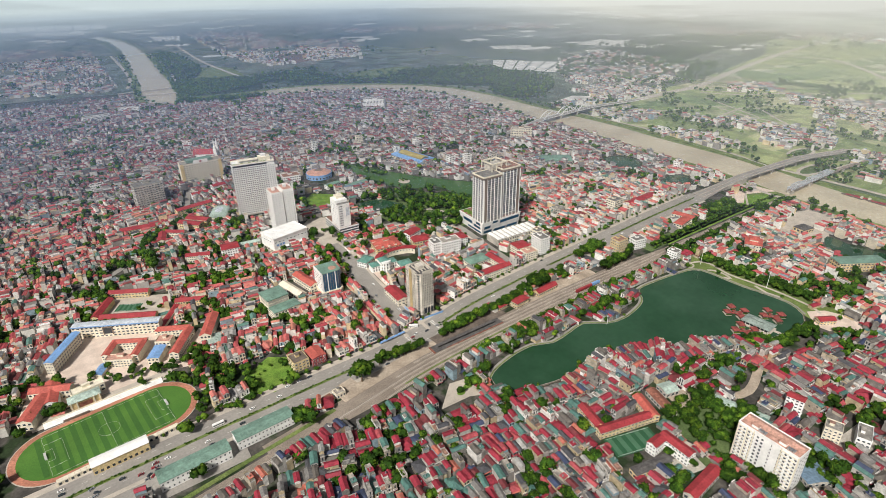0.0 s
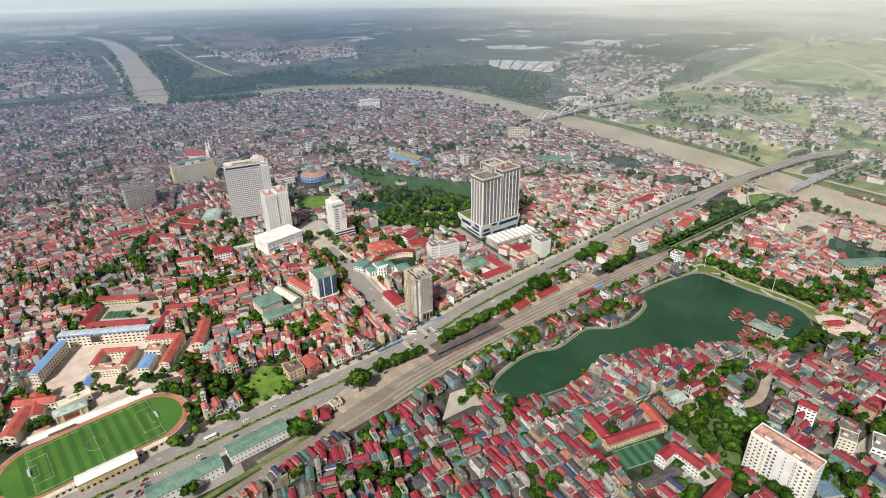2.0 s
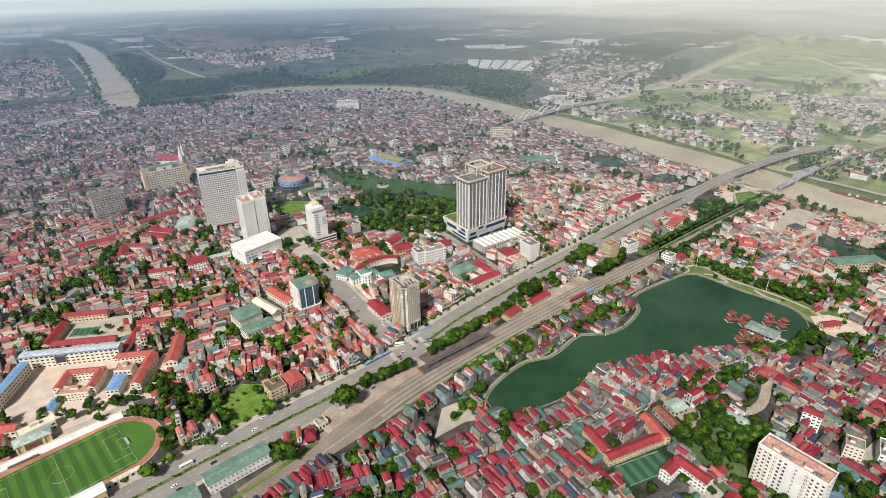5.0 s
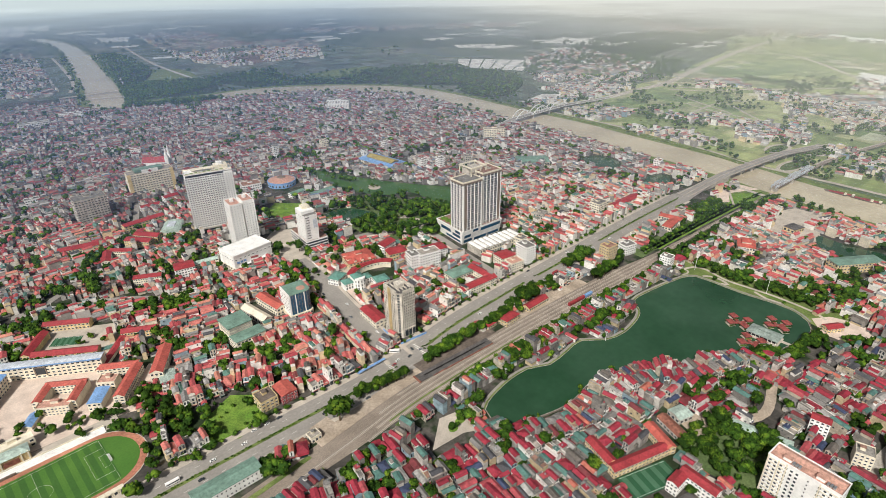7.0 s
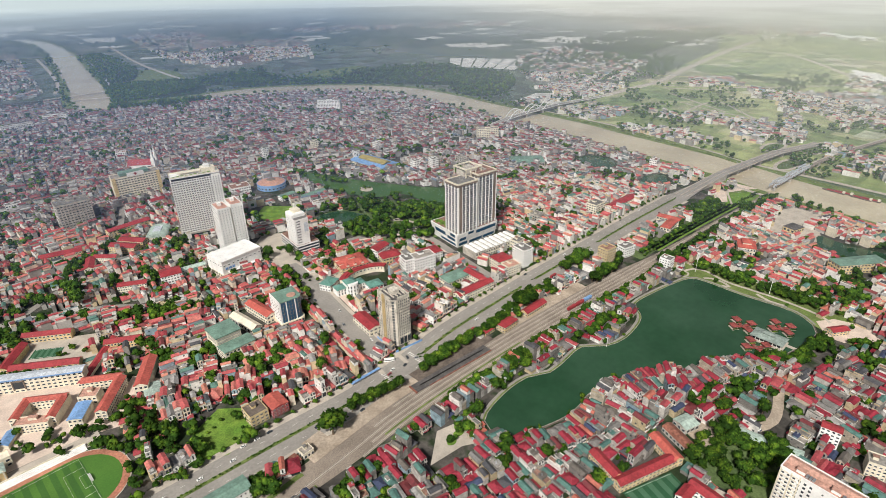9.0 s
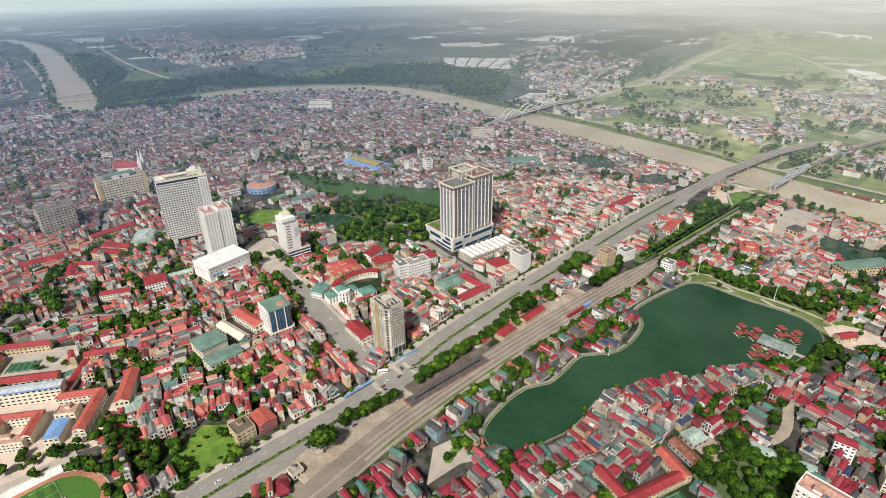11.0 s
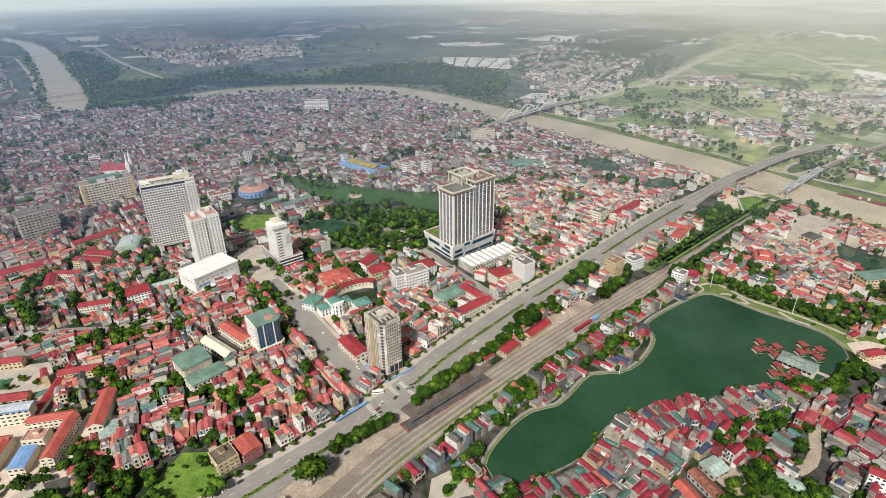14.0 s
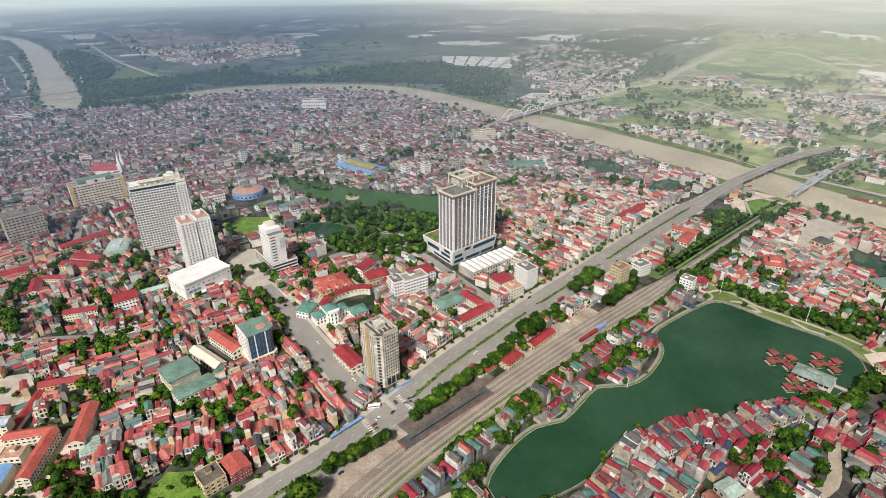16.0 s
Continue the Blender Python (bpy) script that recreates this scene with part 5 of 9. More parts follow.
part("upper_wall", Geo().box(-6, -5, 9, 6, 5, 13.5, "cream"), PAGODA)
part("upper_roof", Geo().hip(-6, -5, 6, 5, 13.5, 2.6, "orangeroof", 1.2), PAGODA, "upper red hipped roof")
block("office_block", "yellow L-shaped office with green roof", "office", 520, -205, 60, 18, 12, 3, 14, 4, "yellow", roof="hip", roof_key="greenroof", rz=-30, rise=2.5)
block("office_block", "cream block with flat roof", "office", 420, 30 + 62, 22, 16, 17, 5, 6, 4, "cream", rz=5)
block("office_block", "long cream block with red roof", "office", 470, 84, 64, 14, 9, 3, 18, 3, "cream", roof="gable", roof_key="redroof", rz=5)
block("office_block", "beige slab block by the river", "office", 560, 480, 44, 16, 22, 6, 12, 4, "cream", rz=-30)
block("warehouse", "hall with teal sheet roof", "warehouse", 511, 319, 58, 40, 6, 1, 10, 6, "grey", roof="gable", roof_key="greenroof", rz=-35)
block("office_block", "pale office with blue details", "office", 52, 505, 30, 22, 12, 3, 8, 6, "white", rz=-5)

# ---- houses ----
HOUSE_MATS = ["wall", "roof", "flat", "glass", "steel", "white"]


def house_pieces(w, d, h, style, rng, detail=True):
    """The pieces of one tube house about its base, street side towards -y: (part name, label, Geo)."""
    out = []
    g = Geo().box(-w / 2, -d / 2, -0.2, w / 2, d / 2, h, "wall")
    out.append(("wall", "", g))
    floors = max(1, int(round(h / 3.4)))
    fh = h / floors
    if style == "gable":
        rise = w * rng.uniform(0.18, 0.3)
        out.append(("roof", "", Geo().gable(-w / 2, -d / 2, w / 2, d / 2, h + 0.02, rise, "roof", 0.35, 0.15)))
        out.append(("gable", "", Geo().gable_wall(-w / 2 + 0.05, -d / 2 + 0.05, w / 2 - 0.05, d / 2 - 0.05, h, rise, "wall")))
    elif style == "hip":
        out.append(("roof", "", Geo().hip(-w / 2, -d / 2, w / 2, d / 2, h + 0.02, w * 0.3, "roof", 0.5, 0.18)))
    elif style == "shed":        # flat front terrace, pitched sheet roof behind
        k = -d / 2 + d * 0.3
        g = Geo().box(-w / 2, k, h, w / 2, d / 2, h + 2.4, "wall")
        out.append(("attic", "", g))
        out.append(("roof", "", Geo().gable(-w / 2, k, w / 2, d / 2, h + 2.42, w * 0.2, "roof", 0.3, 0.15)))
        out.append(("gable", "", Geo().gable_wall(-w / 2 + 0.05, k + 0.05, w / 2 - 0.05, d / 2 - 0.05, h + 2.4, w * 0.2, "wall")))
        out.append(("terrace", "", Geo().box(-w / 2 + 0.2, -d / 2 + 0.2, h, w / 2 - 0.2, k, h + 0.1, "flat")))
        out.append(("parapet", "", Geo().box(-w / 2, -d / 2, h, w / 2, -d / 2 + 0.15, h + 0.9, "wall")))
    else:                         # flat
        out.append(("roof", "", Geo().box(-w / 2 + 0.2, -d / 2 + 0.2, h, w / 2 - 0.2, d / 2 - 0.2, h + 0.1, "flat")))
        p = Geo()
        p.box(-w / 2, -d / 2, h, w / 2, -d / 2 + 0.18, h + 0.9, "wall").box(-w / 2, d / 2 - 0.18, h, w / 2, d / 2, h + 0.9, "wall")
        p.box(-w / 2, -d / 2 + 0.18, h, -w / 2 + 0.18, d / 2 - 0.18, h + 0.9, "wall").box(w / 2 - 0.18, -d / 2 + 0.18, h, w / 2, d / 2 - 0.18, h + 0.9, "wall")
        out.append(("parapet", "", p))
        y0 = d * rng.uniform(-0.05, 0.15)
        out.append(("stair_hut", "", Geo().box(-w / 2 + 0.2, y0, h + 0.1, w / 2 - 0.2, y0 + 3.6, h + 2.7, "wall")))
        out.append(("hut_roof", "", Geo().box(-w / 2, y0 - 0.6, h + 2.7, w / 2, y0 + 4.0, h + 2.85, "roof")))
        if detail:
            tank = Geo().tube(w * 0.2, y0 + 1.8, h + 2.85, h + 4.2, 0.6, "steel", 8)
            out.append(("water_tank", "steel water tank", tank))
    if detail:
        for r in range(floors):
            z = r * fh
            if r == 0:
                out.append(("shop_front", "", Geo().box(-w * 0.4, -d / 2 - 0.05, 0.1, w * 0.4, -d / 2 + 0.05, fh * 0.8, "glass")))
                out.append(("awning", "", Geo().box(-w * 0.48, -d / 2 - 1.2, fh * 0.86, w * 0.48, -d / 2, fh * 0.93, "roof")))
            else:
                out.append(("balcony", "", Geo().box(-w / 2, -d / 2 - 0.9, z - 0.1, w / 2, -d / 2, z + 0.12, "white").box(-w / 2, -d / 2 - 0.9, z + 0.12, w / 2, -d / 2 - 0.82, z + 0.95, "wall")))
                for u in ((-w * 0.24, w * 0.24) if w > 4.5 else (0.0,)):
                    out.append(("window", "", Geo().box(u - w * 0.14, -d / 2 - 0.06, z + 0.5, u + w * 0.14, -d / 2 + 0.04, z + fh * 0.8, "glass")))
            for v in (-d * 0.25, d * 0.2):
                if (r + int(v > 0)) % 2 == 0:
                    out.append(("window", "", Geo().box(-w / 2 - 0.06, v - 0.6, z + 1.0, -w / 2 + 0.04, v + 0.6, z + 2.2, "glass")))
    return out


rng = random.Random(11)
STYLES = ["gable", "gable", "gable", "shed", "shed", "flat", "gable", "hip", "gable", "shed", "gable", "gable", "gable", "flat", "hip", "gable", "shed", "gable"]
KINDS = []           # (w, d, h, pieces, simple pieces)
for i, st in enumerate(STYLES):
    w = rng.uniform(3.5, 5.2) if st != "hip" else rng.uniform(6, 8)
    d = rng.uniform(9, 14) if st != "hip" else rng.uniform(7, 9)
    h = {"gable": rng.choice([4.0, 6.8, 7.0, 7.4, 10.2]), "shed": rng.choice([6.8, 7.2, 10.0]), "flat": rng.choice([7.2, 10.4, 13.4]), "hip": rng.choice([4, 7])}[st]
    KINDS.append((w, d, h, house_pieces(w, d, h, st, rng), house_pieces(w, d, h, st, rng, False), [q for q in house_pieces(w, d, h, 'gable', rng, False) if q[0] != 'gable']))


class Batch:
    """Many copies of ready point clouds and faces in one mesh."""

    def __init__(self, keys):
        self.keys, self.v, self.loops, self.totals, self.mats, self.n = keys, [], [], [], [], 0

    def prepare(self, geos):
        v, loops, tot, mats = [], [], [], []
        for g in geos:
            o = len(v)
            v.extend(g.v)
            for f, m in zip(g.f, g.m):
                loops.extend(o + i for i in f)
                tot.append(len(f))
                mats.append(self.keys.index(g.keys[m]))
        return np.array(v, np.float32), np.array(loops, np.int32), np.array(tot, np.int32), np.array(mats, np.int32)

    def put(self, ready, x, y, z, rz, scale=(1, 1, 1)):
        v, loops, tot, mats = ready
        c, s = math.cos(rz), math.sin(rz)
        p = v * np.array(scale, np.float32)
        q = np.stack([x + c * p[:, 0] - s * p[:, 1], y + s * p[:, 0] + c * p[:, 1], z + p[:, 2]], 1)
        self.v.append(q); self.loops.append(loops + self.n); self.totals.append(tot); self.mats.append(mats)
        self.n += len(v)

    def object(self, name, label, category):
        if not self.v:
            return
        v, loops, tot, mats = np.concatenate(self.v), np.concatenate(self.loops), np.concatenate(self.totals), np.concatenate(self.mats)
        me = bpy.data.meshes.new(name)
        me.vertices.add(len(v)); me.vertices.foreach_set("co", v.ravel())
        me.loops.add(len(loops)); me.loops.foreach_set("vertex_index", loops)
        me.polygons.add(len(tot))
        me.polygons.foreach_set("loop_start", np.concatenate([[0], np.cumsum(tot)[:-1]]).astype(np.int32))
        me.polygons.foreach_set("loop_total", tot)
        for k in self.keys:
            me.materials.append(MAT[k])
        me.polygons.foreach_set("material_index", mats)
        me.update(calc_edges=True)
        me.validate()
        if self.keys[0] == "leaf":
            me.shade_smooth()
        else:
            me.shade_flat()
        return tagged(new(name, me), label, category, kind="stuff")


# open ground that stays free of houses
footprint(-280, 4, 152, 84, 8.4)          # stadium
footprint(618, -96, 66, 34, 0)            # building site
footprint(-147, 3, 46, 44, 8)             # waste plot
footprint(69, -243, 44, 24, -14)          # small pitch
footprint(-265, 95, 130, 120, -24, 0)     # school yards
footprint(-238, 204, 56, 52, -27)         # upper school yard
footprint(-250, -66, 110, 34, 5)          # forecourt by the sheds
footprint(-20, -118, 30, 26, 0)           # open plot by the lake corner
footprint(136, -262, 52, 46, 0)
footprint(150, -240, 26, 18, 0)           # wooded plot
footprint(190, 265, 140, 170, -30)        # park
footprint(20, 285, 50, 60, 0)             # plaza
footprint(600, -10, 150, 60, -10)         # riverside park
footprint(46, 130, 64, 56, 0)
footprint(66, 148, 70, 26, 0)             # villa garden
footprint(374, -246, 34, 40, -20)
footprint(316, -242, 74, 22, -2)      # lakeside trees           # pavilion
footprint(382, -150, 32, 130, 3)         # lakeside garden
footprint(95, 480, 60, 70, 0)             # round hall
footprint(570, -112, 40, 34, 0)
footprint(62, 388, 50, 60, 0)
footprint(-102, -2, 14, 18, 5)
footprint(-119, -2, 15, 16, 5)
footprint(98, 494, 46, 46)
footprint(-25, 730, 24, 50, 60)
PARK = smooth_loop([(120, 345), (196, 345), (240, 290), (250, 225), (235, 180), (167, 180), (120, 225), (110, 284)])


OLD_STREET = smooth_line([(-110, 560), (-136, 451), (-165, 374), (-205, 345), (-262, 292), (-330, 240)])
TOWER_STREET = smooth_line([(60, 232), (110, 238), (152, 222), (182, 206), (187, 165), (184, 120), (182, 80), (180, 30)])
OLD_CROSS = smooth_line([(-285, 290), (-240, 282), (-185, 260), (-150, 235)])


def free(x, y, r=5.0, water=True):
    for fx, fy, a, b, rz in FOOT:
        dx, dy = x - fx, y - fy
        if abs(dx) > a + b + r or abs(dy) > a + b + r:
            continue
        c, s = math.cos(-rz), math.sin(-rz)
        if abs(c * dx - s * dy) < a + r and abs(s * dx + c * dy) < b + r:
            return False
    p = np.array((x, y))
    for line, half in ((MEDIAN, 20), (CROSS, 12), (RAIL, 11 if x < -110 else 20), (BRIDGE, 20), (ARCH_ROAD, 12), (OLD_STREET, 5), (OLD_CROSS, 5), (TOWER_STREET, 6), (RIVER, RIVER_W / 2 + 20)):
        if line_distance(p, line) < half + r:
            return False
    for loop in (LAKE, LAKE_NORTH, POND, POND_EAST, POND_TWIN, POND_SMALL):
        if abs(x - loop[:, 0].mean()) < 260 and abs(y - loop[:, 1].mean()) < 260:
            if inside(p, loop) or line_distance(p, np.vstack([loop, loop[:1]])) < (r - 1 if loop is LAKE and y < -130 else r + 3):
                return False
    return True


def in_sight(x, y, margin=30):
    """The part of the plan that the flight ever overlooks."""
    return x > -372 - 0.035 * (y + 26) - margin and y > -26 - 0.665 * (x + 354) - margin and y > -378 + 0.407 * (x - 175) - margin


rng = random.Random(5)
houses, tree_spots = [], []


LEAN = []            # low roofs that fill the yards


def fill_town(x0, x1, y0, y1, keep, cell_w=40.0, cell_d=26.5, density=1.0, test=None, trees=0.5, out=None, lean=4):
    out = houses if out is None else out
    ny, nx = int((y1 - y0) / cell_d), int((x1 - x0) / cell_w)
    for j in range(ny):
        for i in range(nx):
            cx, cy = x0 + (i + 0.5 + 0.25 * (j % 2)) * cell_w, y0 + (j + 0.5) * cell_d
            if not keep(cx, cy):
                continue
            turn = radians(rng.choice([-9, -5, -3, 0, 3, 6]) + 12 * math.sin(cx * 0.008) * math.cos(cy * 0.006))
            flip = rng.random() < 0.33
            along, across = (cell_d, cell_w) if flip else (cell_w, cell_d)
            nrow = max(1, round(across / 12.8))
            c, s = math.cos(turn), math.sin(turn)
            for row in range(nrow):
                u = -along / 2 + rng.uniform(0, 1.5)
                while u < along / 2 - 3:
                    k = rng.randrange(len(KINDS))
                    w, d, h = KINDS[k][:3]
                    sx, sy, sz = rng.uniform(0.9, 1.15), rng.uniform(0.82, 1.08) * 12.2 / d, rng.uniform(0.85, 1.3)
                    a, b = u + w * sx / 2, (row + 0.5) * across / nrow - across / 2 + rng.uniform(-1.0, 1.0)
                    u += w * sx + rng.choice([0.1, 0.1, 0.15, 0.3, 0.6, 2.0])
                    ang = turn + (0 if row % 2 == 0 else math.pi)
                    if flip:
                        a, b, ang = -b, a, ang + math.pi / 2
                    px, py = cx + c * a - s * b, cy + s * a + c * b
                    if not keep(px, py):
                        continue
                    if out is not houses and noise.noise((px * 0.006, py * 0.006, 1.0)) < -0.22:
                        continue
                    green = noise.noise((px * 0.017, py * 0.017, 3.0)) + 0.5 * noise.noise((px * 0.05, py * 0.05, 8.0))
                    if rng.random() > density or (green > 0.24 and rng.random() < 0.8):
                        if rng.random() < trees:
                            tree_spots.append((px, py, rng.uniform(0.9, 1.7)))
                        continue
                    if test and not test(px, py, 4.0):
                        continue
                    out.append((px, py, ang + rng.uniform(-0.05, 0.05), k, sx, sy, sz))
            for _ in range(lean + (5 if math.hypot(cx + 150, cy + 350) < 620 else 0)):
                q = (cx + rng.uniform(-0.5, 0.5) * cell_w, cy + rng.uniform(-0.5, 0.5) * cell_d)
                if keep(*q) and (not test or test(*q, 2.5)):
                    LEAN.append((*q, turn + rng.choice([0, math.pi / 2]), rng.uniform(0.7, 1.6)))
            for _ in range(2):
                if rng.random() < 0.75:
                    tree_spots.append((cx + rng.uniform(-0.5, 0.5) * cell_w, cy + cell_d / 2 + rng.uniform(-3, 3), rng.uniform(0.6, 1.25)))



def street_row(line, offset, x0, x1, face, y_axis=False):
    """A closed row of houses along a street, at a distance from its line; face: the way that the fronts look, in degrees from the line."""
    p = np.array(line, float)
    t = np.gradient(p, axis=0); t /= np.linalg.norm(t, axis=1)[:, None]
    q = p + np.stack([-t[:, 1], t[:, 0]], 1) * offset
    dist = np.concatenate([[0], np.cumsum(np.linalg.norm(np.diff(q, axis=0), axis=1))])
    u = 0.0
    while u < dist[-1]:
        k = rng.randrange(len(KINDS))
        w, d = KINDS[k][:2]
        x, y = np.interp(u, dist, q[:, 0]), np.interp(u, dist, q[:, 1])
        a = np.interp(u, dist, np.unwrap(np.arctan2(t[:, 1], t[:, 0])))
        c = y if y_axis else x
        if x0 <= c <= x1 and rng.random() < 0.95:
            roomy = all(math.hypot(x - fx, y - fy) > min(fa, fb) + 6 for fx, fy, fa, fb, _ in FOOT) and not any(inside((x, y), lp) or line_distance(np.array((x, y)), np.vstack([lp, lp[:1]])) < 8.5 for lp in (LAKE, POND_SMALL))
            if roomy:
                houses.append((x, y, a + radians(face), k, 1.0, 11.5 / d, rng.uniform(0.95, 1.5)))
                ROW.append((x, y, w / 2, 6.0, a))
        u += w + 0.15


ROW = []
street_row(MEDIAN, 27.5, -200, 570, 0)
street_row(CROSS, 21, -8, 200, 90, True)
street_row(CROSS, -21, 40, 110, -90, True)
street_row(RAIL, -32, -60, 330, 180)
street_row(RAIL, -17, -260, -115, 180)
SHORE = LAKE[int(np.argmin(np.hypot(LAKE[:, 0] - 262, LAKE[:, 1] + 206))):int(np.argmin(np.hypot(LAKE[:, 0] - 30, LAKE[:, 1] + 146)))]
street_row(SHORE, 11, 40, 246, 0)
street_row(SHORE, 24.5, 40, 240, 180)
FOOT.extend(ROW)
fill_town(-430, 700, -420, 1480, lambda x, y: in_sight(x, y) and inside((x, y), CITY), density=0.93, test=free, trees=0.9)

# separate houses in the quarter below the railway, the rest as one mass
houses.sort(key=lambda q: math.hypot(q[0] - 10, q[1] + 190))
protos = {}
near, rest = houses[:175], houses[175:]
for px, py, ang, k, sx, sy, sz in near:
    m = Matrix.Translation((px, py, 0)) @ Matrix.Rotation(ang, 4, "Z")
    if k in protos:
        copy_thing(protos[k], m)
    else:
        st = STYLES[k]
        lab = {"gable": "narrow plastered house with pitched sheet roof", "shed": "narrow tall house with terrace and sheet roof", "flat": "narrow house with flat roof and water tank", "hip": "small villa with hipped roof"}[st]
        t = tagged(new("house"), lab, "house", "houses below the railway")
        t.matrix_basis = m
        made = {}
        for nm, plab, g in KINDS[k][3]:
            holder = made.get({"awning": "shop_front", "water_tank": "stair_hut", "hut_roof": "stair_hut", "gable": "roof", "parapet": "terrace"}.get(nm))
            made[nm] = part(nm, g, holder or t, plab)
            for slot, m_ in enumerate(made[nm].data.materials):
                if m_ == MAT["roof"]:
                    made[nm].data.materials[slot] = MAT["lake_roof_shaded"]
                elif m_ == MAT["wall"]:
                    made[nm].data.materials[slot] = MAT["lake_wall_shaded"]
        protos[k] = t
city, old_town, lake_side = Batch(HOUSE_MATS), Batch(HOUSE_MATS), Batch(HOUSE_MATS)


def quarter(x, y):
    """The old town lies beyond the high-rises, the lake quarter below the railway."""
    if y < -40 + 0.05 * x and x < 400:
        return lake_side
    return old_town if y + 0.45 * x > 430 + 60 * noise.noise((x * 0.01, y * 0.01, 2.0)) else city


ready = [(city.prepare([p[2] for p in K[3]]), city.prepare([p[2] for p in K[4]]), city.prepare([p[2] for p in K[5]])) for K in KINDS]
for px, py, ang, k, sx, sy, sz in rest:
    far = math.hypot(px + 200, py + 350) > 560
    quarter(px, py).put(ready[k][1 if far else 0], px, py, 0, ang, (sx, sy, sz))
shack = city.prepare([Geo().box(-2.2, -3, -0.2, 2.2, 3, 3.0, "wall"), Geo().gable(-2.2, -3, 2.2, 3, 3.0, 0.7, "roof", 0.4, 0.12)])
for px, py, ang, k in LEAN:
    quarter(px, py).put(shack, px, py, 0, ang, (k, k * 1.3, rng.uniform(0.8, 1.6)))
head = city.prepare([Geo().box(-1.1, -1.5, -1.5, 1.1, 1.5, 2.0, "white"), Geo().box(-1.3, -1.7, 2.0, 1.3, 1.7, 2.15, "flat")])
tank = city.prepare([Geo().tube(0, 0, -1.0, 1.7, 0.65, "steel", 7)])
for px, py, ang, k, sx, sy, sz in rest:
    if rng.random() < 0.12 and math.hypot(px + 200, py + 350) < 900:
        city.put(head if rng.random() < 0.6 else tank, px + rng.uniform(-1, 1), py + rng.uniform(-2, 2), KINDS[k][2] * sz + 0.9, ang, (rng.uniform(0.7, 1.2), rng.uniform(0.7, 1.3), 1))
city.object("houses", "dense town houses with red, green and grey roofs", "houses")
old = old_town.object("old_town_houses", "dense old town houses with muted red and grey roofs", "houses")
old.data.materials[HOUSE_MATS.index("roof")] = MAT["old_roof_hazed"]
old.data.materials[HOUSE_MATS.index("wall")] = MAT["old_wall"]
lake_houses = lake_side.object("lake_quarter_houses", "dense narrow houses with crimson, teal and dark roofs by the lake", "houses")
lake_houses.data.materials[HOUSE_MATS.index("roof")] = MAT["lake_roof_shaded"]
lake_houses.data.materials[HOUSE_MATS.index("wall")] = MAT["lake_wall_shaded"]

# ---- trees ----
def crown_geo(r, rng, n=90, leaf=1.0, count=6):
    """A crown of leaf clumps on a few lobes, with gaps."""
    g = Geo()
    lobes = [(rng.uniform(-0.45, 0.45) * r, rng.uniform(-0.45, 0.45) * r, rng.uniform(-0.1, 0.5) * r, rng.uniform(0.6, 0.85) * r) for _ in range(count)]
    for lx, ly, lz, lr in lobes:          # ragged inner mass of each lobe
        pts = []
        for a, m in ((-0.75, 4), (-0.1, 6), (0.6, 5)):
            for q in range(m):
                th = (q + rng.uniform(-0.3, 0.3)) * 2 * math.pi / m
                k = lr * rng.uniform(0.74, 0.98)
                pts.append((lx + k * math.cos(th) * math.sqrt(1 - a * a), ly + k * math.sin(th) * math.sqrt(1 - a * a), lz + k * a * 0.85))
        pts.append((lx, ly, lz + lr * 0.75))
        fc = [(j, (j + 1) % 4, 4 + (j + 1) % 4) for j in range(4)] + [(j, 4 + (j + 1) % 4, 4 + j) for j in range(4)] + [(0, 8, 4), (0, 9, 8), (3, 8, 9)]
        fc += [(4 + j, 4 + (j + 1) % 6, 10 + min(4, j)) for j in range(6)] + [(10 + j, 4 + j + 1, 10 + (j + 1) % 5) for j in range(5)] + [(10 + j, 10 + (j + 1) % 5, 15) for j in range(5)]
        g.add(pts, fc, "leaf")
    for i in range(n):
        lx, ly, lz, lr = lobes[i % count]
        th, ph = rng.uniform(0, 2 * math.pi), math.acos(rng.uniform(-0.6, 1))
        q = lr * rng.uniform(0.75, 1.08)
        c = Vector((lx + q * math.sin(ph) * math.cos(th), ly + q * math.sin(ph) * math.sin(th), lz + q * math.cos(ph) * 0.85))
        s = rng.uniform(0.18, 0.34) * r * leaf
        e = Euler((rng.uniform(0, 6), rng.uniform(0, 6), rng.uniform(0, 6))).to_matrix()
        pts = [c + e @ Vector(p) for p in ((s, 0, -s * 0.3), (-s * 0.5, s * 0.85, -s * 0.3), (-s * 0.5, -s * 0.85, -s * 0.3), (0, 0, s * 0.55))]
        g.add([tuple(p) for p in pts], [(0, 1, 3), (1, 2, 3), (2, 0, 3), (0, 2, 1)], "leaf")
    return g


def trunk_geo(h, rng):
    g = Geo().tube(0, 0, -0.2, h, 0.32, "bark", 7, 0.2)
    for a in range(4):
        th = a * 1.6 + rng.uniform(-0.3, 0.3)
        b = Vector((math.cos(th), math.sin(th), 1.1)).normalized() * h * 0.7
        o = Vector((0, 0, h * 0.75))
        side = Vector((-math.sin(th), math.cos(th), 0)) * 0.12
        up = Vector((0, 0, 0.14))
        g.add([tuple(o + side), tuple(o - side), tuple(o + up), tuple(o + b + side * 0.4), tuple(o + b - side * 0.4), tuple(o + b + up * 0.4)], [(0, 1, 4, 3), (1, 2, 5, 4), (2, 0, 3, 5), (3, 4, 5)], "bark")
    return g


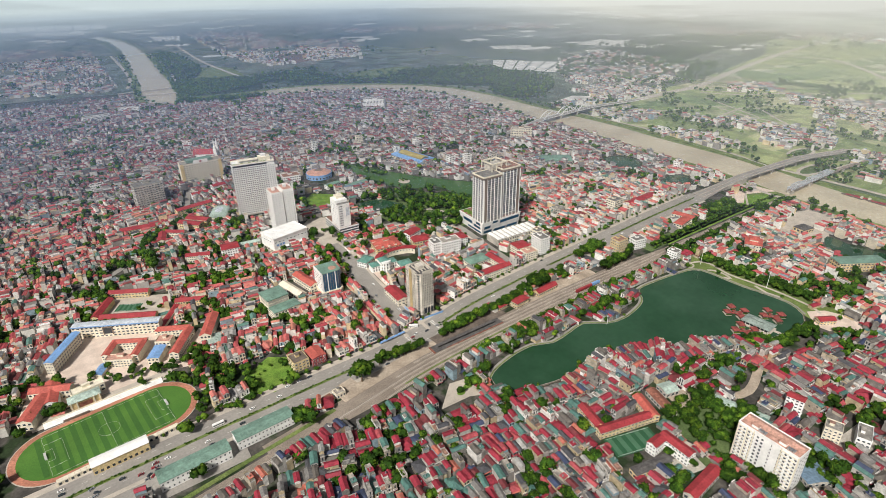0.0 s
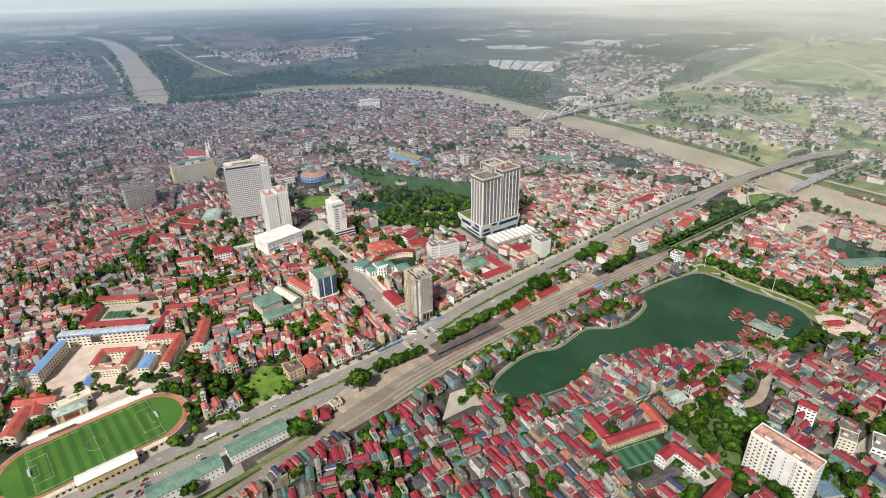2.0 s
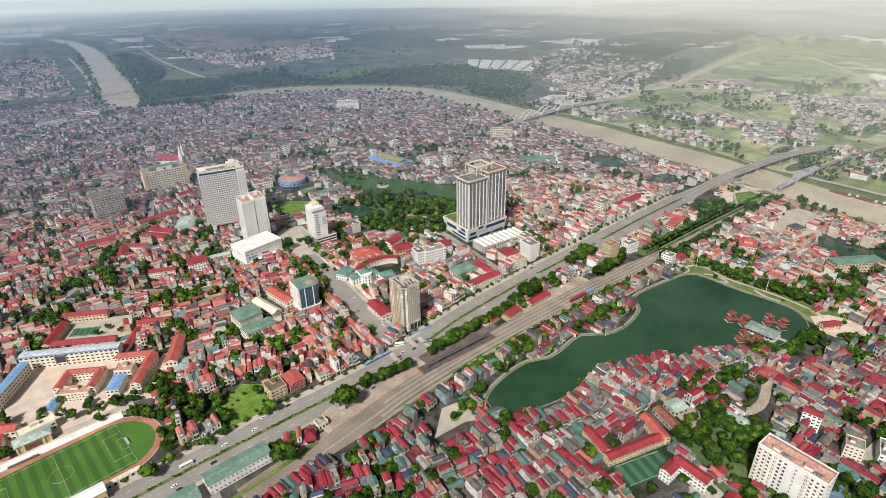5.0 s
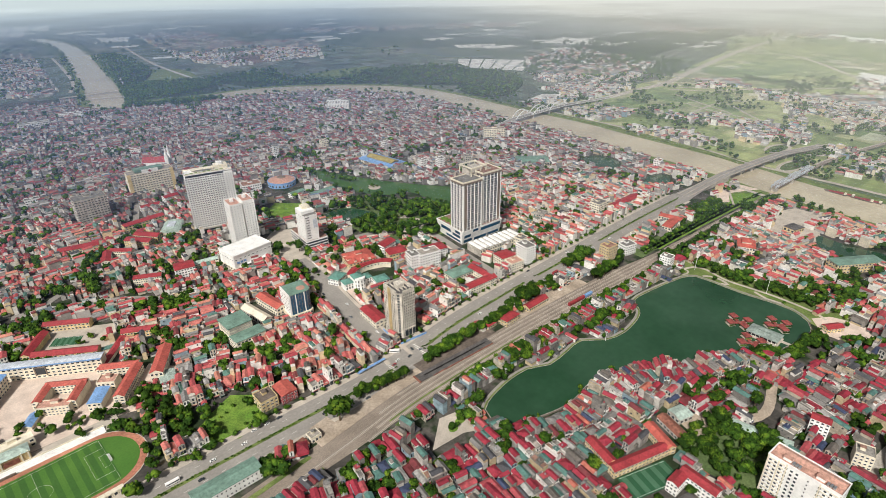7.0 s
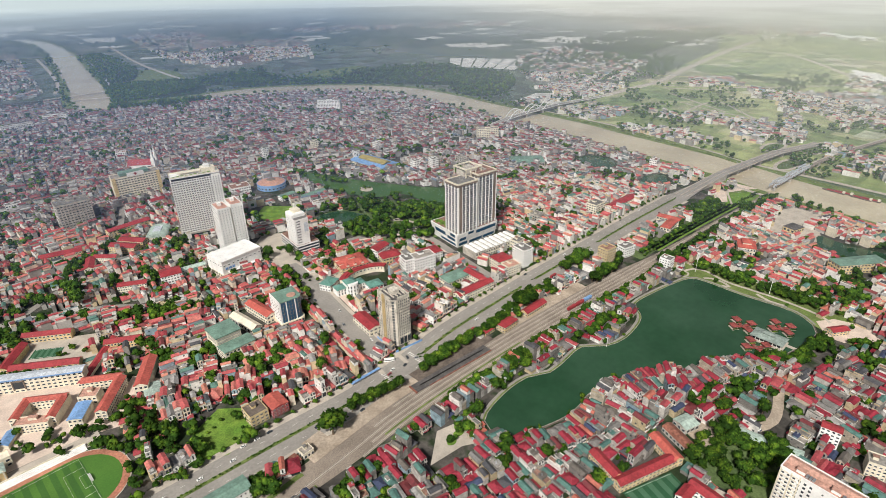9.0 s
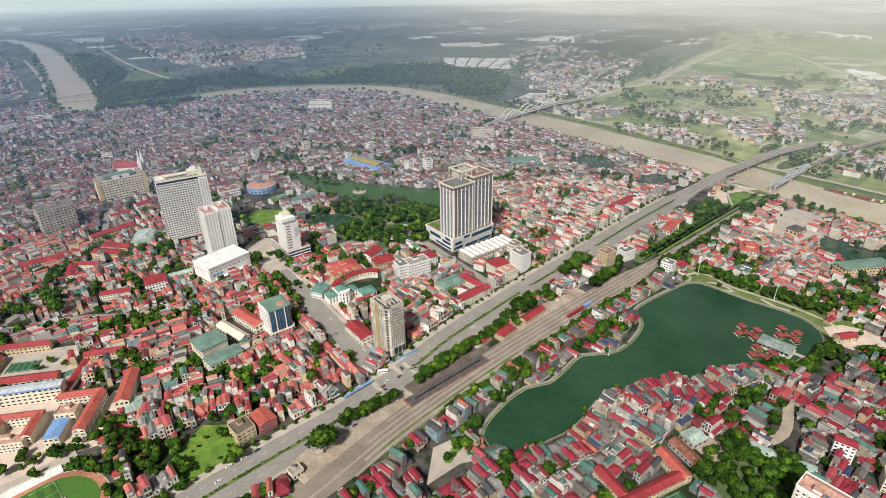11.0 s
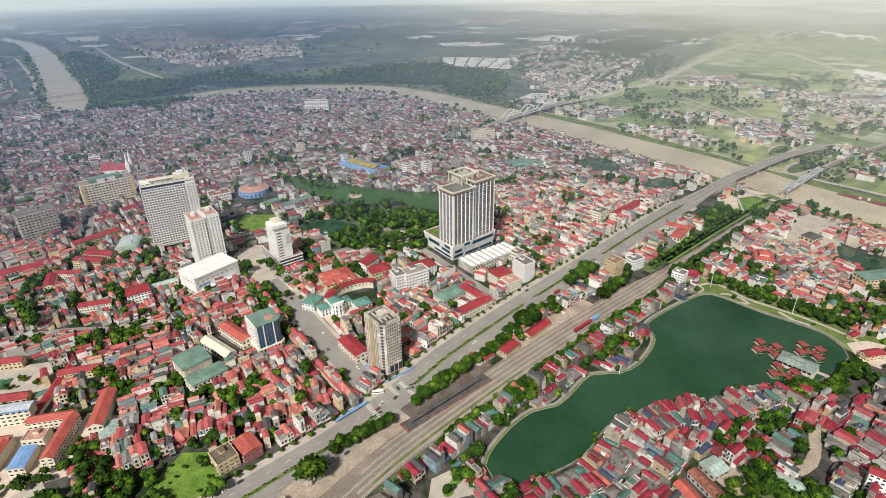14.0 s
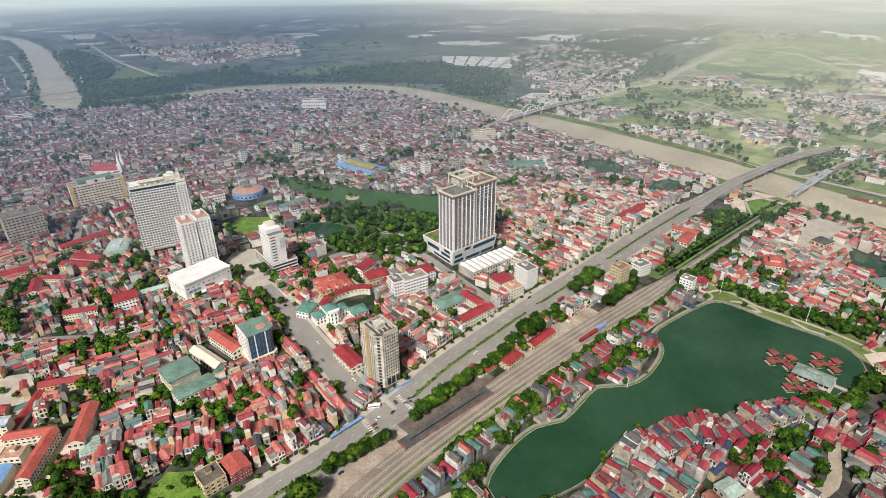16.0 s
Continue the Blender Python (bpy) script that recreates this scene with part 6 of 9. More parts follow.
rng = random.Random(23)
TREES = []
for i in range(6):
    r = 3.2
    crown = crown_geo(r, rng, 190, 0.7)
    crown.v = [(x, y, z + 5.2) for x, y, z in crown.v]
    TREES.append((trunk_geo(3.8, rng), crown))
CHEAP = []
for i in range(6):
    crown = crown_geo(3.2, rng, 22, 1.0, 3)
    crown.v = [(x, y, z + 4.6) for x, y, z in crown.v]
    CHEAP.append(crown)
TINY = []
for i in range(4):
    crown = crown_geo(3.4, rng, 0, 1.0, 2)
    crown.v = [(x, y, z + 3.6) for x, y, z in crown.v]
    TINY.append(crown)
MID = []
for i in range(5):
    crown = crown_geo(3.2, rng, 80, 0.8, 4)
    crown.v = [(x, y, z + 4.6) for x, y, z in crown.v]
    MID.append(crown)
tree_meshes = [(mesh_from("trunk", a.v, a.f, a.m, a.keys), mesh_from("crown", b.v, b.f, b.m, b.keys)) for a, b in TREES]
woods = Batch(["leaf", "bark"])
ready_tree = [woods.prepare([c]) for c in CHEAP]
ready_mid = [woods.prepare([c]) for c in MID]
ready_tiny = [woods.prepare([c]) for c in TINY]
kept_trees = 0


def tree(x, y, s=1.0, label="leafy green street tree", single=True, group="street trees"):
    global kept_trees
    if single and kept_trees < 300:
        kept_trees += 1
        t = thing("tree", label, "tree", x, y, 0, rng.uniform(0, 360), group)
        k = rng.randrange(6)
        for me, nm in zip(tree_meshes[k], ("trunk", "crown")):
            part(nm, me, t, at=Matrix.Diagonal((s, s, s * rng.uniform(0.85, 1.1), 1)))
    elif math.hypot(x + 150, y + 400) < 370:
        woods.put(ready_mid[rng.randrange(5)], x, y, -0.6 * s, rng.uniform(0, 6), (s, s, s * rng.uniform(0.8, 1.1)))
    else:
        woods.put(ready_tree[rng.randrange(6)], x, y, -0.6 * s, rng.uniform(0, 6), (s, s, s * rng.uniform(0.8, 1.1)))


def tree_row(line, offset, a, b, step, s=(0.7, 1.2), single=True):
    p = np.array(line, float)
    t = np.gradient(p, axis=0); t /= np.linalg.norm(t, axis=1)[:, None]
    q = p + np.stack([-t[:, 1], t[:, 0]], 1) * offset
    seg = np.linalg.norm(np.diff(q, axis=0), axis=1)
    dist = np.concatenate([[0], np.cumsum(seg)])
    u = 0.0
    while u < dist[-1]:
        x, y = np.interp(u, dist, q[:, 0]), np.interp(u, dist, q[:, 1])
        if a <= x <= b:
            tree(x + rng.uniform(-1, 1), y + rng.uniform(-1, 1), rng.uniform(*s), single=single)
        u += step * rng.uniform(0.75, 1.3)


def band(a, b, width, n, s=(1.0, 1.7), single=False):
    """Trees strewn along a line from a to b."""
    a, b = np.array(a, float), np.array(b, float)
    d = (b - a) / max(np.linalg.norm(b - a), 0.1)
    for _ in range(n):
        p = a + (b - a) * rng.random() + np.array((-d[1], d[0])) * rng.uniform(-0.5, 0.5) * width
        tree(*p, rng.uniform(*s), single=single)


tree(-79, -57, 3.0, "big round dark green tree beside the railway")
tree(-71, -51, 1.0)
band((-56, -42), (-6, -43), 5, 30, (0.9, 1.35), True)
band((18, -38), (62, -33), 6, 34, (0.9, 1.45), True)
band((62, -33), (134, -26), 6, 48, (0.9, 1.45), True)
band((158, -19), (186, -14), 13, 22, (1.3, 2.0), True)
band((186, -14), (216, -15), 9, 14, (1.0, 1.7), True)
band((140, -20), (150, -19), 8, 8, (1.0, 1.6), True)
band((252, 6), (300, 10), 12, 26, (1.1, 1.9), True)
band((255, -34), (312, -26), 10, 26, (1.0, 1.8), True)
band((48, -81), (70, -85), 5, 14, (0.8, 1.2), True)
band((74, -87), (96, -91), 9, 16, (1.3, 2.1), True)
band((96, -86), (152, -80), 7, 30, (0.9, 1.5), True)
band((152, -80), (240, -72), 6, 40, (0.9, 1.4))
band((240, -74), (345, -66), 7, 48, (0.9, 1.6))
band((362, -52), (376, -56), 8, 8, (1.6, 2.3))
band((385, -84), (388, -135), 14, 30, (0.9, 1.6))
band((388, -135), (398, -181), 15, 30, (0.9, 1.7))
band((398, -181), (396, -214), 12, 22, (1.0, 1.8))
band((430, -62), (590, -52), 30, 70, (0.8, 1.5))
band((380, -2), (560, -4), 14, 44, (0.8, 1.4))
band((243, -223), (262, -226), 9, 14, (1.2, 1.8))
band((262, -216), (284, -236), 10, 24, (1.2, 2.0))
band((284, -238), (346, -242), 12, 44, (0.9, 1.6))
band((165, -214), (198, -218), 10, 18, (1.1, 1.8))
band((210, -216), (228, -230), 7, 12, (1.0, 1.6))
for x, y, k in ((174, -231, 2.0), (197, -252, 1.8), (159, -243, 1.9), (242, -267, 1.3), (268, -297, 1.4), (169, -326, 1.5), (168, -336, 1.4), (160, -348, 2.2), (63, -292, 1.7), (58, -286, 1.2), (102, -303, 1.6), (111, -309, 1.5), (112, -319, 1.6), (113, -329, 1.7), (166, -274, 1.7), (152, -287, 1.5),
                (-207, 300, 2.8), (-200, 304, 1.8), (-237, 300, 1.9), (-228, 296, 1.8), (-205, 279, 2.6), (-204, 243, 1.9), (-216, 255, 1.6), (-51, 18, 1.9), (-37, 31, 1.6), (-2, 256, 2.0), (21, 246, 1.9), (94, 177, 2.0), (141, 211, 1.8), (30, 92, 1.4)):
    tree(x, y, k, "broad dark green tree standing among the houses", group="big garden trees")
for x, y, k in ((-340, 33, 1.9), (-311, 93, 1.7), (-325, 97, 1.3), (-306, 82, 1.3), (-287, 88, 1.5), (-268, 68, 1.7), (-253, 79, 1.3), (-272, 95, 1.2), (-256, 72, 1.2), (-248, 52, 1.2), (-234, 64, 1.6), (-222, 39, 2.3), (-214, 29, 1.9), (-195, 16, 1.8), (-213, -30, 1.6), (-228, -36, 2.3), (-224, -37, 1.7), (-164, 16, 2.0), (-130, -23, 2.0), (-135, -24, 1.4), (-165, -4, 1.5), (-145, -79, 2.4), (-139, -83, 2.0), (-145, -65, 1.4), (-99, -118, 1.8), (-111, -124, 1.5), (-90, -113, 1.5), (-159, -116, 1.8), (-133, -136, 1.6), (-333, 51, 1.3)):
    tree(x, y, k, "broad dark green tree standing among the houses", group="big garden trees")
band((97, -303), (101, -322), 8, 16, (1.0, 1.6))
band((-150, 210), (-110, 197), 24, 46, (1.1, 1.9))
band((-134, 262), (-131, 335), 9, 28, (0.9, 1.5))
band((-190, 385), (-140, 425), 10, 26, (1.0, 1.7))
band((-205, 352), (-265, 300), 9, 20, (1.0, 1.7))
band((-215, 395), (-190, 375), 14, 16, (1.2, 1.9))
band((0, 214), (-4, 139), 8, 26, (1.0, 1.7))
for x, y, k in ((-14, 170, 2.0), (-12, 186, 2.3), (-16, 200, 2.1), (-13, 214, 1.9), (-22, 192, 1.8), (28, 232, 2.0), (24, 205, 1.7), (27, 190, 1.6), (46, 205, 2.1), (58, 200, 2.2), (70, 204, 2.0), (52, 150, 1.5), (74, 96, 1.8), (66, 92, 1.6), (58, 90, 1.7)):
    tree(x, y, k, "broad bright green tree beside the street", group="big garden trees")
band((50, 216), (90, 207), 16, 26, (1.1, 1.9))
band((28, 88), (58, 98), 6, 14, (0.9, 1.4))
band((-300, 218), (-280, 200), 14, 24, (1.1, 1.8))
band((-272, 240), (-262, 232), 12, 12, (1.1, 1.7))
band((-345, 380), (-310, 372), 12, 18, (1.1, 1.8))
band((340, 47), (430, 86), 12, 24, (0.8, 1.4))
band((592, 514), (700, 400), 30, 40, (1.0, 1.8))
band((508, 2), (575, -4), 22, 34, (1.3, 2.1))
band((660, 70), (684, 400), 12, 50, (0.8, 1.5))
band((592, -34), (664, -40), 8, 30, (1.0, 1.7))
band((690, -60), (640, -230), 10, 40, (0.9, 1.5))
band((150, 545), (200, 430), 10, 36, (1.0, 1.7))
tree_row(MEDIAN, 19, -260, 570, 11, (0.5, 0.95))
tree_row(CROSS, 14, -10, 60, 12, (0.5, 0.8))
tree_row(RAIL, -19.5, 10, 330, 4.2, (0.6, 1.15), False)
tree_row(RAIL, 15, 360, 588, 5, (0.8, 1.4), False)
tree_row(RAIL, 9.5, 360, 680, 5, (0.5, 0.8), False)
tree_row(RAIL, -14, 360, 690, 6, (0.7, 1.3), False)
tree_row(RAIL, -22, 360, 640, 9, (0.7, 1.3), False)


def grove(loop, n, s=(0.8, 1.5), single=False, avoid=()):
    lo, hi = loop.min(0), loop.max(0)
    done = 0
    while done < n:
        p = (rng.uniform(lo[0], hi[0]), rng.uniform(lo[1], hi[1]))
        done += 1
        if inside(p, loop) and not any(inside(p, a) for a in avoid):
            tree(*p, rng.uniform(*s), single=single)


grove(smooth_loop([(208, 380), (224, 380), (223, 396), (209, 396)]), 16, (0.4, 0.7))
band((5, 1296), (150, 1250), 26, 90, (1.9, 2.9))
band((150, 1250), (240, 1246), 20, 40, (1.7, 2.6))
for _ in range(2600):                                  # garden trees in the old town, in loose clusters
    x, y = rng.uniform(-430, 640), rng.uniform(330, 1420)
    if y + 0.45 * x > 430 and noise.noise((x * 0.012, y * 0.012, 5.0)) > 0.12 and inside((x, y), CITY) and in_sight(x, y) and free(x, y, 6):
        woods.put(ready_tiny[rng.randrange(4)], x, y, -0.5, rng.uniform(0, 6), [rng.uniform(1.3, 2.3)] * 3)
grove(PARK, 240, (1.2, 2.4), avoid=(POND, LAKE_NORTH))
grove(smooth_loop([(113, -238), (155, -238), (180, -270), (165, -285), (115, -288), (108, -262)]), 120, (0.6, 1.7))
grove(smooth_loop([(98, -290), (118, -296), (114, -335), (124, -352), (108, -348)]), 50, (0.8, 1.2))
grove(smooth_loop([(150, -335), (175, -320), (185, -345), (160, -360)]), 40, (0.8, 1.3))
grove(smooth_loop([(400, -95), (400, -140), (402, -215), (380, -250), (440, -230), (450, -150), (420, -90)]), 150, (0.8, 1.5))
grove(smooth_loop([(300, -255), (345, -250), (365, -262), (330, -275), (290, -270)]), 24, (0.8, 1.3))
grove(smooth_loop([(-215, 5), (-165, 30), (-165, -25), (-205, -22)]), 80, (0.7, 1.3))
grove(smooth_loop([(-165, 20), (-130, 22), (-125, -15), (-165, -12)]), 9, (0.4, 0.9))
grove(smooth_loop([(-130, 40), (-105, 10), (-120, -15), (-140, 20)]), 30, (0.7, 1.3))
for p in LAKE[::2]:
    if rng.random() < 0.55:
        tree(p[0] + (p[0] - 210) * 0.035, p[1] + (p[1] + 165) * 0.07, rng.uniform(0.5, 1.1), single=False)
for x, y, n in ((-232, 64, 8), (-205, 62, 5), (-285, 84, 6), (-250, 72, 6), (-190, 130, 6), (-225, 190, 7), (-290, 215, 14), (-320, 190, 10), (10, 270, 10), (-4, 190, 8), (60, 200, 16), (24, 175, 10), (70, 235, 10), (84, 268, 10)):
    for _ in range(n):
        tree(x + rng.uniform(-14, 14), y + rng.uniform(-9, 9), rng.uniform(0.6, 1.1), single=False)
for p in np.vstack([LAKE_NORTH, POND, POND_TWIN]):
    if rng.random() < 0.4:
        tree(p[0] + rng.uniform(-4, 4), p[1] + rng.uniform(-4, 4), rng.uniform(0.5, 1.0), single=False)
for x, y, s in tree_spots:
    away = math.hypot(x + 200, y + 350)
    if in_sight(x, y, 10) and (away < 700 or rng.random() < 0.72) and free(x, y, 0.5):
        if away < 760:
            tree(x, y, s * 1.15, single=False)
            if rng.random() < 0.25:
                tree(x + rng.uniform(-6, 6), y + rng.uniform(-5, 5), s, single=False)
        else:
            woods.put(ready_tiny[rng.randrange(4)], x, y, 0, rng.uniform(0, 6), (s * 1.2, s * 1.2, s * 1.1))

# ---- boulevard, railway, bridges ----
def walkway(name, line, width, offset, z, key, label, category="road", x0=None, x1=None):
    p = np.array(line, float)
    if x0 is not None:
        p = p[(p[:, 0] >= x0) & (p[:, 0] <= x1)]
    g = Geo().ribbon(p, width, -0.5, z, key, offset)
    return tagged(part(name, g), label, category, kind="structure")


walkway("pavement_north", MEDIAN, 6, 18.5, 0.34, "pave", "pale tiled pavement with kerb", "pavement", -430, 570)
walkway("pavement_south", MEDIAN, 4, -17.5, 0.34, "pave", "pale tiled pavement with kerb", "pavement", -430, 570)
walkway("pavement_west", CROSS, 4, 12.5, 0.36, "pave", "pale tiled pavement with kerb", "pavement")
walkway("pavement_east", CROSS, 4, -12.5, 0.36, "pave", "pale tiled pavement with kerb", "pavement")
walkway("ground_platform", RAIL, 13, 16, 0.55, "earth", "sandy open station yard", "yard", -112, 12)
walkway("ground_verge_north", RAIL, 16, 12, 0.24, "lush", "bright green grass verge along the railway", "grass", 385, 690)
walkway("ground_verge_south", RAIL, 14, -15, 0.24, "lush", "bright green grass verge along the railway", "grass", 385, 690)
g = Geo().poly([(548, -78), (606, -62), (668, -80), (672, -112), (628, -132), (566, -118)], -0.5, 0.28, "pave")
tagged(part("ground_building_site", g), "pale dusty building site with bare concrete", "building site", kind="structure")
walkway("ground_trackside", RAIL, 11, 9, 0.26, "ballast", "brown ballast beside the tracks", "railway", -190, -40)
walkway("ground_yard", RAIL, 17, 19, 0.52, "soil", "dark cinder yard beside the platform", "yard", 10, 112)
walkway("ground_station", RAIL, 22, 21, 0.5, "earth", "sandy station forecourt", "yard", 112, 250)
walkway("ground_siding", RAIL, 3.5, -18, 0.42, "grass_dark", "weedy strip beside the railway", "verge", -60, 330)
walkway("ground_verge", RAIL, 4, -21.8, 0.5, "grass", "weedy green verge", "verge", -60, 330)
walkway("ground_verge_west", RAIL, 3, -8, 0.5, "grass", "weedy green verge", "verge", -300, -110)
walkway("ground_verge_west", RAIL, 4, 8.5, 0.5, "grass", "weedy green verge", "verge", -300, -110)
walkway("ground_weeds", RAIL, 1.6, -10.5, 0.46, "grass", "strip of weeds between tracks", "verge", -60, 120)
walkway("ground_verge_north", RAIL, 20, 17, 0.24, "grass_dark", "grass beside the track", "verge", 345, 700)
walkway("ground_verge_south", RAIL, 26, -20, 0.24, "grass_dark", "grass and bushes beside the track", "verge", 345, 700)
for a, b in ((-420, -6), (28, 196), (206, 330), (345, 560)):
    walkway("pavement_median", MEDIAN, 3.0, 0, 0.5, "grass", "hedged green central strip", "median", a, b)

rng = random.Random(31)
shrubs = Batch(["leaf", "bark"])
bush = [shrubs.prepare([crown_geo(1.0, rng, 8, 1.6, 2)]) for _ in range(4)]
for x, y in MEDIAN:
    for _ in range(9):
        q = (x + rng.uniform(-6, 6), y + rng.uniform(-0.8, 0.8))
        if not (-6 < q[0] < 28 or 196 < q[0] < 206 or 330 < q[0] < 345 or q[0] > 560):
            shrubs.put(bush[rng.randrange(4)], *q, 0.9, rng.uniform(0, 6), (0.9, 0.7, 0.7))
for x, y in RAIL:
    if -60 < x < 330:
        for _ in range(7):
            shrubs.put(bush[rng.randrange(4)], x + rng.uniform(-6, 6), y - 21.5 + rng.uniform(-2.5, 2.5), 0.8, rng.uniform(0, 6), (1.1, 1.0, 0.7))

# lane lines
g = Geo()
for off in (-8.5, 8.5):
    acc = 0
    for a, b in zip(MEDIAN[:-1], MEDIAN[1:]):
        d = (b - a) / np.linalg.norm(b - a)
        n = np.array((-d[1], d[0]))
        p = a + n * off
        g.add([(*(p - n * 0.12), 0.24), (*(p + d * 4 - n * 0.12), 0.24), (*(p + d * 4 + n * 0.12), 0.24), (*(p + n * 0.12), 0.24)], [(0, 1, 2, 3)], "mark")
for i in range(12):
    for x, y in ((-12, -44 + i * 2.4), (24, -36 + i * 2.4)):
        g.box(x, y, 0.2, x + 3.5, y + 1.0, 0.24, "mark")
tagged(part("road_marks", g), "worn white lane lines and crossings", "road marking", kind="structure")

# railway tracks
for off, a, b in ((-13, -90, 330), (-8, -70, 340), (-3, -330, 700), (2, -60, 360), (7, -30, 330)):
    p = RAIL[(RAIL[:, 0] >= a) & (RAIL[:, 0] <= b)]
    t = thing("railway_track", "rusty railway track on pale sleepers", "railway track", 0, 0, 0, 0, "station tracks")
    part("sleeper_bed", Geo().ribbon(p, 2.6, 0.2, 0.48, "sleeper", off), t)
    for r in (-0.75, 0.75):
        part("rail", Geo().ribbon(p, 0.30, 0.4, 0.66, "rail", off + r), t)

# station
p = thing("station_platform", "long dark station platform with rusty brick edge", "platform", 43, -51.5, 0, 3)
part("surface", Geo().box(-44, -5, -0.2, 44, 5, 1.1, "slate"), p)
part("edge", Geo().box(-30, -5.8, -0.2, 44, -5.05, 1.3, "rust"), p, "rusty brick edge wall")
part("end_wall", Geo().box(-45.2, -5.8, -0.2, -44.1, 5, 2.0, "rust"), p)
part("shelter_roof", Geo().box(-38, -1.5, 3.4, 36, 2.5, 3.7, "slate"), p)
for k in range(13):
    part("shelter_post", Geo().box(-37 + k * 6, 0.3, 1.1, -36.7 + k * 6, 0.6, 3.4, "frame_dark"), p)
block("station_house", "yellow station house with red roof", "station", 125, -36, 20, 11, 7, 2, 6, 3, "yellow", roof="hip", roof_key="redroof", rz=8)
block("station_house", "long yellow station house with red roof", "station", 168, -31, 32, 9, 5, 1, 9, 3, "yellow", roof="gable", roof_key="redroof", rz=6)
block("station_house", "small shed with red roof", "station", 104, -30, 14, 8, 4, 1, 4, 2, "yellow", roof="gable", roof_key="redroof", rz=8)
block("station_house", "shed with green sheet roof", "station", 190, -12, 14, 14, 5, 1, 4, 4, "grey", roof="hip", roof_key="greenroof", rz=8)
block("station_house", "low shed with dull red sheet roof", "station", -122, -66, 22, 9, 4, 1, 6, 3, "grey", roof="gable", roof_key="rust", rz=12, rise=1.2)
block("station_house", "small flat-roofed cream annex", "station", -104, -62, 9, 8, 5, 1, 3, 3, "cream", roof="flat", rz=8, margin=0.5)
walkway("ground_workyard", smooth_line([(-101, -57), (-84, -53)], 4), 14, 0, 0.4, "earth", "sandy work yard with rubble", "yard")


def wagon(x, y, rz, key, label):
    t = thing("rail_wagon", label, "railway wagon", x, y, 0.66, rz, "parked wagons")
    part("body", Geo().box(-6, -1.4, 0.9, 6, 1.4, 3.6, key), t)
    part("roof", Geo().gable(-1.4, -6, 1.4, 6, 3.6, 0.4, key, 0.05, 0.06), t, at=pose(0, 0, 0, 0, 0, 90))
    part("chassis", Geo().box(-6.2, -1.2, 0.6, 6.2, 1.2, 0.9, "glass"), t)
    for u in (-4.6, -3, 3, 4.6):
        w = Geo().tube(0, 0, -1.2, 1.2, 0.45, "rail", 10)
        part("wheelset", w, t, at=pose(u, 0, 0.45, 90, 0, 0))



def barge(x, y, rz):
    t = thing("river_barge", "rusty brown cargo barge moored on the river", "barge", x, y, 0.5, rz, "moored barges")
    outline = [(-16, -3), (12, -3), (16, 0), (12, 3), (-16, 3)]
    part("hull", Geo().poly(outline, -0.4, 1.6, "soil"), t)
    part("hold", Geo().box(-12, -2.4, 1.6, 9, 2.4, 2.2, "redroof"), t)
    part("wheelhouse", Geo().box(-15.5, -2, 1.6, -12.5, 2, 4.4, "cream"), t)


for k in range(4):
    barge(768 + 3 * (k % 2), -88 - 36 * (k // 2) - 10 * (k % 2), 88)
for i in range(3):
    wagon(200 + i * 13.2, -54.6 + i * 0.6, 2.5, "redroof" if i < 2 else "blueroof", "freight wagon with ribbed steel sides")


def deck_height(x, rise, a, b, c, d):
    return rise * np.interp(x, [a, b, c, d], [0, 1, 1, 0])


def road_bridge():
    p = BRIDGE[BRIDGE[:, 0] < 1035]
    z = 0.3 + deck_height(p[:, 0], 9.5, 574, 690, 880, 1010)
    t = thing("road_bridge", "long concrete road bridge with pale parapets", "bridge", 0, 0)
    part("deck", Geo().ribbon(p, np.interp(p[:, 0], [574, 640], [28, 17]), z - 1.4, z, "asphalt"), t)
    for o in (-8.3, 8.3, 0):
        part("parapet", Geo().ribbon(p, 0.5, z, z + 1.0, "pave", o), t)
    for i in range(0, len(p), 3):
        if z[i] > 3:
            part("pier", Geo().box(p[i, 0] - 1.2, p[i, 1] - 6, -1, p[i, 0] + 1.2, p[i, 1] + 6, z[i] - 1.4, "grey"), t)
    part("abutment", Geo().ribbon(p[:10], 17.4, -1, z[:10] - 0.2, "grey"), t)


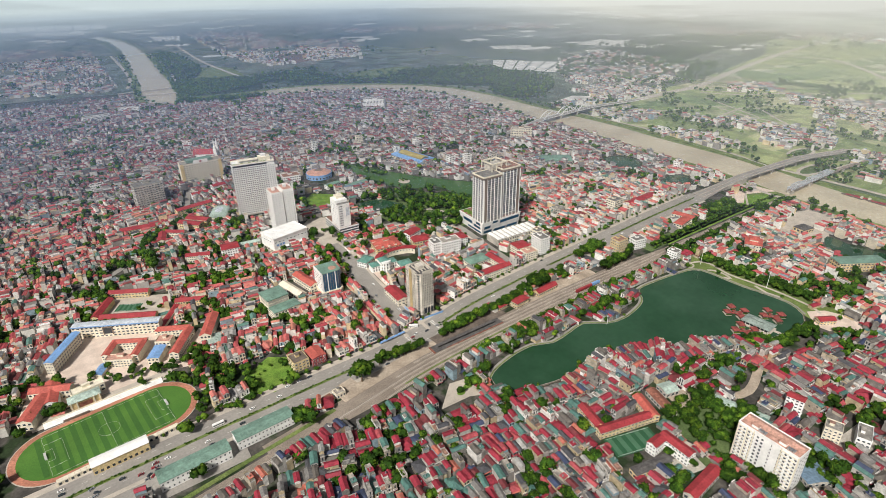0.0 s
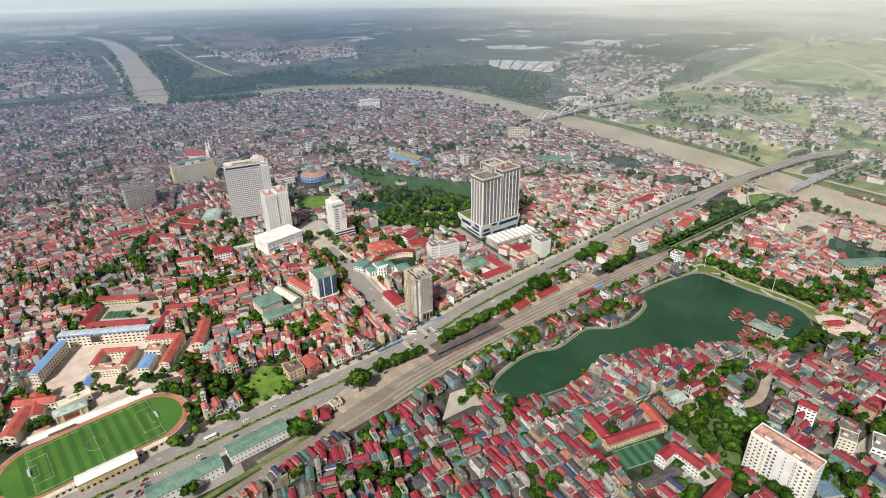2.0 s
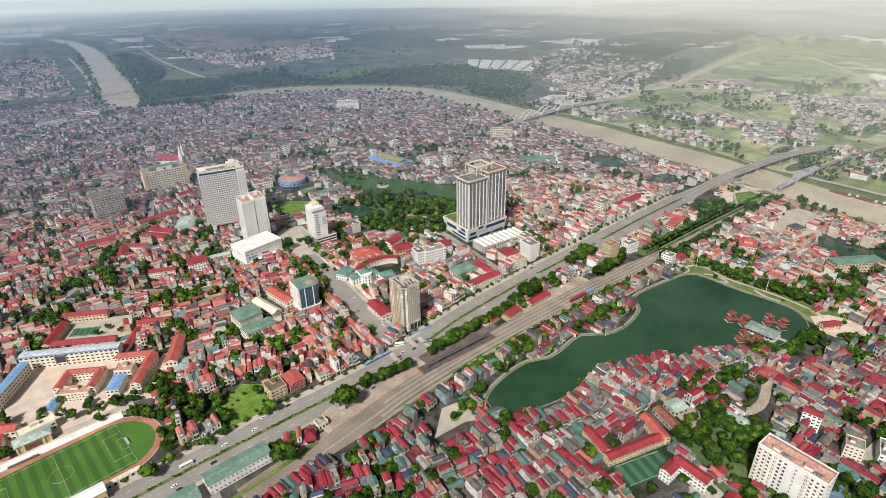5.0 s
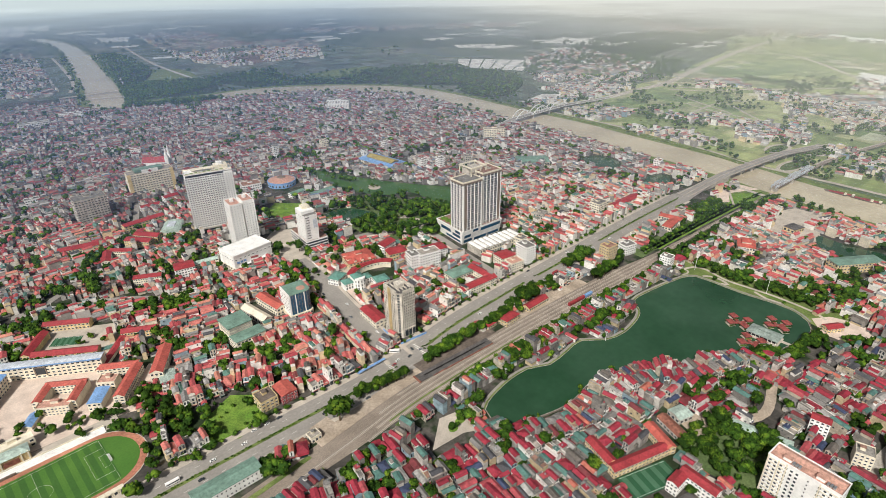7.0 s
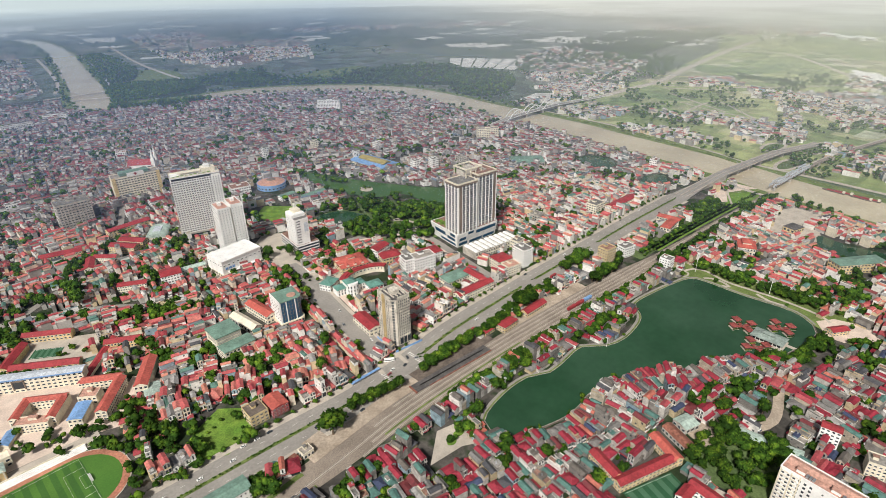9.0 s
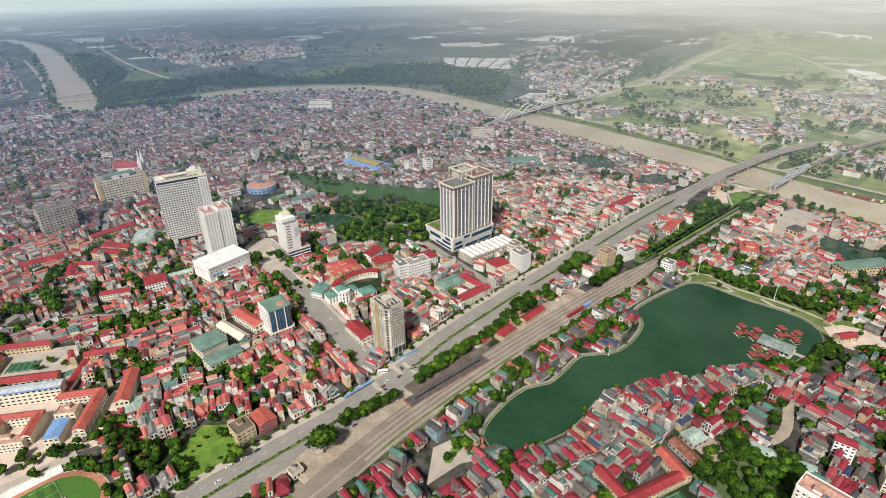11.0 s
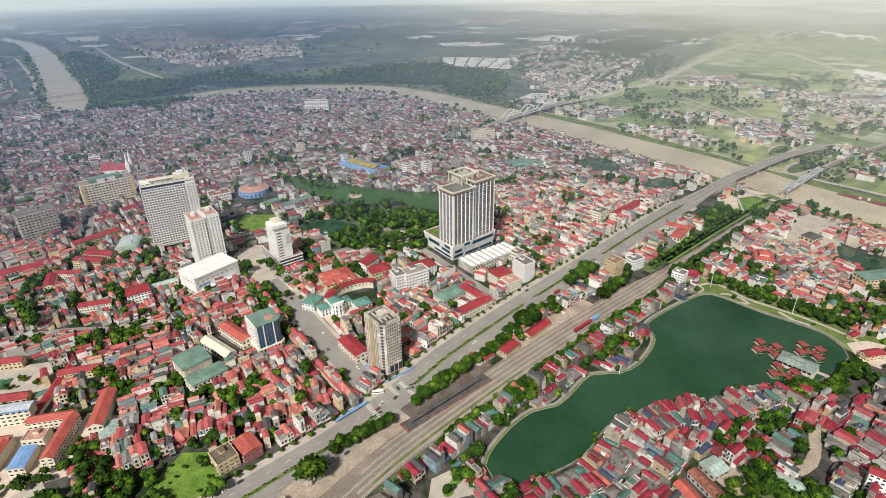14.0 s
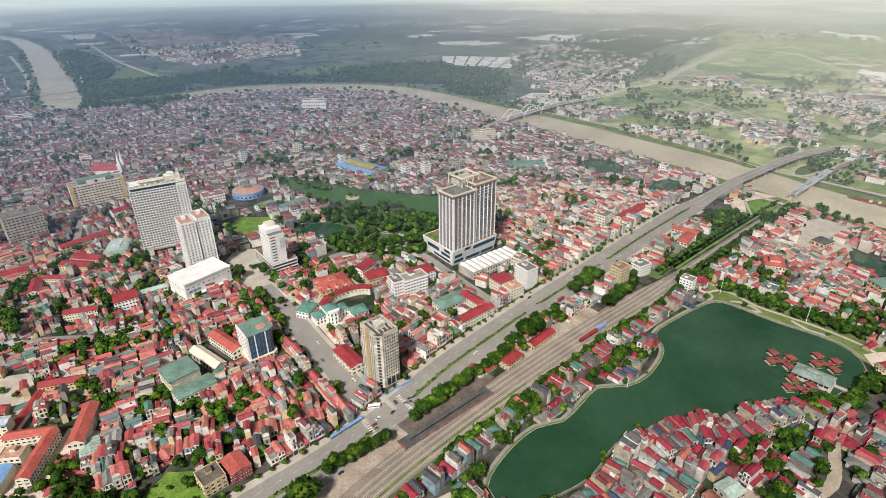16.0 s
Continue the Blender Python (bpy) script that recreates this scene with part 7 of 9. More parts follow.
def rail_bridge():
    p = RAIL_BRIDGE
    z = np.full(len(p), 7.0)
    t = thing("rail_bridge", "grey steel truss railway bridge", "bridge", 0, 0)
    x = p[:, 0]
    part("deck", Geo().ribbon(p, 7, z - 0.8, z, "ballast"), t)
    part("walkway", Geo().ribbon(p, 2.5, z - 0.4, z + 0.2, "pave", 5), t)
    a0, a1 = 696, 842
    n = 15
    for side in (-3.4, 3.4):
        for i in range(n):
            xa, xb = a0 + (a1 - a0) * i / n, a0 + (a1 - a0) * (i + 1) / n
            ya, yb = np.interp(xa, x, p[:, 1]) + side, np.interp(xb, x, p[:, 1]) + side
            h = 7.0 if i % 5 in (1, 2, 3) else 4.5
            for (u, v, q, r, zz) in ((xa, ya, xb, yb, (0, h)), (xa, ya, xb, yb, (h, 0))):
                d = np.array((q - u, r - v, zz[1] - zz[0])); ln = np.linalg.norm(d)
                m = Matrix.Translation((u, v, 7 + zz[0])) @ Vector(d).to_track_quat("X", "Z").to_matrix().to_4x4()
                part("diagonal", Geo().box(0, -0.3, -0.3, ln, 0.3, 0.3, "palesteel"), t, at=m)
            part("chord", Geo().box(xa, min(ya, yb) - 0.35, 7 + h - 0.35, xb, max(ya, yb) + 0.35, 7 + h + 0.35, "palesteel"), t)
            part("post", Geo().box(xa - 0.3, ya - 0.3, 7, xa + 0.3, ya + 0.3, 7 + h, "palesteel"), t)
    for u in (702, 760, 820, 878, 930, 980, 1030):
        v = np.interp(u, x, p[:, 1])
        part("pier", Geo().box(u - 1.6, v - 4.5, -1, u + 1.6, v + 4.5, 6.2, "grey"), t)


def arch_bridge():
    p = ARCH_ROAD[(ARCH_ROAD[:, 0] > 560) & (ARCH_ROAD[:, 0] < 1110)]
    z = 0.5 + deck_height(p[:, 0], 9.0, 570, 690, 860, 1060)
    t = thing("arch_bridge", "white three-arch road bridge over the river", "bridge", 0, 0)
    part("deck", Geo().ribbon(p, 16, z - 1.3, z, "asphalt"), t)
    for o in (-7.8, 7.8):
        part("parapet", Geo().ribbon(p, 0.5, z, z + 1.0, "white", o), t)
    for k in range(3):
        a, b = 682 + k * 62, 682 + (k + 1) * 62
        for side in (-7.2, 7.2):
            pts = []
            for i in range(17):
                s = i / 16
                u = a + (b - a) * s
                pts.append((u, np.interp(u, p[:, 0], p[:, 1]) + side, 9.5 + 15 * 4 * s * (1 - s)))
            g = Geo()
            ring = []
            for q in pts:
                ring += [(q[0], q[1] - 0.7, q[2] - 0.9), (q[0], q[1] + 0.7, q[2] - 0.9), (q[0], q[1] + 0.7, q[2] + 0.9), (q[0], q[1] - 0.7, q[2] + 0.9)]
            faces = [(4 * i + j, 4 * i + (j + 1) % 4, 4 * i + 4 + (j + 1) % 4, 4 * i + 4 + j) for i in range(16) for j in range(4)]
            g.add(ring, faces, "white")
            part("arch", g, t)
            for i in range(2, 15, 2):
                q = pts[i]
                part("hanger", Geo().box(q[0] - 0.15, q[1] - 0.15, 9.5, q[0] + 0.15, q[1] + 0.15, q[2], "white"), t)
    for k in range(-1, 6):
        u = 682 + k * 62
        v = np.interp(u, p[:, 0], p[:, 1])
        part("pier", Geo().box(u - 1.8, v - 8, -1, u + 1.8, v + 8, 8.4, "grey"), t)


def low_bridge(a, b, w=8, z=5):
    t = thing("river_bridge", "low concrete bridge over the river", "bridge", 0, 0)
    line = smooth_line([a, ((a[0] + b[0]) / 2, (a[1] + b[1]) / 2), b], 15)
    part("deck", Geo().ribbon(line, w, z - 1.2, z, "pave"), t)
    for x, y in line[::2]:
        part("pier", Geo().box(x - 1, y - 2.5, -1, x + 1, y + 2.5, z - 1.2, "grey"), t)


road_bridge(); rail_bridge(); arch_bridge(); low_bridge((-120, 1540), (30, 1556)); low_bridge((-75, 1480), (30, 1455), 6)
walkway("road_arch", ARCH_ROAD[ARCH_ROAD[:, 0] > 1040], 24, 0, 0.6, "pave", "pale highway across the fields", "road")
walkway("road_levee_a", smooth_line([(1310, 562), (1460, 385), (1679, 234), (2000, 60)], 30), 9, 0, 0.3, "pave", "pale country road", "road")
walkway("road_levee_b", smooth_line([(2110, 775), (2180, 640), (2111, 520), (1911, 329), (1700, 140)], 30), 16, 0, 0.32, "pave", "pale highway bend", "road")
walkway("road_levee_c", smooth_line([(1006, 335), (1224, 358), (1150, 240), (1108, 166), (1180, 90)], 20), 7, 0, 0.3, "pave", "pale country lane", "road")
walkway("road_levee_d", smooth_line([(252, 2749), (240, 2300), (243, 1986), (271, 1611)], 30), 12, 0, 0.3, "pave", "pale straight country road", "road")
walkway("road_levee_e", smooth_line([(822, 640), (826, 523), (838, 348), (822, 152), (806, 75), (815, -100), (818, -300)], 20), 7, 0, 0.9, "pave", "levee road along the river", "road")
walkway("road_levee_f", smooth_line([(-84, 1638), (-56, 1831), (-50, 2165), (-53, 2516)], 30), 10, 0, 0.3, "pave", "pale country road", "road")
walkway("road_levee_g", smooth_line([(68, 1686), (92, 2037), (97, 2480), (93, 3100)], 30), 8, 0, 0.3, "pave", "pale levee road beside the river", "road")
walkway("road_riverside", smooth_line([(676, 100), (672, -30), (650, -110), (630, -260)], 20), 8, 0, 0.4, "pave", "pale riverside road", "road")
walkway("ground_levee", smooth_line([(812, 640), (814, 523), (822, 348), (808, 152), (795, 75)], 20), 12, 0, 2.2, "grass", "grassy green levee", "levee")
walkway("ground_levee_west", smooth_line([(688, 700), (694, 523), (700, 348), (694, 190), (688, 90)], 20), 16, 0, 1.4, "grass", "grassy green river bank", "levee")
walkway("road_field_a", smooth_line([(961, 473), (1054, 449), (1151, 425), (1130, 320), (1122, 158)], 20), 6, 0, 0.34, "pave", "pale earth track", "road")
walkway("road_field_b", smooth_line([(1232, 493), (1182, 381), (1138, 283)], 20), 6, 0, 0.36, "pave", "pale earth track", "road")
walkway("road_field_c", smooth_line([(1281, 543), (1354, 448), (1484, 387), (1536, 289)], 20), 8, 0, 0.36, "pave", "pale country road", "road")
walkway("road_old_street", OLD_STREET, 8, 0, 0.3, "asphalt", "narrow grey town street", "road")
walkway("road_tower", TOWER_STREET, 10, 0, 0.38, "asphalt", "grey street past the tower and the park", "road")
walkway("pavement_tower", TOWER_STREET, 4, -7, 0.42, "pinkpave", "pale pavement beside the tower", "pavement")
walkway("road_old_cross", OLD_CROSS, 10, 0, 0.34, "asphalt", "narrow grey town street", "road")
# slip-road loops beyond the bridge
for cx, cy, a, b in ((938, 80, 36, 16), (992, 22, 50, 20), (855, 14, 44, 16)):
    loop = np.array([(cx + a * math.cos(q), cy + b * math.sin(q)) for q in np.linspace(0, 2 * math.pi, 28, endpoint=False)])
    g = Geo().poly(list(loop), -1, 0.3, "grass_dark")
    tagged(part("ground_loop", g), "green field inside a slip road", "field", kind="structure")
    walkway("road_slip", np.vstack([loop, loop[:1]]), 6, 0, 0.5, "pave", "pale slip-road loop", "road")
for pts in ([(636, 33), (612, 15), (587, -5)], [(652, 20), (628, 4), (600, -16)]):
    walkway("pavement_river_walk", smooth_line(pts, 6), 3, 0, 0.4, "pave", "pale park walk", "path")

# far plots, ponds and fields
PATCH = (("field_green", "meadow", "bright green meadow", [(1384, 614), (1743, 730), (2060, 740), (2080, 568), (1860, 320), (1560, 200), (1474, 388), (1359, 504)]),
         ("field_green", "meadow", "bright green meadow", [(2192, 774), (2673, 638), (2300, 480), (2019, 373), (2220, 620)]),
         ("field_green", "meadow", "bright green meadow", [(1057, 402), (1302, 451), (1500, 260), (1178, 185), (1042, 245)]),
         ("field_green", "grass", "green meadow by the river", [(125, 1913), (280, 1873), (271, 1611), (111, 1642)]),
         ("field_green", "grass", "green meadow by the river", [(607, 1465), (838, 1469), (761, 1275), (591, 1340)]),
         ("field_green", "lush", "bright riverside lawn", [(596, -8), (640, 10), (672, -8), (634, -30)]),
         ("field_pale", "bare", "pale fish ponds and bare plots", [(1185, 1400), (1395, 1165), (1185, 1040), (1070, 1250)]),
         ("field_pale", "bare", "pale bare plots", [(1422, 1734), (1596, 1642), (1506, 1540), (1380, 1640)]),
         ("field_pale", "bare", "pale bare plots", [(1767, 1536), (2010, 1605), (2011, 1252), (1924, 1230)]),
         ("field_pale", "bare", "pale shallow pond", [(859, 700), (960, 730), (1044, 652), (900, 600)]),
         ("field_pale", "bare", "pale bare land", [(-536, 4500), (94, 4300), (54, 3905), (-509, 4053)]),
         ("field_pale", "bare", "pale bare land", [(-336, 3906), (-72, 3883), (-87, 3616), (-336, 3716)]),
         ("field_pale", "bare", "pale bare land", [(204, 3224), (355, 3166), (308, 2938), (203, 3026)]),
         ("field_wood", "wood", "dark woodland floor", [(-1, 1344), (60, 1640), (154, 1610), (283, 1600), (290, 1454), (240, 1345), (120, 1385), (50, 1395)]),
         ("field_wood", "wood", "dark woodland floor", [(283, 1600), (429, 1640), (537, 1620), (515, 1480), (630, 1330), (842, 1400), (1088, 1268), (900, 985), (770, 1070), (660, 1190), (480, 1320), (377, 1369)]),
         ("field_wood", "wood", "dark woodland floor", [(1017, 1179), (1126, 1039), (1026, 875), (850, 780), (810, 899)]),
         ("field_wood", "wood", "dark woodland floor", [(1818, 1354), (2386, 1414), (2852, 1145), (2047, 1018), (1541, 893), (1400, 1010)]),
         ("field_wood", "wood", "dark woodland floor", [(80, 1700), (60, 1900), (110, 2480), (170, 2480), (200, 1960), (130, 1700)]),
         ("field_brown", "plough", "dark ploughed plot", [(480, 2050), (900, 2250), (800, 1850), (520, 1820)]))
for nm, key, lab, pts in PATCH:
    if key == "bare":            # plots in strips with dark banks between
        g = Geo()
        a, b, c, d = [np.array(q, float) for q in pts]
        n = 6
        for i in range(n):
            u, v = i / n + 0.012, (i + 1) / n - 0.012
            g.poly([tuple(a + (b - a) * u), tuple(a + (b - a) * v), tuple(d + (c - d) * v), tuple(d + (c - d) * u)][::1], -1, 0.2, key)
    else:
        g = Geo().poly(list(smooth_loop(pts, 40)) if key in ("grass", "meadow", "wood") else pts, -1, 0.26 if key == "lush" else 0.16, key)
    tagged(part(nm, g), lab, "field", kind="structure")

rng = random.Random(41)
for k, (x0, x1, y0, y1, n) in enumerate(((300, 2400, 1900, 4300, 46), (1500, 3200, 900, 2400, 30), (-500, 300, 1700, 4200, 20))):
    g = Geo()
    for _ in range(n):
        x, y, a = rng.uniform(x0, x1), rng.uniform(y0, y1), rng.uniform(-0.6, 0.2)
        u, v = rng.uniform(25, 90), rng.uniform(12, 45)
        if line_distance(np.array((x, y)), RIVER) > 150:
            g.poly([(x + p * math.cos(a) - q * math.sin(a), y + p * math.sin(a) + q * math.cos(a)) for p, q in ((-u, -v), (u, -v), (u * 0.9, v), (-u, v * 0.8))], -1, 0.22 + 0.01 * rng.random(), "bare")
    tagged(part("field_ponds", g), "scattered pale ponds and bare plots", "field", kind="structure")

# villages beyond the river
rng = random.Random(77)
village, LEAN_TOWN, town_spots = [], list(LEAN), len(tree_spots)


def in_any(polys):
    arr = [np.array(q, float) for q in polys]
    return lambda x, y: any(inside((x, y), a) for a in arr)


near_villages = in_any([[(815, 354), (999, 408), (1089, 273), (1104, 140), (1280, 72), (870, -98), (956, 24), (935, 121), (815, 176)],
                        [(1317, 247), (1562, 187), (1112, 4), (998, 76)], [(1440, 385), (1491, 158), (1394, 118), (1335, 313)], [(1451, 563), (1599, 473), (1468, 393), (1359, 504)],
                        [(830, 560), (950, 540), (985, 309), (950, 164), (840, 170), (840, 348)], [(880, -40), (1022, -69), (900, -160), (844, -90)],
                        [(890, 778), (1168, 778), (1225, 610), (1013, 595), (810, 640)], [(1300, 160), (1700, 230), (1900, 280), (1700, 60), (1200, -40)]])
fill_town(810, 1900, -160, 800, near_villages, density=0.62, trees=0.9, out=village, lean=1, cell_w=52, cell_d=38)
far_villages = in_any([[(1364, 1226), (1733, 1291), (1637, 813), (1290, 685), (1058, 861)], [(393, 3207), (683, 3230), (760, 2471), (1056, 2375), (784, 1742), (427, 1790), (336, 2098)],
                       [(-467, 2953), (-224, 2876), (-110, 2639), (-96, 1723), (-144, 1604), (-424, 1700)], [(2832, 1773), (2969, 1251), (3658, 1039), (2768, 677), (2625, 1060), (2481, 1495)],
                       [(1200, 2900), (2300, 2300), (2200, 2100), (1150, 2650)]])
fill_town(-480, 3700, 650, 3250, far_villages, density=0.55, trees=0.8, out=village, lean=0, cell_w=60, cell_d=44)
far_town = Batch(HOUSE_MATS)
for px, py, ang, k, sx, sy, sz in village:
    if math.hypot(px, py) > 1700 and rng.random() < 0.4:
        continue
    if line_distance(np.array((px, py)), ARCH_ROAD) > 16 and line_distance(np.array((px, py)), BRIDGE) > 22 and line_distance(np.array((px, py)), RIVER) > RIVER_W / 2 + 12:
        f = 1.25 if math.hypot(px, py) > 1500 else 1.05
        far_town.put(ready[k][1 if f < 1.2 else 2], px, py, 0, ang, (sx * f, sy * f, sz))
villages = far_town.object("village_houses", "far village houses with red and grey roofs", "houses")
villages.data.materials[HOUSE_MATS.index("roof")] = MAT["village_roof"]
for x, y, k in tree_spots[town_spots:]:
    if line_distance(np.array((x, y)), ARCH_ROAD) > 14 and line_distance(np.array((x, y)), BRIDGE) > 30 and rng.random() < (0.45 if x < 1400 and y < 800 else 0.12):
        woods.put(ready_tiny[rng.randrange(4)], x, y, 0, rng.uniform(0, 6), (k * 1.3, k * 1.3, k))
mills = Batch(["white", "flat", "blueroof"])
mill = mills.prepare([Geo().box(-40, -18, 0, 40, 18, 11, "white"), Geo().gable(-18, -40, 18, 40, 11, 3, "white", 0.6, 0.3)])
mill_b = mills.prepare([Geo().box(-30, -20, 0, 30, 20, 9, "white"), Geo().box(-31, -21, 9, 31, 21, 9.8, "flat")])
for i in range(150):
    u, v = rng.random(), rng.random()
    x, y = 2750 + 1000 * u, 3150 - 1500 * u + 900 * (v - 0.5)
    if math.hypot(x + 200, y + 400) < 4600:
        mills.put(mill if rng.random() < 0.7 else mill_b, x, y, 0, radians(-35 + rng.choice([0, 90])), (rng.uniform(0.5, 1.2), rng.uniform(0.6, 1.3), 1))
for i in range(60):
    x, y = 2600 + 900 * rng.random(), 700 + 900 * rng.random()
    mills.put(mill_b, x, y, 0, radians(20), (0.5, 0.5, 0.8))
for x, y in ((1850, 235), (1800, 190), (2860, 720), (2800, 620), (2820, 560)):
    mills.put(mill, x, y, 0, radians(-40), (0.9, 1.3, 1))
mills.object("factories", "far white factory halls", "factories")

# woods beyond the river
def belt(loop, n, s, clumps=False):
    lo, hi = loop.min(0), loop.max(0)
    for _ in range(n):
        p = (rng.uniform(lo[0], hi[0]), rng.uniform(lo[1], hi[1]))
        if inside(p, loop) and (not clumps or noise.noise((p[0] * 0.011, p[1] * 0.011, 5.0)) > 0.10) and line_distance(np.array(p), RIVER) > RIVER_W / 2 + 6 and line_distance(np.array(p), ARCH_ROAD) > 14 and line_distance(np.array(p), BRIDGE) > 18:
            woods.put(ready_tiny[rng.randrange(4)], *p, -0.5, rng.uniform(0, 6), [rng.uniform(*s)] * 3)


belt(smooth_loop([(60, 1420), (74, 1735), (235, 1548), (584, 1511), (841, 1312), (960, 967), (850, 690), (800, 720), (800, 906), (760, 1110), (505, 1330), (254, 1380)], 40), 500, (1.2, 2.2))
belt(smooth_loop([(-1, 1360), (60, 1640), (283, 1600), (290, 1454), (120, 1385)], 40), 1500, (1.0, 1.9))
belt(smooth_loop([(283, 1600), (537, 1620), (515, 1480), (630, 1330), (842, 1400), (1088, 1268), (900, 985), (660, 1190), (480, 1320)], 40), 3200, (1.0, 1.9))
belt(smooth_loop([(1017, 1179), (1126, 1039), (1026, 875), (850, 780), (810, 899)], 40), 1200, (1.0, 1.8))
belt(smooth_loop([(1818, 1354), (2386, 1414), (2852, 1145), (2047, 1018), (1541, 893), (1400, 1010)], 40), 1200, (1.4, 2.6))
belt(smooth_loop([(80, 1700), (60, 1900), (110, 2480), (170, 2480), (200, 1960), (130, 1700)], 40), 900, (1.2, 2.2))
belt(smooth_loop([(1150, 1000), (1500, 1180), (1750, 800), (1500, 640), (1250, 680)], 40), 500, (1.6, 3.0))
belt(smooth_loop([(815, 640), (1100, 700), (1600, 500), (1800, 200), (1200, -80), (850, -150), (815, 200)], 40), 3600, (1.1, 2.1), True)
belt(smooth_loop([(-460, 3300), (1300, 3200), (1500, 2000), (1000, 1600), (-60, 1600), (-460, 1600)], 60), 700, (1.8, 3.4), True)
belt(smooth_loop([(1700, 1900), (2700, 1200), (2700, 700), (2000, 900), (1600, 1300)], 60), 650, (1.8, 3.4), True)
belt(smooth_loop([(790, -30), (900, 30), (1000, 5), (900, -60)], 20), 60, (0.9, 1.5))

for off in (-(RIVER_W / 2 + 9), RIVER_W / 2 + 9):
    p = RIVER[(RIVER[:, 1] > 620)]
    t_ = np.gradient(p, axis=0); t_ /= np.linalg.norm(t_, axis=1)[:, None]
    q = p + np.stack([-t_[:, 1], t_[:, 0]], 1) * off
    for x, y in q:
        for _ in range(2):
            if rng.random() < 0.8:
                woods.put(ready_tiny[rng.randrange(4)], x + rng.uniform(-12, 12), y + rng.uniform(-9, 9), -0.5, rng.uniform(0, 6), [rng.uniform(1.2, 2.2)] * 3)

# ---- stadium ----
def stadium():
    t = thing("sports_ground", "green striped football field inside a red running track", "sports field", -280, 6.8, 0, 8.4)

    def oval(L, R, n=16):
        a = [(L + R * math.cos(q), R * math.sin(q)) for q in np.linspace(-math.pi / 2, math.pi / 2, n)]
        return a + [(-L + R * math.cos(q), R * math.sin(q)) for q in np.linspace(math.pi / 2, 3 * math.pi / 2, n)]
    part("apron", Geo().poly(oval(38, 33.8), 0.0, 0.25, "pave"), t)
    part("running_track", Geo().poly(oval(38, 33), 0.1, 0.32, "track"), t, "red oval running track")
    part("turf_base", Geo().poly(oval(37.2, 28.4), 0.2, 0.4, "turf"), t)
    for i in range(-12, 12, 2):
        part("turf_stripe", Geo().box(i * 4.2, -27.4 if abs(i) < 9 else -23.5, 0.3, i * 4.2 + 4.2, 27.4 if abs(i) < 9 else 23.5, 0.46, "turf_dark"), t)

    def line(x0, y0, x1, y1):
        part("painted_line", Geo().box(min(x0, x1) - 0.05, min(y0, y1) - 0.05, 0.4, max(x0, x1) + 0.05, max(y0, y1) + 0.05, 0.5, "mark"), t)
    X, Y = 45, 25.5
    for a in ((-X, -Y, X, -Y), (-X, Y, X, Y), (-X, -Y, -X, Y), (X, -Y, X, Y), (0, -Y, 0, Y)):
        line(*a)
    for s in (-1, 1):
        line(s * X, -15, s * (X - 13), -15); line(s * X, 15, s * (X - 13), 15); line(s * (X - 13), -15, s * (X - 13), 15)
        line(s * X, -7, s * (X - 5), -7); line(s * X, 7, s * (X - 5), 7); line(s * (X - 5), -7, s * (X - 5), 7)
        goal = part("goal", Geo().box(s * X - 0.1, -3.6, 0.4, s * X + 0.1, -3.4, 2.9, "white").box(s * X - 0.1, 3.4, 0.4, s * X + 0.1, 3.6, 2.9, "white").box(s * X - 0.1, -3.6, 2.75, s * X + 0.1, 3.6, 2.95, "white"), t)
        g = Geo()
        for k in range(15):
            v = -3.5 + 0.5 * k
            g.box(s * X + s * 0.1 if s > 0 else s * X - 1.6, v - 0.02, 0.4, s * X + 1.6 if s > 0 else s * X - 0.1, v + 0.02, 2.7 - 0.02 * k, "white")
        part("net", g, goal)
    g = Geo()
    g.ribbon([(8 * math.cos(a), 8 * math.sin(a)) for a in np.linspace(0, 2 * math.pi, 40)], 0.06, 0.4, 0.5, "mark")
    part("centre_circle", g, t)
    # terrace walls with openings on the road side
    for i in range(22):
        u = -44 + i * 4.0
        b = part("terrace_bay", Geo().box(u, -38.5, 0, u + 3.8, -34.5, 3.4, "cream"), t)
        part("opening", Geo().box(u + 0.9, -38.6, 0.3, u + 2.9, -38.4, 2.5, "glass"), b)


stadium()


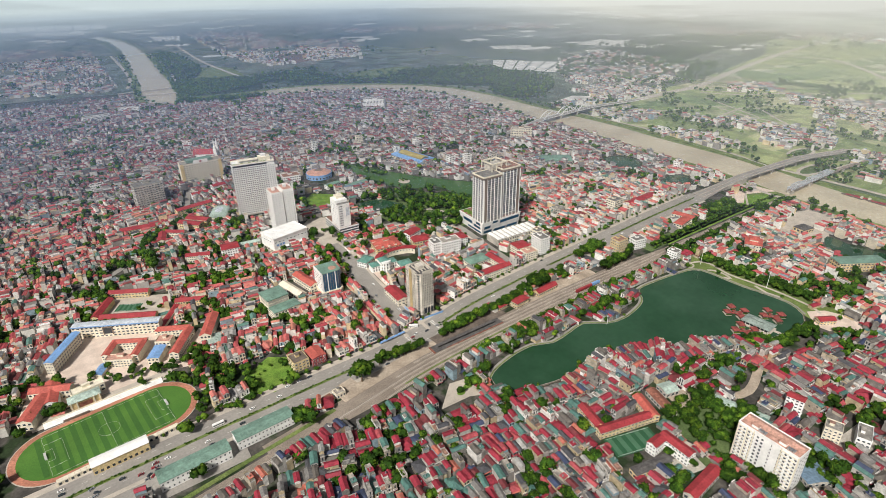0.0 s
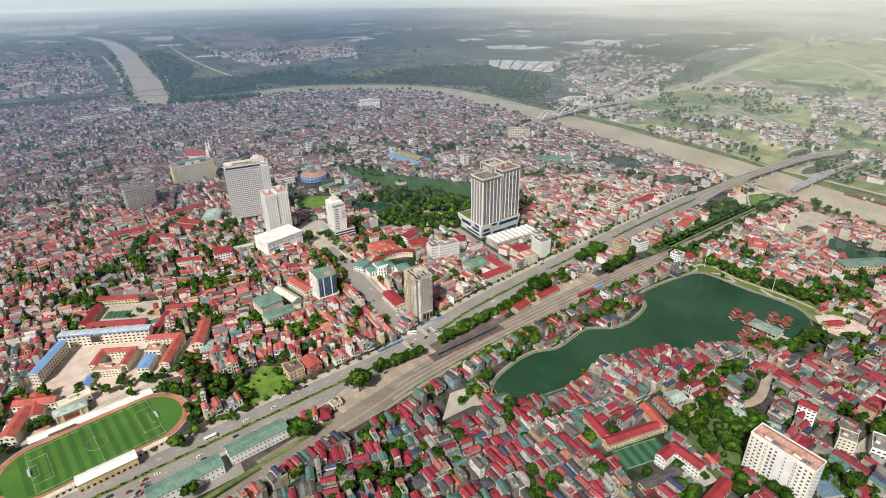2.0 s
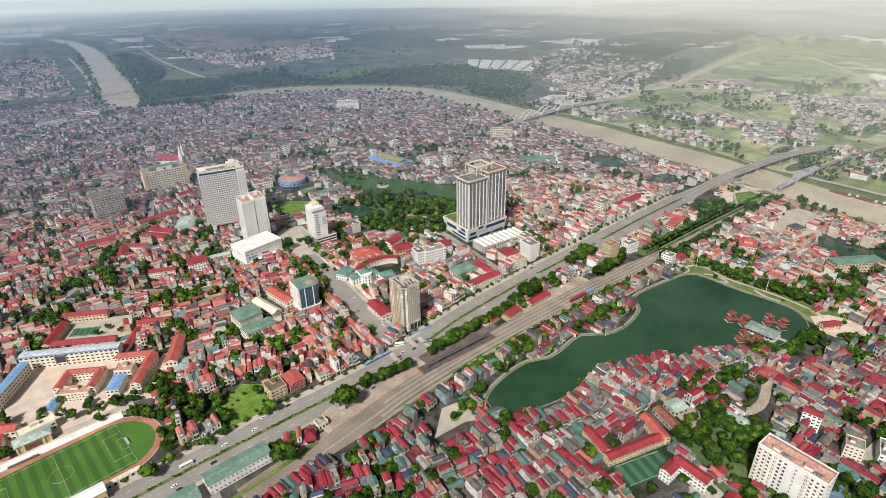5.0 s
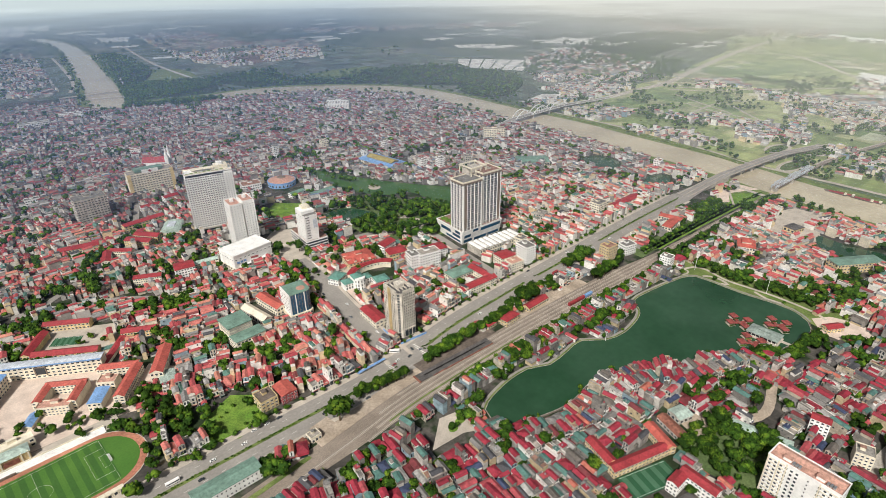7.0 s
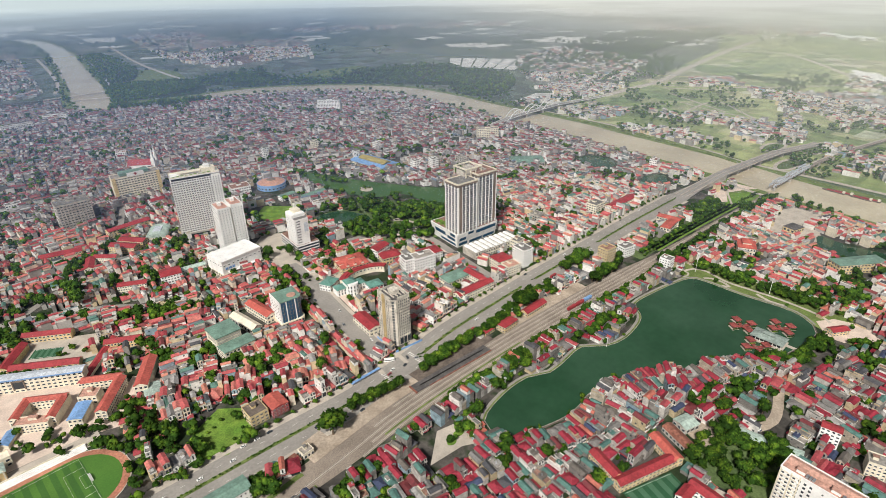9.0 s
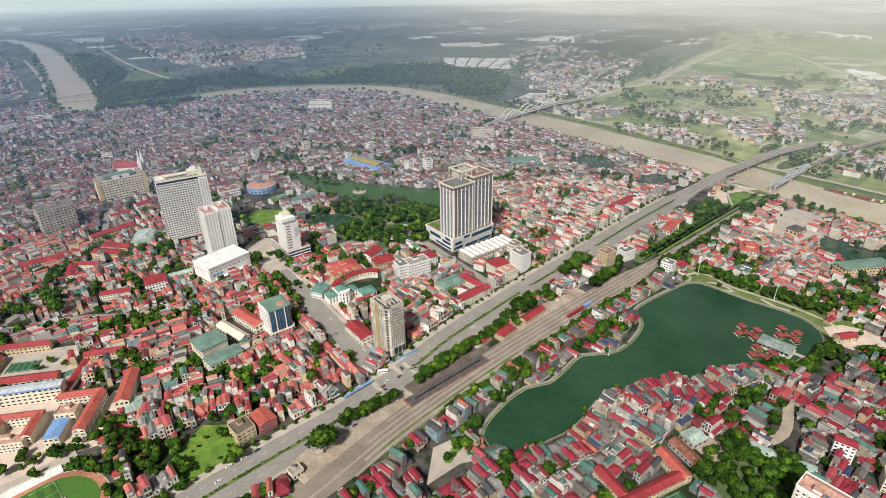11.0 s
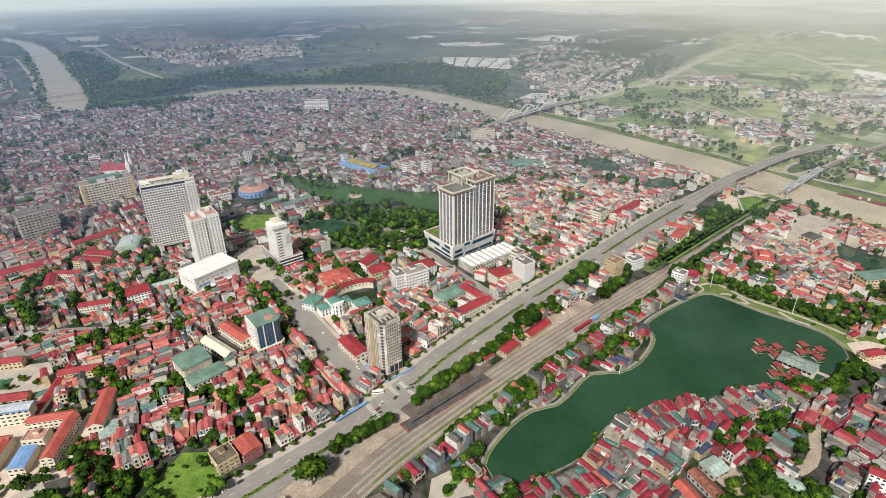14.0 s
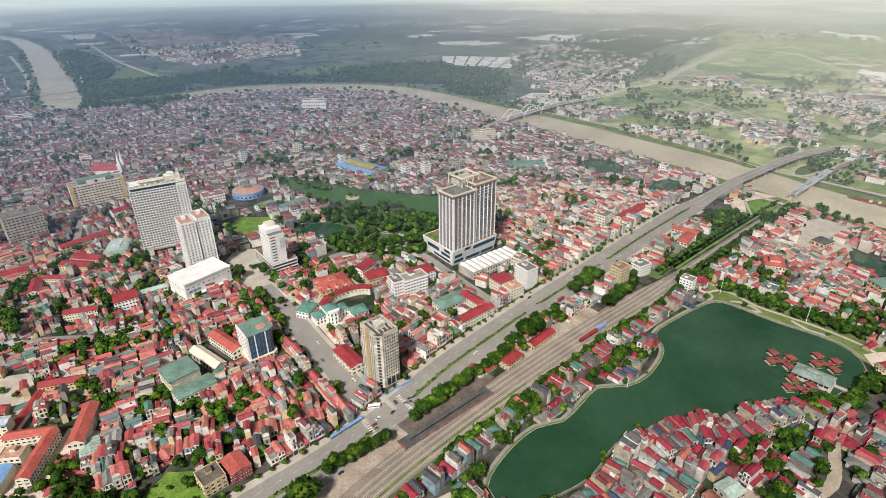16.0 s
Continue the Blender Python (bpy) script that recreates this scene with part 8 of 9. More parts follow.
def grandstand():
    t = thing("grandstand", "covered stand with white sheet canopy and cream base", "grandstand", -275, -34.5, 0, 6)
    part("terrace", Geo().box(-20, -4.5, 0, 20, 0, 2.0, "cream").box(-20, -4.5, 2, 20, -1.5, 3.6, "cream").box(-20, -4.5, 3.6, 20, -3, 5, "cream"), t)
    part("back_wall", Geo().box(-20, -5, 0, 20, -4.5, 7.5, "yellow"), t)
    g = Geo()
    n = 10
    prof = [(-5.6 + 11 * i / (n - 1), 8.4 + 1.5 * math.sin(math.pi * i / (n - 1))) for i in range(n)]
    pts = [(-20.5, y, z) for y, z in prof] + [(20.5, y, z) for y, z in prof] + [(-20.5, y, z - 0.2) for y, z in prof] + [(20.5, y, z - 0.2) for y, z in prof]
    f = [(i, i + n, i + n + 1, i + 1) for i in range(n - 1)] + [(i + 2 * n, i + 1 + 2 * n, i + 1 + 3 * n, i + 3 * n) for i in range(n - 1)]
    f += [(0, 2 * n, 3 * n, n), (n - 1, 2 * n - 1, 4 * n - 1, 3 * n - 1)]
    g.add(pts, f, "white")
    part("canopy", g, t, "curved white sheet canopy")
    for i in range(11):
        u = -20 + 4 * i
        part("rib", Geo().box(u - 0.1, -5.4, 8.2, u + 0.1, 5.2, 8.5, "steel"), t)
        part("column", Geo().box(u - 0.2, -4.9, 5, u + 0.2, -4.5, 8.4, "white"), t)
        part("opening", Geo().box(u + 0.8, -5.1, 1, u + 2.8, -4.95, 3.2, "glass"), t)


grandstand()
t = thing("terrace_stand", "long white concrete terrace steps beside the track", "terrace", -280, 40.5, 0, 6)
for k in range(4):
    part("step", Geo().box(-46, k * 1.5, 0, 48, k * 1.5 + 1.5, 0.5 + 0.45 * k, "white"), t)
part("parapet", Geo().box(-46, 6.0, 0, 48, 6.4, 3.0, "cream"), t)
part("box_front", Geo().box(-32, -1.2, 0, -12, -0.1, 2.2, "brown"), t, "brown panelled box front")
t = thing("stage_pavilion", "bright yellow pavilion with pale roof and red stage", "pavilion", -294, 53.5, 0, 6)
part("wall", Geo().box(-12, -4, -0.2, 12, 6, 7.5, "yellow"), t)
part("roof", Geo().hip(-12, -4, 12, 6, 7.5, 2.2, "mint", 0.8), t, "pale mint hipped roof")
part("stage_opening", Geo().box(-5, -4.2, 1, 5, -3.95, 5.5, "rust"), t, "red-brown stage opening")
for u in (-11, -6.5, 6.5, 11):
    part("pillar", Geo().box(u - 0.5, -4.6, 0, u + 0.5, -4.0, 8.2, "cream"), t)
t = thing("school_hut", "small hut with bright blue arched roof", "hut", -279, 93, 0, -28)
part("wall", Geo().box(-4, -8, -0.2, 4, 8, 3.5, "cream"), t)
part("roof", Geo().gable(-4, -8, 4, 8, 3.5, 1.8, "blueroof"), t)
walkway("pavement_stadium", smooth_line([(-335, 44), (-300, 47), (-250, 53), (-222, 56)], 10), 14, 0, 0.3, "pave", "pale concrete terrace beside the track", "terrace")
g = Geo().poly([(-345, 60), (-300, 55), (-232, 62), (-205, 70), (-215, 150), (-300, 175), (-330, 130)], -0.5, 0.22, "pinkpave")
tagged(part("pavement_school", g), "pale paved school yards", "yard", kind="structure")
g = Geo().poly([(-212, 78), (-186, 118), (-160, 92), (-158, 62), (-192, 54), (-222, 60)], -0.5, 0.26, "pinkpave")
tagged(part("pavement_school_east", g), "pale paved yard beside the red school wing", "yard", kind="structure")
g = Geo().poly([(-275, 200), (-258, 238), (-205, 215), (-150, 190), (-160, 140), (-215, 160)], -0.5, 0.22, "pave")
tagged(part("pavement_school_north", g), "pale paved school yard", "yard", kind="structure")
g = Geo().poly([(-340, -46), (-250, -40), (-190, -50), (-190, -90), (-270, -95), (-330, -80)], -0.5, 0.21, "asphalt")
tagged(part("pavement_forecourt", g), "grey asphalt forecourt", "forecourt", kind="structure")
g = Geo().poly([(20, 84), (62, 92), (62, 132), (24, 150)], -0.5, 0.24, "pinkpave")
tagged(part("pavement_villa", g), "pale forecourt of the villa", "forecourt", kind="structure")
g = Geo().poly([(22, 158), (100, 140), (112, 190), (90, 215), (22, 222)], -0.5, 0.2, "pave")
tagged(part("pavement_civic", g), "pale yard round the civic building", "yard", kind="structure")
g = Geo().poly([(-80, 236), (-6, 236), (-6, 300), (-80, 290)], -0.5, 0.2, "pave")
tagged(part("pavement_hall", g), "pale forecourt of the event hall", "forecourt", kind="structure")
g = Geo().poly([(-5, 225), (62, 225), (66, 300), (20, 330), (-8, 300)], -0.5, 0.3, "pave")
tagged(part("pavement_plaza", g), "bright paved plaza", "plaza", kind="structure")
for k, loop in enumerate((((-2, -116), 5, 3), ((6, -126), 4, 6), ((4, -110), 6, 2.5), ((-12, -120), 4, 3))):
    (bx, by), a, b = loop
    g = Geo().poly([(bx + a * math.cos(q), by + b * math.sin(q)) for q in np.linspace(0, 2 * math.pi, 14, endpoint=False)], -0.2, 0.5, "lush")
    tagged(part("ground_bed", g), "green planting bed in the paved corner", "planting bed", kind="structure")
    for _ in range(3):
        tree(bx + rng.uniform(-a, a) * 0.6, by + rng.uniform(-b, b) * 0.6, rng.uniform(0.5, 0.9), single=False)
g = Geo().poly([(-38, -128), (-8, -128), (14, -138), (14, -108), (-14, -104)], -0.5, 0.22, "pave")
tagged(part("pavement_lakeside", g), "bare pale yard at the lake corner", "yard", kind="structure")
g = Geo().poly([(-172, -20), (-165, 12), (-140, 28), (-118, 12), (-125, -14), (-150, -26)], -0.5, 0.25, "lush")
tagged(part("ground_grass", g), "overgrown green waste plot", "grass", kind="structure")
for nm, x, y, w, d, rz in (("small_pitch", 69, -243.5, 42, 20, -14), ("small_pitch", -243, 206, 26, 15, -27)):
    t = thing(nm, "small green striped football pitch", "sports pitch", x, y, 0, rz)
    part("turf_base", Geo().box(-w / 2, -d / 2, 0, w / 2, d / 2, 0.3, "pitch"), t)
    for i in range(5):
        part("turf_stripe", Geo().box(-w / 2 + (2 * i + 0.5) * w / 10, -d / 2 + 0.5, 0.2, -w / 2 + (2 * i + 1.5) * w / 10, d / 2 - 0.5, 0.36, "pitch_pale"), t)
    for a in ((-w / 2 + 1, -d / 2 + 1, w / 2 - 1, -d / 2 + 1.12), (-w / 2 + 1, d / 2 - 1.12, w / 2 - 1, d / 2 - 1)):
        part("painted_line", Geo().box(a[0], a[1], 0.3, a[2], a[3], 0.4, "white"), t)
block("clubhouse", "cream hall behind the stage with flat roof", "clubhouse", -291, 66, 26, 9, 8, 2, 6, 2, "cream", roof="flat", roof_key="cream", rz=10)
block("school_block", "white block with red roof by the track", "school", -318, 76, 12, 34, 8, 2, 3, 9, "white", roof="gable", roof_key="orangeroof", rz=-6, rise=2.2)


# ---- lake restaurant ----
def lake_pavilions():
    main = thing("lake_restaurant", "grey-green roofed restaurant on piles in the lake", "restaurant", 302, -208, 0, 96)
    part("deck", Geo().box(-15, -9, -0.5, 15, 9, 1.2, "pave"), main)
    for i in range(8):
        for s in (-7.6, 7.6):
            part("column", Geo().box(-13 + i * 3.7 - 0.2, s - 0.2, 1.2, -13 + i * 3.7 + 0.2, s + 0.2, 5, "white"), main)
    part("hall", Geo().box(-12, -6, 1.2, 12, 6, 5, "glass"), main)
    part("roof", Geo().hip(-14, -8.4, 14, 8.4, 5, 2.6, "grey_green"), main)
    part("ridge_vent", Geo().box(-6, -2.2, 7.0, 6, 2.2, 8.2, "grey_green"), main)
    part("ridge_roof", Geo().hip(-6, -2.2, 6, 2.2, 8.2, 1.2, "grey_green"), main)
    part("gangway", Geo().box(-36, -5, 0.4, -15, -2, 1.2, "pave"), main)
    first = None
    for cx, cy, rz in ((306, -181, 62), (282, -206, 56), (331, -207, 60)):
        w = thing("footbridge", "red boarded walkway on the water", "walkway", cx, cy, 0, rz, "lake walkways")
        part("deck", Geo().box(-9, -1.6, 0.9, 9, 1.6, 1.4, "hutroof"), w)
        part("deck", Geo().box(-1.6, -9, 0.9, 1.6, -1.6, 1.4, "hutroof").box(-1.6, 1.6, 0.9, 1.6, 9, 1.4, "hutroof"), w)
        for u in (-9, -1.1, 1.1, 9):
            part("railing", Geo().box(u - 0.06, -1.1, 1.3, u + 0.06, 1.1, 2.2, "brown"), w)
        for a, b in ((-9.5, 0), (9.5, 0), (0, -9.5), (0, 9.5)):
            q = pose(cx, cy, 0, 0, 0, rz) @ Vector((a, b, 0))
            m = pose(q.x, q.y, 0, 0, 0, rz + 4 * (a > 0))
            if first:
                copy_thing(first, m)
                continue
            p = first = thing("water_pavilion", "small red-roofed dining hut on the lake", "pavilion", q.x, q.y, 0, rz, "lake dining huts")
            part("deck", Geo().box(-4, -3.4, -0.5, 4, 3.4, 1.2, "pave"), p)
            for u in (-3.2, 3.2):
                for v in (-2.6, 2.6):
                    part("post", Geo().box(u - 0.15, v - 0.15, 1.2, u + 0.15, v + 0.15, 3.6, "brown"), p)
            part("wall", Geo().box(-2.6, -2.2, 1.2, 2.6, 2.2, 3.4, "brown"), p)
            part("roof", Geo().hip(-3.4, -2.8, 3.4, 2.8, 3.6, 2.0, "hutroof", 0.7), p)
            for s in (-3.9, 3.9):
                part("planter", Geo().box(s - 0.5, -3.4, 1.2, s + 0.5, 3.4, 1.9, "leaf"), p)


g = Geo().poly([(372, -222), (390, -232), (400, -256), (394, -282), (380, -284), (376, -262), (354, -254), (352, -240)], -0.5, 0.26, "pinkpave")
tagged(part("pavement_square", g), "pale paved square at the lake's end", "plaza", kind="structure")
MAT["grey_green"] = material("grey_green_sheet", [(0, (0.22, 0.27, 0.24)), (1, (0.28, 0.33, 0.30))], 0.6, stain=0.15, stain_amount=0.2)
lake_pavilions()


# ---- villa, round hall, church ----
def villa():
    t = thing("town_villa", "white villa with arched windows and teal roofs", "villa", 38, 122, 0, -4)
    part("wall", Geo().box(-6, -6, 0, 6, 8, 13, "white"), t)
    part("roof", Geo().hip(-6, -6, 6, 8, 13, 4, "teal", 0.6), t)
    for s in (-1, 1):
        w = Geo().box(min(s * 6, s * 17), -2, 0, max(s * 6, s * 17), 10, 8, "white")
        part("wing", w, t)
        part("wing_roof", Geo().hip(min(s * 6, s * 17), -2, max(s * 6, s * 17), 10, 8, 3, "teal", 0.5), t)
        for k in range(3):
            part("window", pane_mesh(1.8, 3.0, "glass", "white"), t, at=pose(s * (8 + 3.4 * k), -2, 1))
            part("window", pane_mesh(1.8, 2.0, "glass", "white"), t, at=pose(s * (8 + 3.4 * k), -2, 5))
    g = Geo()
    g.poly([(6.2 * math.cos(a), -6 + 4.5 * math.sin(a)) for a in np.linspace(math.pi, 2 * math.pi, 9)], 0, 14.5, "white")
    part("bow_front", g, t)
    for k, a in enumerate(np.linspace(math.pi * 1.12, math.pi * 1.88, 5)):
        for z in (1, 5, 9.5):
            part("window", pane_mesh(1.6, 3.0, "glass", "white"), t, at=pose(6.2 * math.cos(a), -6 + 4.5 * math.sin(a), z, 0, 0, math.degrees(a) + 90))
    part("porch", Geo().tube(0, -13, 0, 1, 5, "cream", 16), t)
    block("villa_annex", "white annex with teal hipped roof", "villa", 24, 146, 18, 14, 8, 2, 6, 4, "white", roof="hip", roof_key="teal", rz=30, rise=3)
    block("villa_annex", "white annex with teal hipped roof", "villa", 62, 112, 16, 14, 7, 2, 4, 4, "white", roof="hip", roof_key="teal", rz=-6, rise=3)


CURVED = thing("curved_wing", "curved cream office wing with red sheet roof", "office", 66, 138)
g, r = Geo(), Geo()
bow = [(30 * math.cos(a), -6 + 20 * math.sin(a)) for a in np.linspace(radians(20), radians(160), 15)]
g.ribbon(bow, 8, -0.3, 7.5, "cream")
r.ribbon(bow, 9, 7.5, 8.0, "redroof")
r.ribbon(bow, 3, 8.0, 8.8, "redroof")
part("wall", g, CURVED)
part("roof", r, CURVED, "curved red roof")
for k in range(1, 14):
    a = math.atan2(bow[k][1] + 6, bow[k][0])
    part("window", pane_mesh(2.4, 2.0, "glass", "white"), CURVED, at=pose(bow[k][0] * 0.868, (bow[k][1] + 6) * 0.80 - 6, 4.2, 0, 0, math.degrees(a) - 90))
MAT["teal"] = material("teal_sheet", [(0, (0.10, 0.24, 0.20)), (1, (0.14, 0.29, 0.24))], 0.55, stain=0.2, stain_amount=0.2)
villa()
t = thing("round_hall", "round hall with blue ring wall and brown roof", "hall", 102, 498)
part("wall", Geo().tube(0, 0, -0.2, 9, 23, "blueroof", 40), t)
part("roof", Geo().tube(0, 0, 9, 13, 22, "peach", 40, 8), t, "brown shallow conical roof")
part("lantern", Geo().tube(0, 0, 13, 14.5, 7.5, "brown", 24, 5), t)
for i in range(24):
    a = i * math.pi / 12
    part("window", pane_mesh(3, 3, "glass", "white"), t, at=pose(23 * math.cos(a), 23 * math.sin(a), 2, 0, 0, math.degrees(a) + 90))
t = thing("church", "white church with twin spires and red roof", "church", -25, 712, 0, 60)
part("nave", Geo().box(-8, 0, -0.2, 8, 44, 14, "white"), t)
part("roof", Geo().gable(-8, 0, 8, 44, 14, 8, "redroof"), t)
part("gable", Geo().gable_wall(-7.9, 0.1, 7.9, 43.9, 14, 8, "white"), t)
for s in (-7, 7):
    part("tower", Geo().box(s - 3, -3, -0.2, s + 3, 3, 24, "white"), t)
    part("spire", Geo().tube(s, 0, 24, 44, 3, "white", 8, 0.2), t)
for i in range(2):
    t = thing("chimney_stack", "white slender tower block", "tower", 150 + 130 * i, 640 - 110 * i)
    part("wall", Geo().box(-5, -5, -0.2, 5, 5, 26 - 6 * i, "white"), t)
    part("roof", Geo().box(-5.3, -5.3, 26 - 6 * i, 5.3, 5.3, 27 - 6 * i, "flat"), t)
    windows(t, 10, 10, 1, 25 - 6 * i, 7, 3, 3)

# scattered taller blocks in the old town
rng = random.Random(3)
TALL = [(330, 410, 14, 12, 20), (352, 388, 12, 14, 24), (372, 400, 13, 12, 18), (402, 372, 14, 14, 22), (345, 560, 16, 12, 16), (250, 640, 14, 16, 18), (-60, 820, 18, 12, 16), (120, 880, 22, 12, 17), (560, 700, 18, 12, 15), (480, 640, 16, 12, 16),
        (-240, 640, 20, 12, 15), (-300, 900, 40, 14, 14), (-200, 1200, 60, 16, 16), (-120, 1260, 50, 16, 15), (655, 290, 12, 12, 16), (652, 152, 14, 12, 18), (300, 190, 14, 12, 14), (330, 120, 16, 14, 15), (255, 82, 14, 12, 13), (-20, 470, 26, 14, 13)]
for x, y, w, d, h in TALL:
    block("office_block", "pale plastered block taller than its neighbours", "building", x, y, w, d, h, max(3, int(h / 3.4)), max(3, int(w / 3)), max(3, int(d / 3)), rng.choice(["white", "cream", "grey"]), rz=rng.uniform(-20, 20), group="taller town blocks")


# ---- vehicles ----
def car(x, y, rz, key, z=0.25, bus=False):
    L, W, H = (9.5, 2.4, 3.0) if bus else (4.4, 1.8, 1.45)
    nm = "bus" if bus else "car"
    lab = {"white": "white", "steel": "silver", "glass": "black", "redroof": "red", "blueroof": "blue"}[key]
    t = thing(nm, "%s %s on the asphalt road" % (lab, nm), nm, x, y, z, rz, "road traffic")
    g = Geo()
    if bus:
        g.box(-L / 2, -W / 2, 0.4, L / 2, W / 2, H, key)
        part("body", g, t)
        part("window_band", Geo().box(-L / 2 + 0.3, -W / 2 - 0.03, 1.5, L / 2 - 0.3, W / 2 + 0.03, 2.4, "glass"), t)
        part("windscreen", Geo().box(L / 2 - 0.05, -W / 2 + 0.2, 1.3, L / 2 + 0.04, W / 2 - 0.2, 2.6, "glass"), t)
    else:
        g.box(-L / 2, -W / 2, 0.3, L / 2, W / 2, 0.85, key)
        part("body", g, t)
        a, b = -L * 0.32, L * 0.22
        c = Geo()
        c.add([(a, -W / 2 + 0.08, 0.85), (b + 0.4, -W / 2 + 0.08, 0.85), (b + 0.4, W / 2 - 0.08, 0.85), (a, W / 2 - 0.08, 0.85), (a + 0.4, -W / 2 + 0.25, H), (b - 0.3, -W / 2 + 0.25, H), (b - 0.3, W / 2 - 0.25, H), (a + 0.4, W / 2 - 0.25, H)],
              [(4, 5, 6, 7), (0, 1, 5, 4), (1, 2, 6, 5), (2, 3, 7, 6), (3, 0, 4, 7)], "glass")
        part("cabin", c, t)
        part("roof", Geo().box(a + 0.42, -W / 2 + 0.24, H - 0.02, b - 0.32, W / 2 - 0.24, H + 0.04, key), t)
    for u in (-L * 0.3, L * 0.3):
        for v in (-W / 2, W / 2):
            part("wheel", Geo().tube(0, 0, -0.12, 0.12, 0.33, "glass", 10), t, at=pose(u, v, 0.33, 90, 0, 0))


rng = random.Random(9)
PAINTS = ["white", "white", "steel", "glass", "glass", "redroof"]
for i in range(34):
    k = rng.randrange(8, len(MEDIAN) - 6)
    p, d = MEDIAN[k], MEDIAN[k + 1] - MEDIAN[k]
    off = rng.choice([-10.5, -6, 6, 10.5, 14, -14])
    a = math.atan2(d[1], d[0])
    car(p[0] - math.sin(a) * off, p[1] + math.cos(a) * off, math.degrees(a) + (0 if off < 0 else 180), rng.choice(PAINTS))
for x, y, rz in ((12, -22, 20), (20, -14, 80), (-6, -24, 10), (8, 30, 92), (0, 70, 270), (9, 95, 92), (-2, 130, 270), (26, -20, 150)):
    car(x, y, rz, rng.choice(PAINTS), 0.3)
car(4, -8, 150, "white", 0.3, True)
car(-203, -40, 5, "white", 0.3, True)
car(236, 4, 8, "redroof", 0.3, True)
for i in range(14):
    car(-300 + rng.uniform(0, 90), -62 + rng.uniform(-10, 8), rng.uniform(-30, 40), rng.choice(PAINTS), 0.25)

g = Geo().poly(list(PARK), -0.5, 0.2, "grass_dark")
tagged(part("ground_park", g), "shaded green park lawn", "park", kind="structure")
g = Geo().poly([(335, -72), (360, -120), (366, -205), (355, -262), (400, -262), (430, -235), (440, -150), (415, -72)], -0.5, 0.2, "grass")
tagged(part("ground_garden", g), "lakeside lawn with curving walks", "garden", kind="structure")
for pts in ([(352, -80), (377, -87), (383, -101), (378, -126), (382, -154), (386, -181), (386, -217), (380, -232)], [(366, -106), (372, -112), (374, -124), (370, -134), (366, -128)], [(378, -160), (374, -176), (378, -192)]):
    walkway("pavement_garden", smooth_line(pts, 6), 3.2, 0, 0.4, "pave", "pale curving garden walk", "path")
for pts in ([(130, 225), (170, 215), (215, 215), (245, 205)], [(150, 260), (185, 255), (210, 215)], [(185, 255), (225, 270)]):
    walkway("pavement_park", smooth_line(pts, 6), 5, 0, 0.36, "pave", "pale park walk", "path")
g = Geo().poly([(590, 4), (640, 36), (690, 28), (694, -8), (668, 4), (640, 14), (606, -6)], -0.5, 0.3, "pinkpave")
tagged(part("pavement_river_square", g), "pale paved riverside square", "plaza", kind="structure")
g = Geo().poly([(575, -8), (636, 40), (676, 8), (672, -22), (620, -40)], -0.5, 0.2, "grass")
tagged(part("pavement_river_park", g), "grassy riverside park", "park", kind="structure")

g = Geo().poly([(530, -95), (600, -85), (610, -130), (570, -150), (530, -130)], -0.5, 0.2, "pave")
tagged(part("ground_site", g), "pale bare building site", "site", kind="structure")
block("site_shed", "building-site hall with dark brown roof", "shed", 575, -112, 20, 16, 6, 1, 4, 3, "yellow", roof="hip", roof_key="slate", rz=-10)
g = Geo().poly([(40, 365), (85, 350), (95, 395), (60, 425), (35, 400)], -0.5, 0.2, "lush")
tagged(part("ground_lawn", g), "bright green overgrown lawn", "grass", kind="structure")
block("shop_block", "shop with crimson front and sign boards", "shop", -102, -2, 14, 18, 9, 3, 4, 4, "redroof", roof="gable", roof_key="orangeroof", rz=5, rise=1.5)
block("office_block", "old yellow corner block with flat roof", "office", -119, -2, 15, 16, 10, 3, 4, 4, "yellow", roof="flat", roof_key="soil", rz=5)
for i in range(7):
    t = thing("shop_awning", "bright blue cloth awning over the pavement", "awning", -38 + i * 4.4, -16.0 + i * 0.5, 0, 6, "blue awnings")
    part("cloth", Geo().box(-2.1, -1.6, 2.7, 2.1, 1.2, 2.85, "blueroof"), t)
    for u in (-1.9, 1.9):
        part("pole", Geo().box(u - 0.06, -1.5, 0, u + 0.06, -1.38, 2.7, "steel"), t)

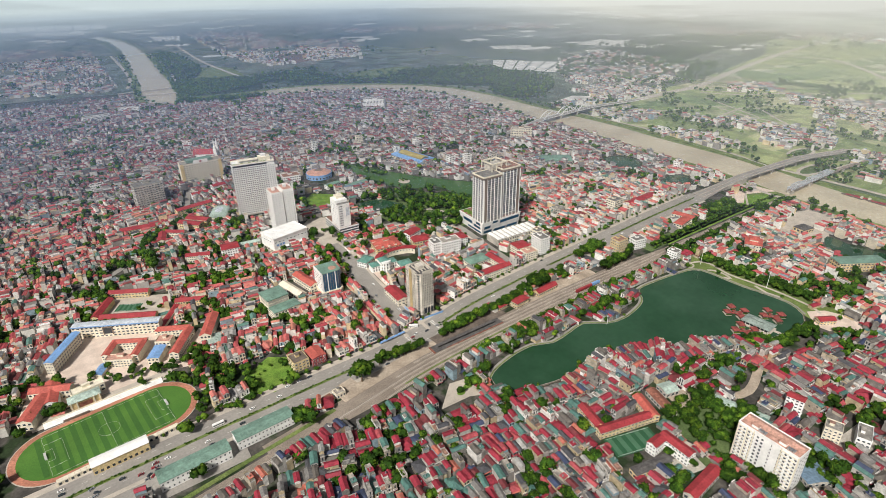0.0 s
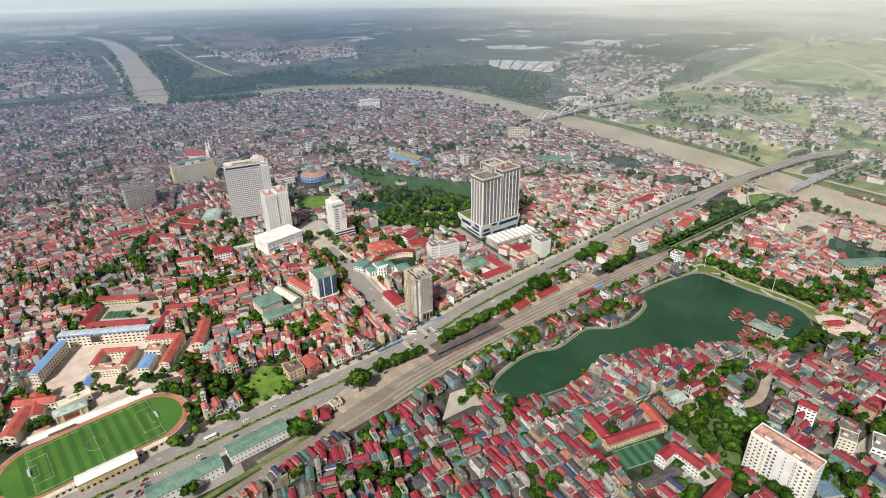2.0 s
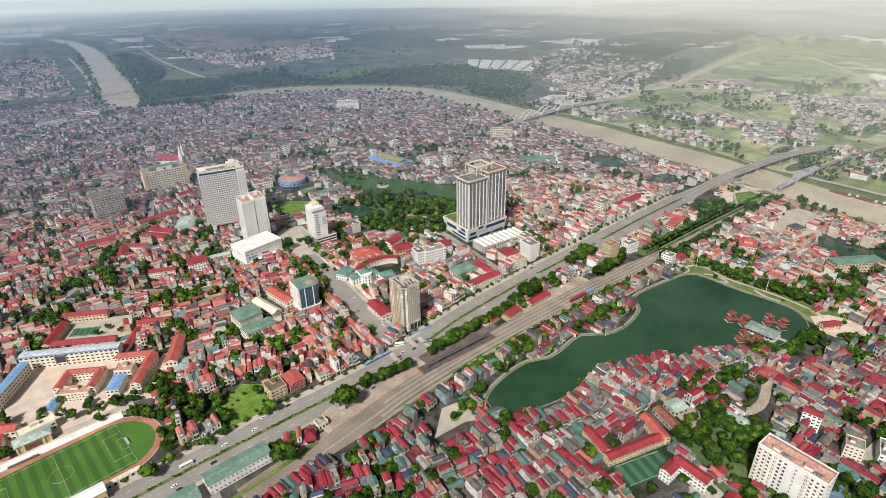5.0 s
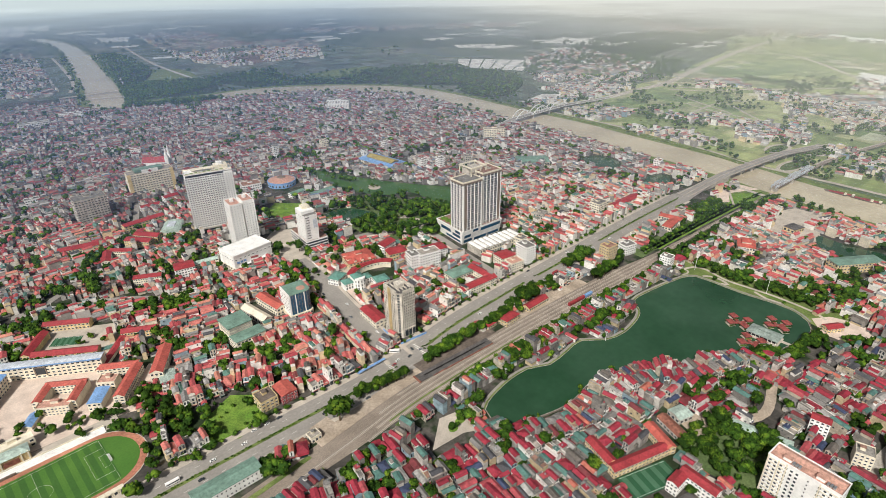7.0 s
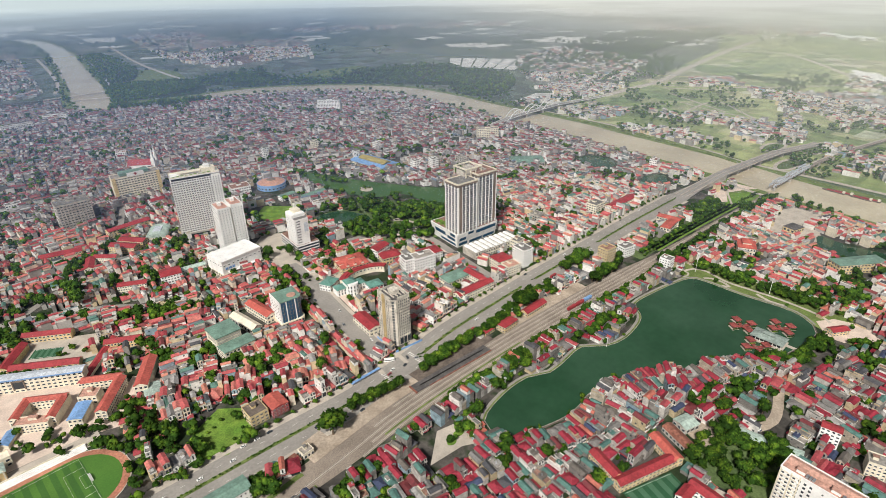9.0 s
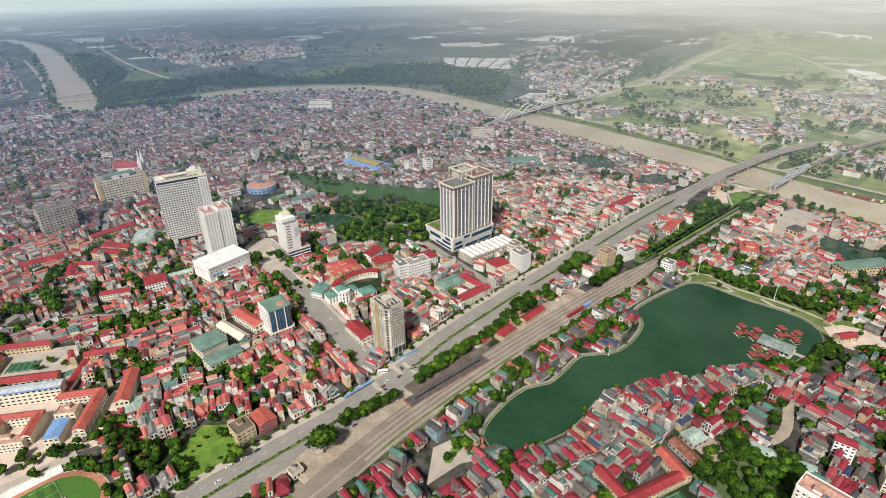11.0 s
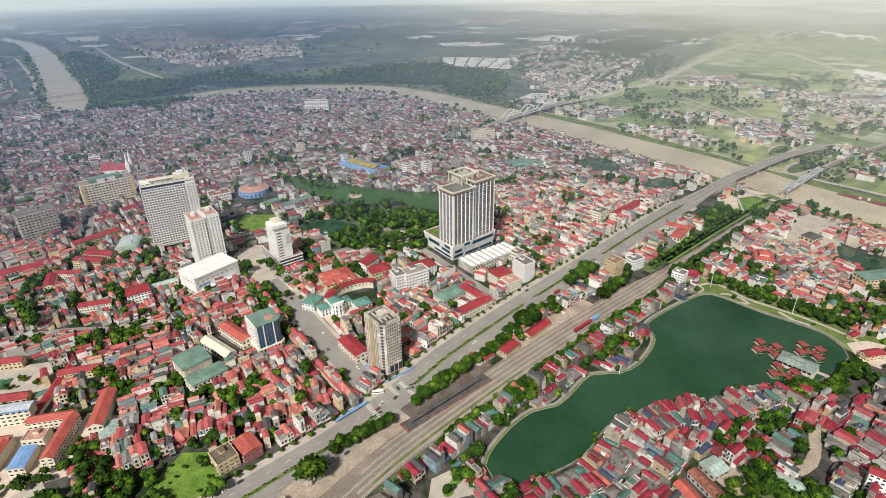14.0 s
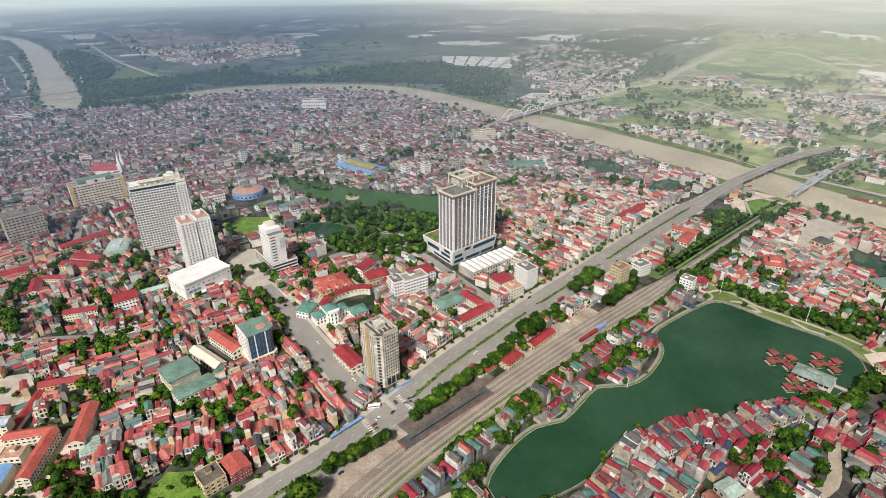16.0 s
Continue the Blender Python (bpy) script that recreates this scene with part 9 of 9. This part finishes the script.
g = Geo().poly([(136, -220), (168, -226), (168, -242), (130, -246)], -0.5, 0.24, "earth")
tagged(part("ground_earth", g), "bare sandy yard", "yard", kind="structure")
walkway("road_lane", smooth_line([(262, -236), (236, -248), (200, -260), (170, -252)], 8), 8, 0, 0.3, "earth", "dusty lane between the houses", "lane")
walkway("ground_schoolyard", smooth_line([(44, -268), (60, -276), (96, -284)], 8), 16, 0, 0.22, "grey", "grey concrete school yard", "yard")
walkway("road_estate", smooth_line([(96, -250), (104, -275), (106, -300), (98, -330)], 8), 5, 0, 0.3, "pave", "pale estate road", "road")
g = Geo().poly([(92, -282), (122, -286), (116, -340), (96, -345), (98, -300)], -0.5, 0.16, "grass_dark")
tagged(part("ground_estate", g), "planted strip round the apartment block", "grass", kind="structure")
g = Geo().poly([(140, -290), (186, -292), (176, -330), (236, -332), (240, -352), (150, -352), (138, -330)], -0.5, 0.16, "grey")
tagged(part("pavement_estate", g), "grey concrete yard behind the apartment block", "yard", kind="structure")
g = Geo().poly([(110, -238), (155, -236), (182, -270), (168, -290), (112, -292), (106, -262)], -0.5, 0.2, "grass_dark")
tagged(part("ground_wood", g), "overgrown green plot", "grass", kind="structure")


def lamp_mast(x, y, h):
    t = thing("lamp_mast", "tall slim white lighting mast beside the lake walk", "lamp mast", x, y, 0, 20, "lake masts")
    part("pole", Geo().tube(0, 0, -0.2, h, 0.28, "white", 8, 0.14), t)
    head = part("head_ring", Geo().tube(0, 0, h - 0.4, h, 0.9, "steel", 10), t)
    for k in range(4):
        a = k * math.pi / 2
        part("floodlight", Geo().box(0.9 * math.cos(a) - 0.3, 0.9 * math.sin(a) - 0.3, h - 0.9, 0.9 * math.cos(a) + 0.3, 0.9 * math.sin(a) + 0.3, h - 0.4, "white"), head)


for x, y, h in ((372, -92, 22), (384, -170, 22), (176, -118, 11), (62, -100, 11)):
    lamp_mast(x, y, h)
# ornamental ring walk at the lake's east end
loop = np.array([(357 + 7 * math.cos(q), -86 + 5 * math.sin(q)) for q in np.linspace(0, 2 * math.pi, 24)])
walkway("pavement_ring", loop, 2.0, 0, 0.46, "pave", "pale ring walk round a flower bed", "path")
shrubs.object("shrubs", "low green hedge shrubs along road and rails", "hedge")
woods.object("trees", "dense green treetops among the houses", "trees")
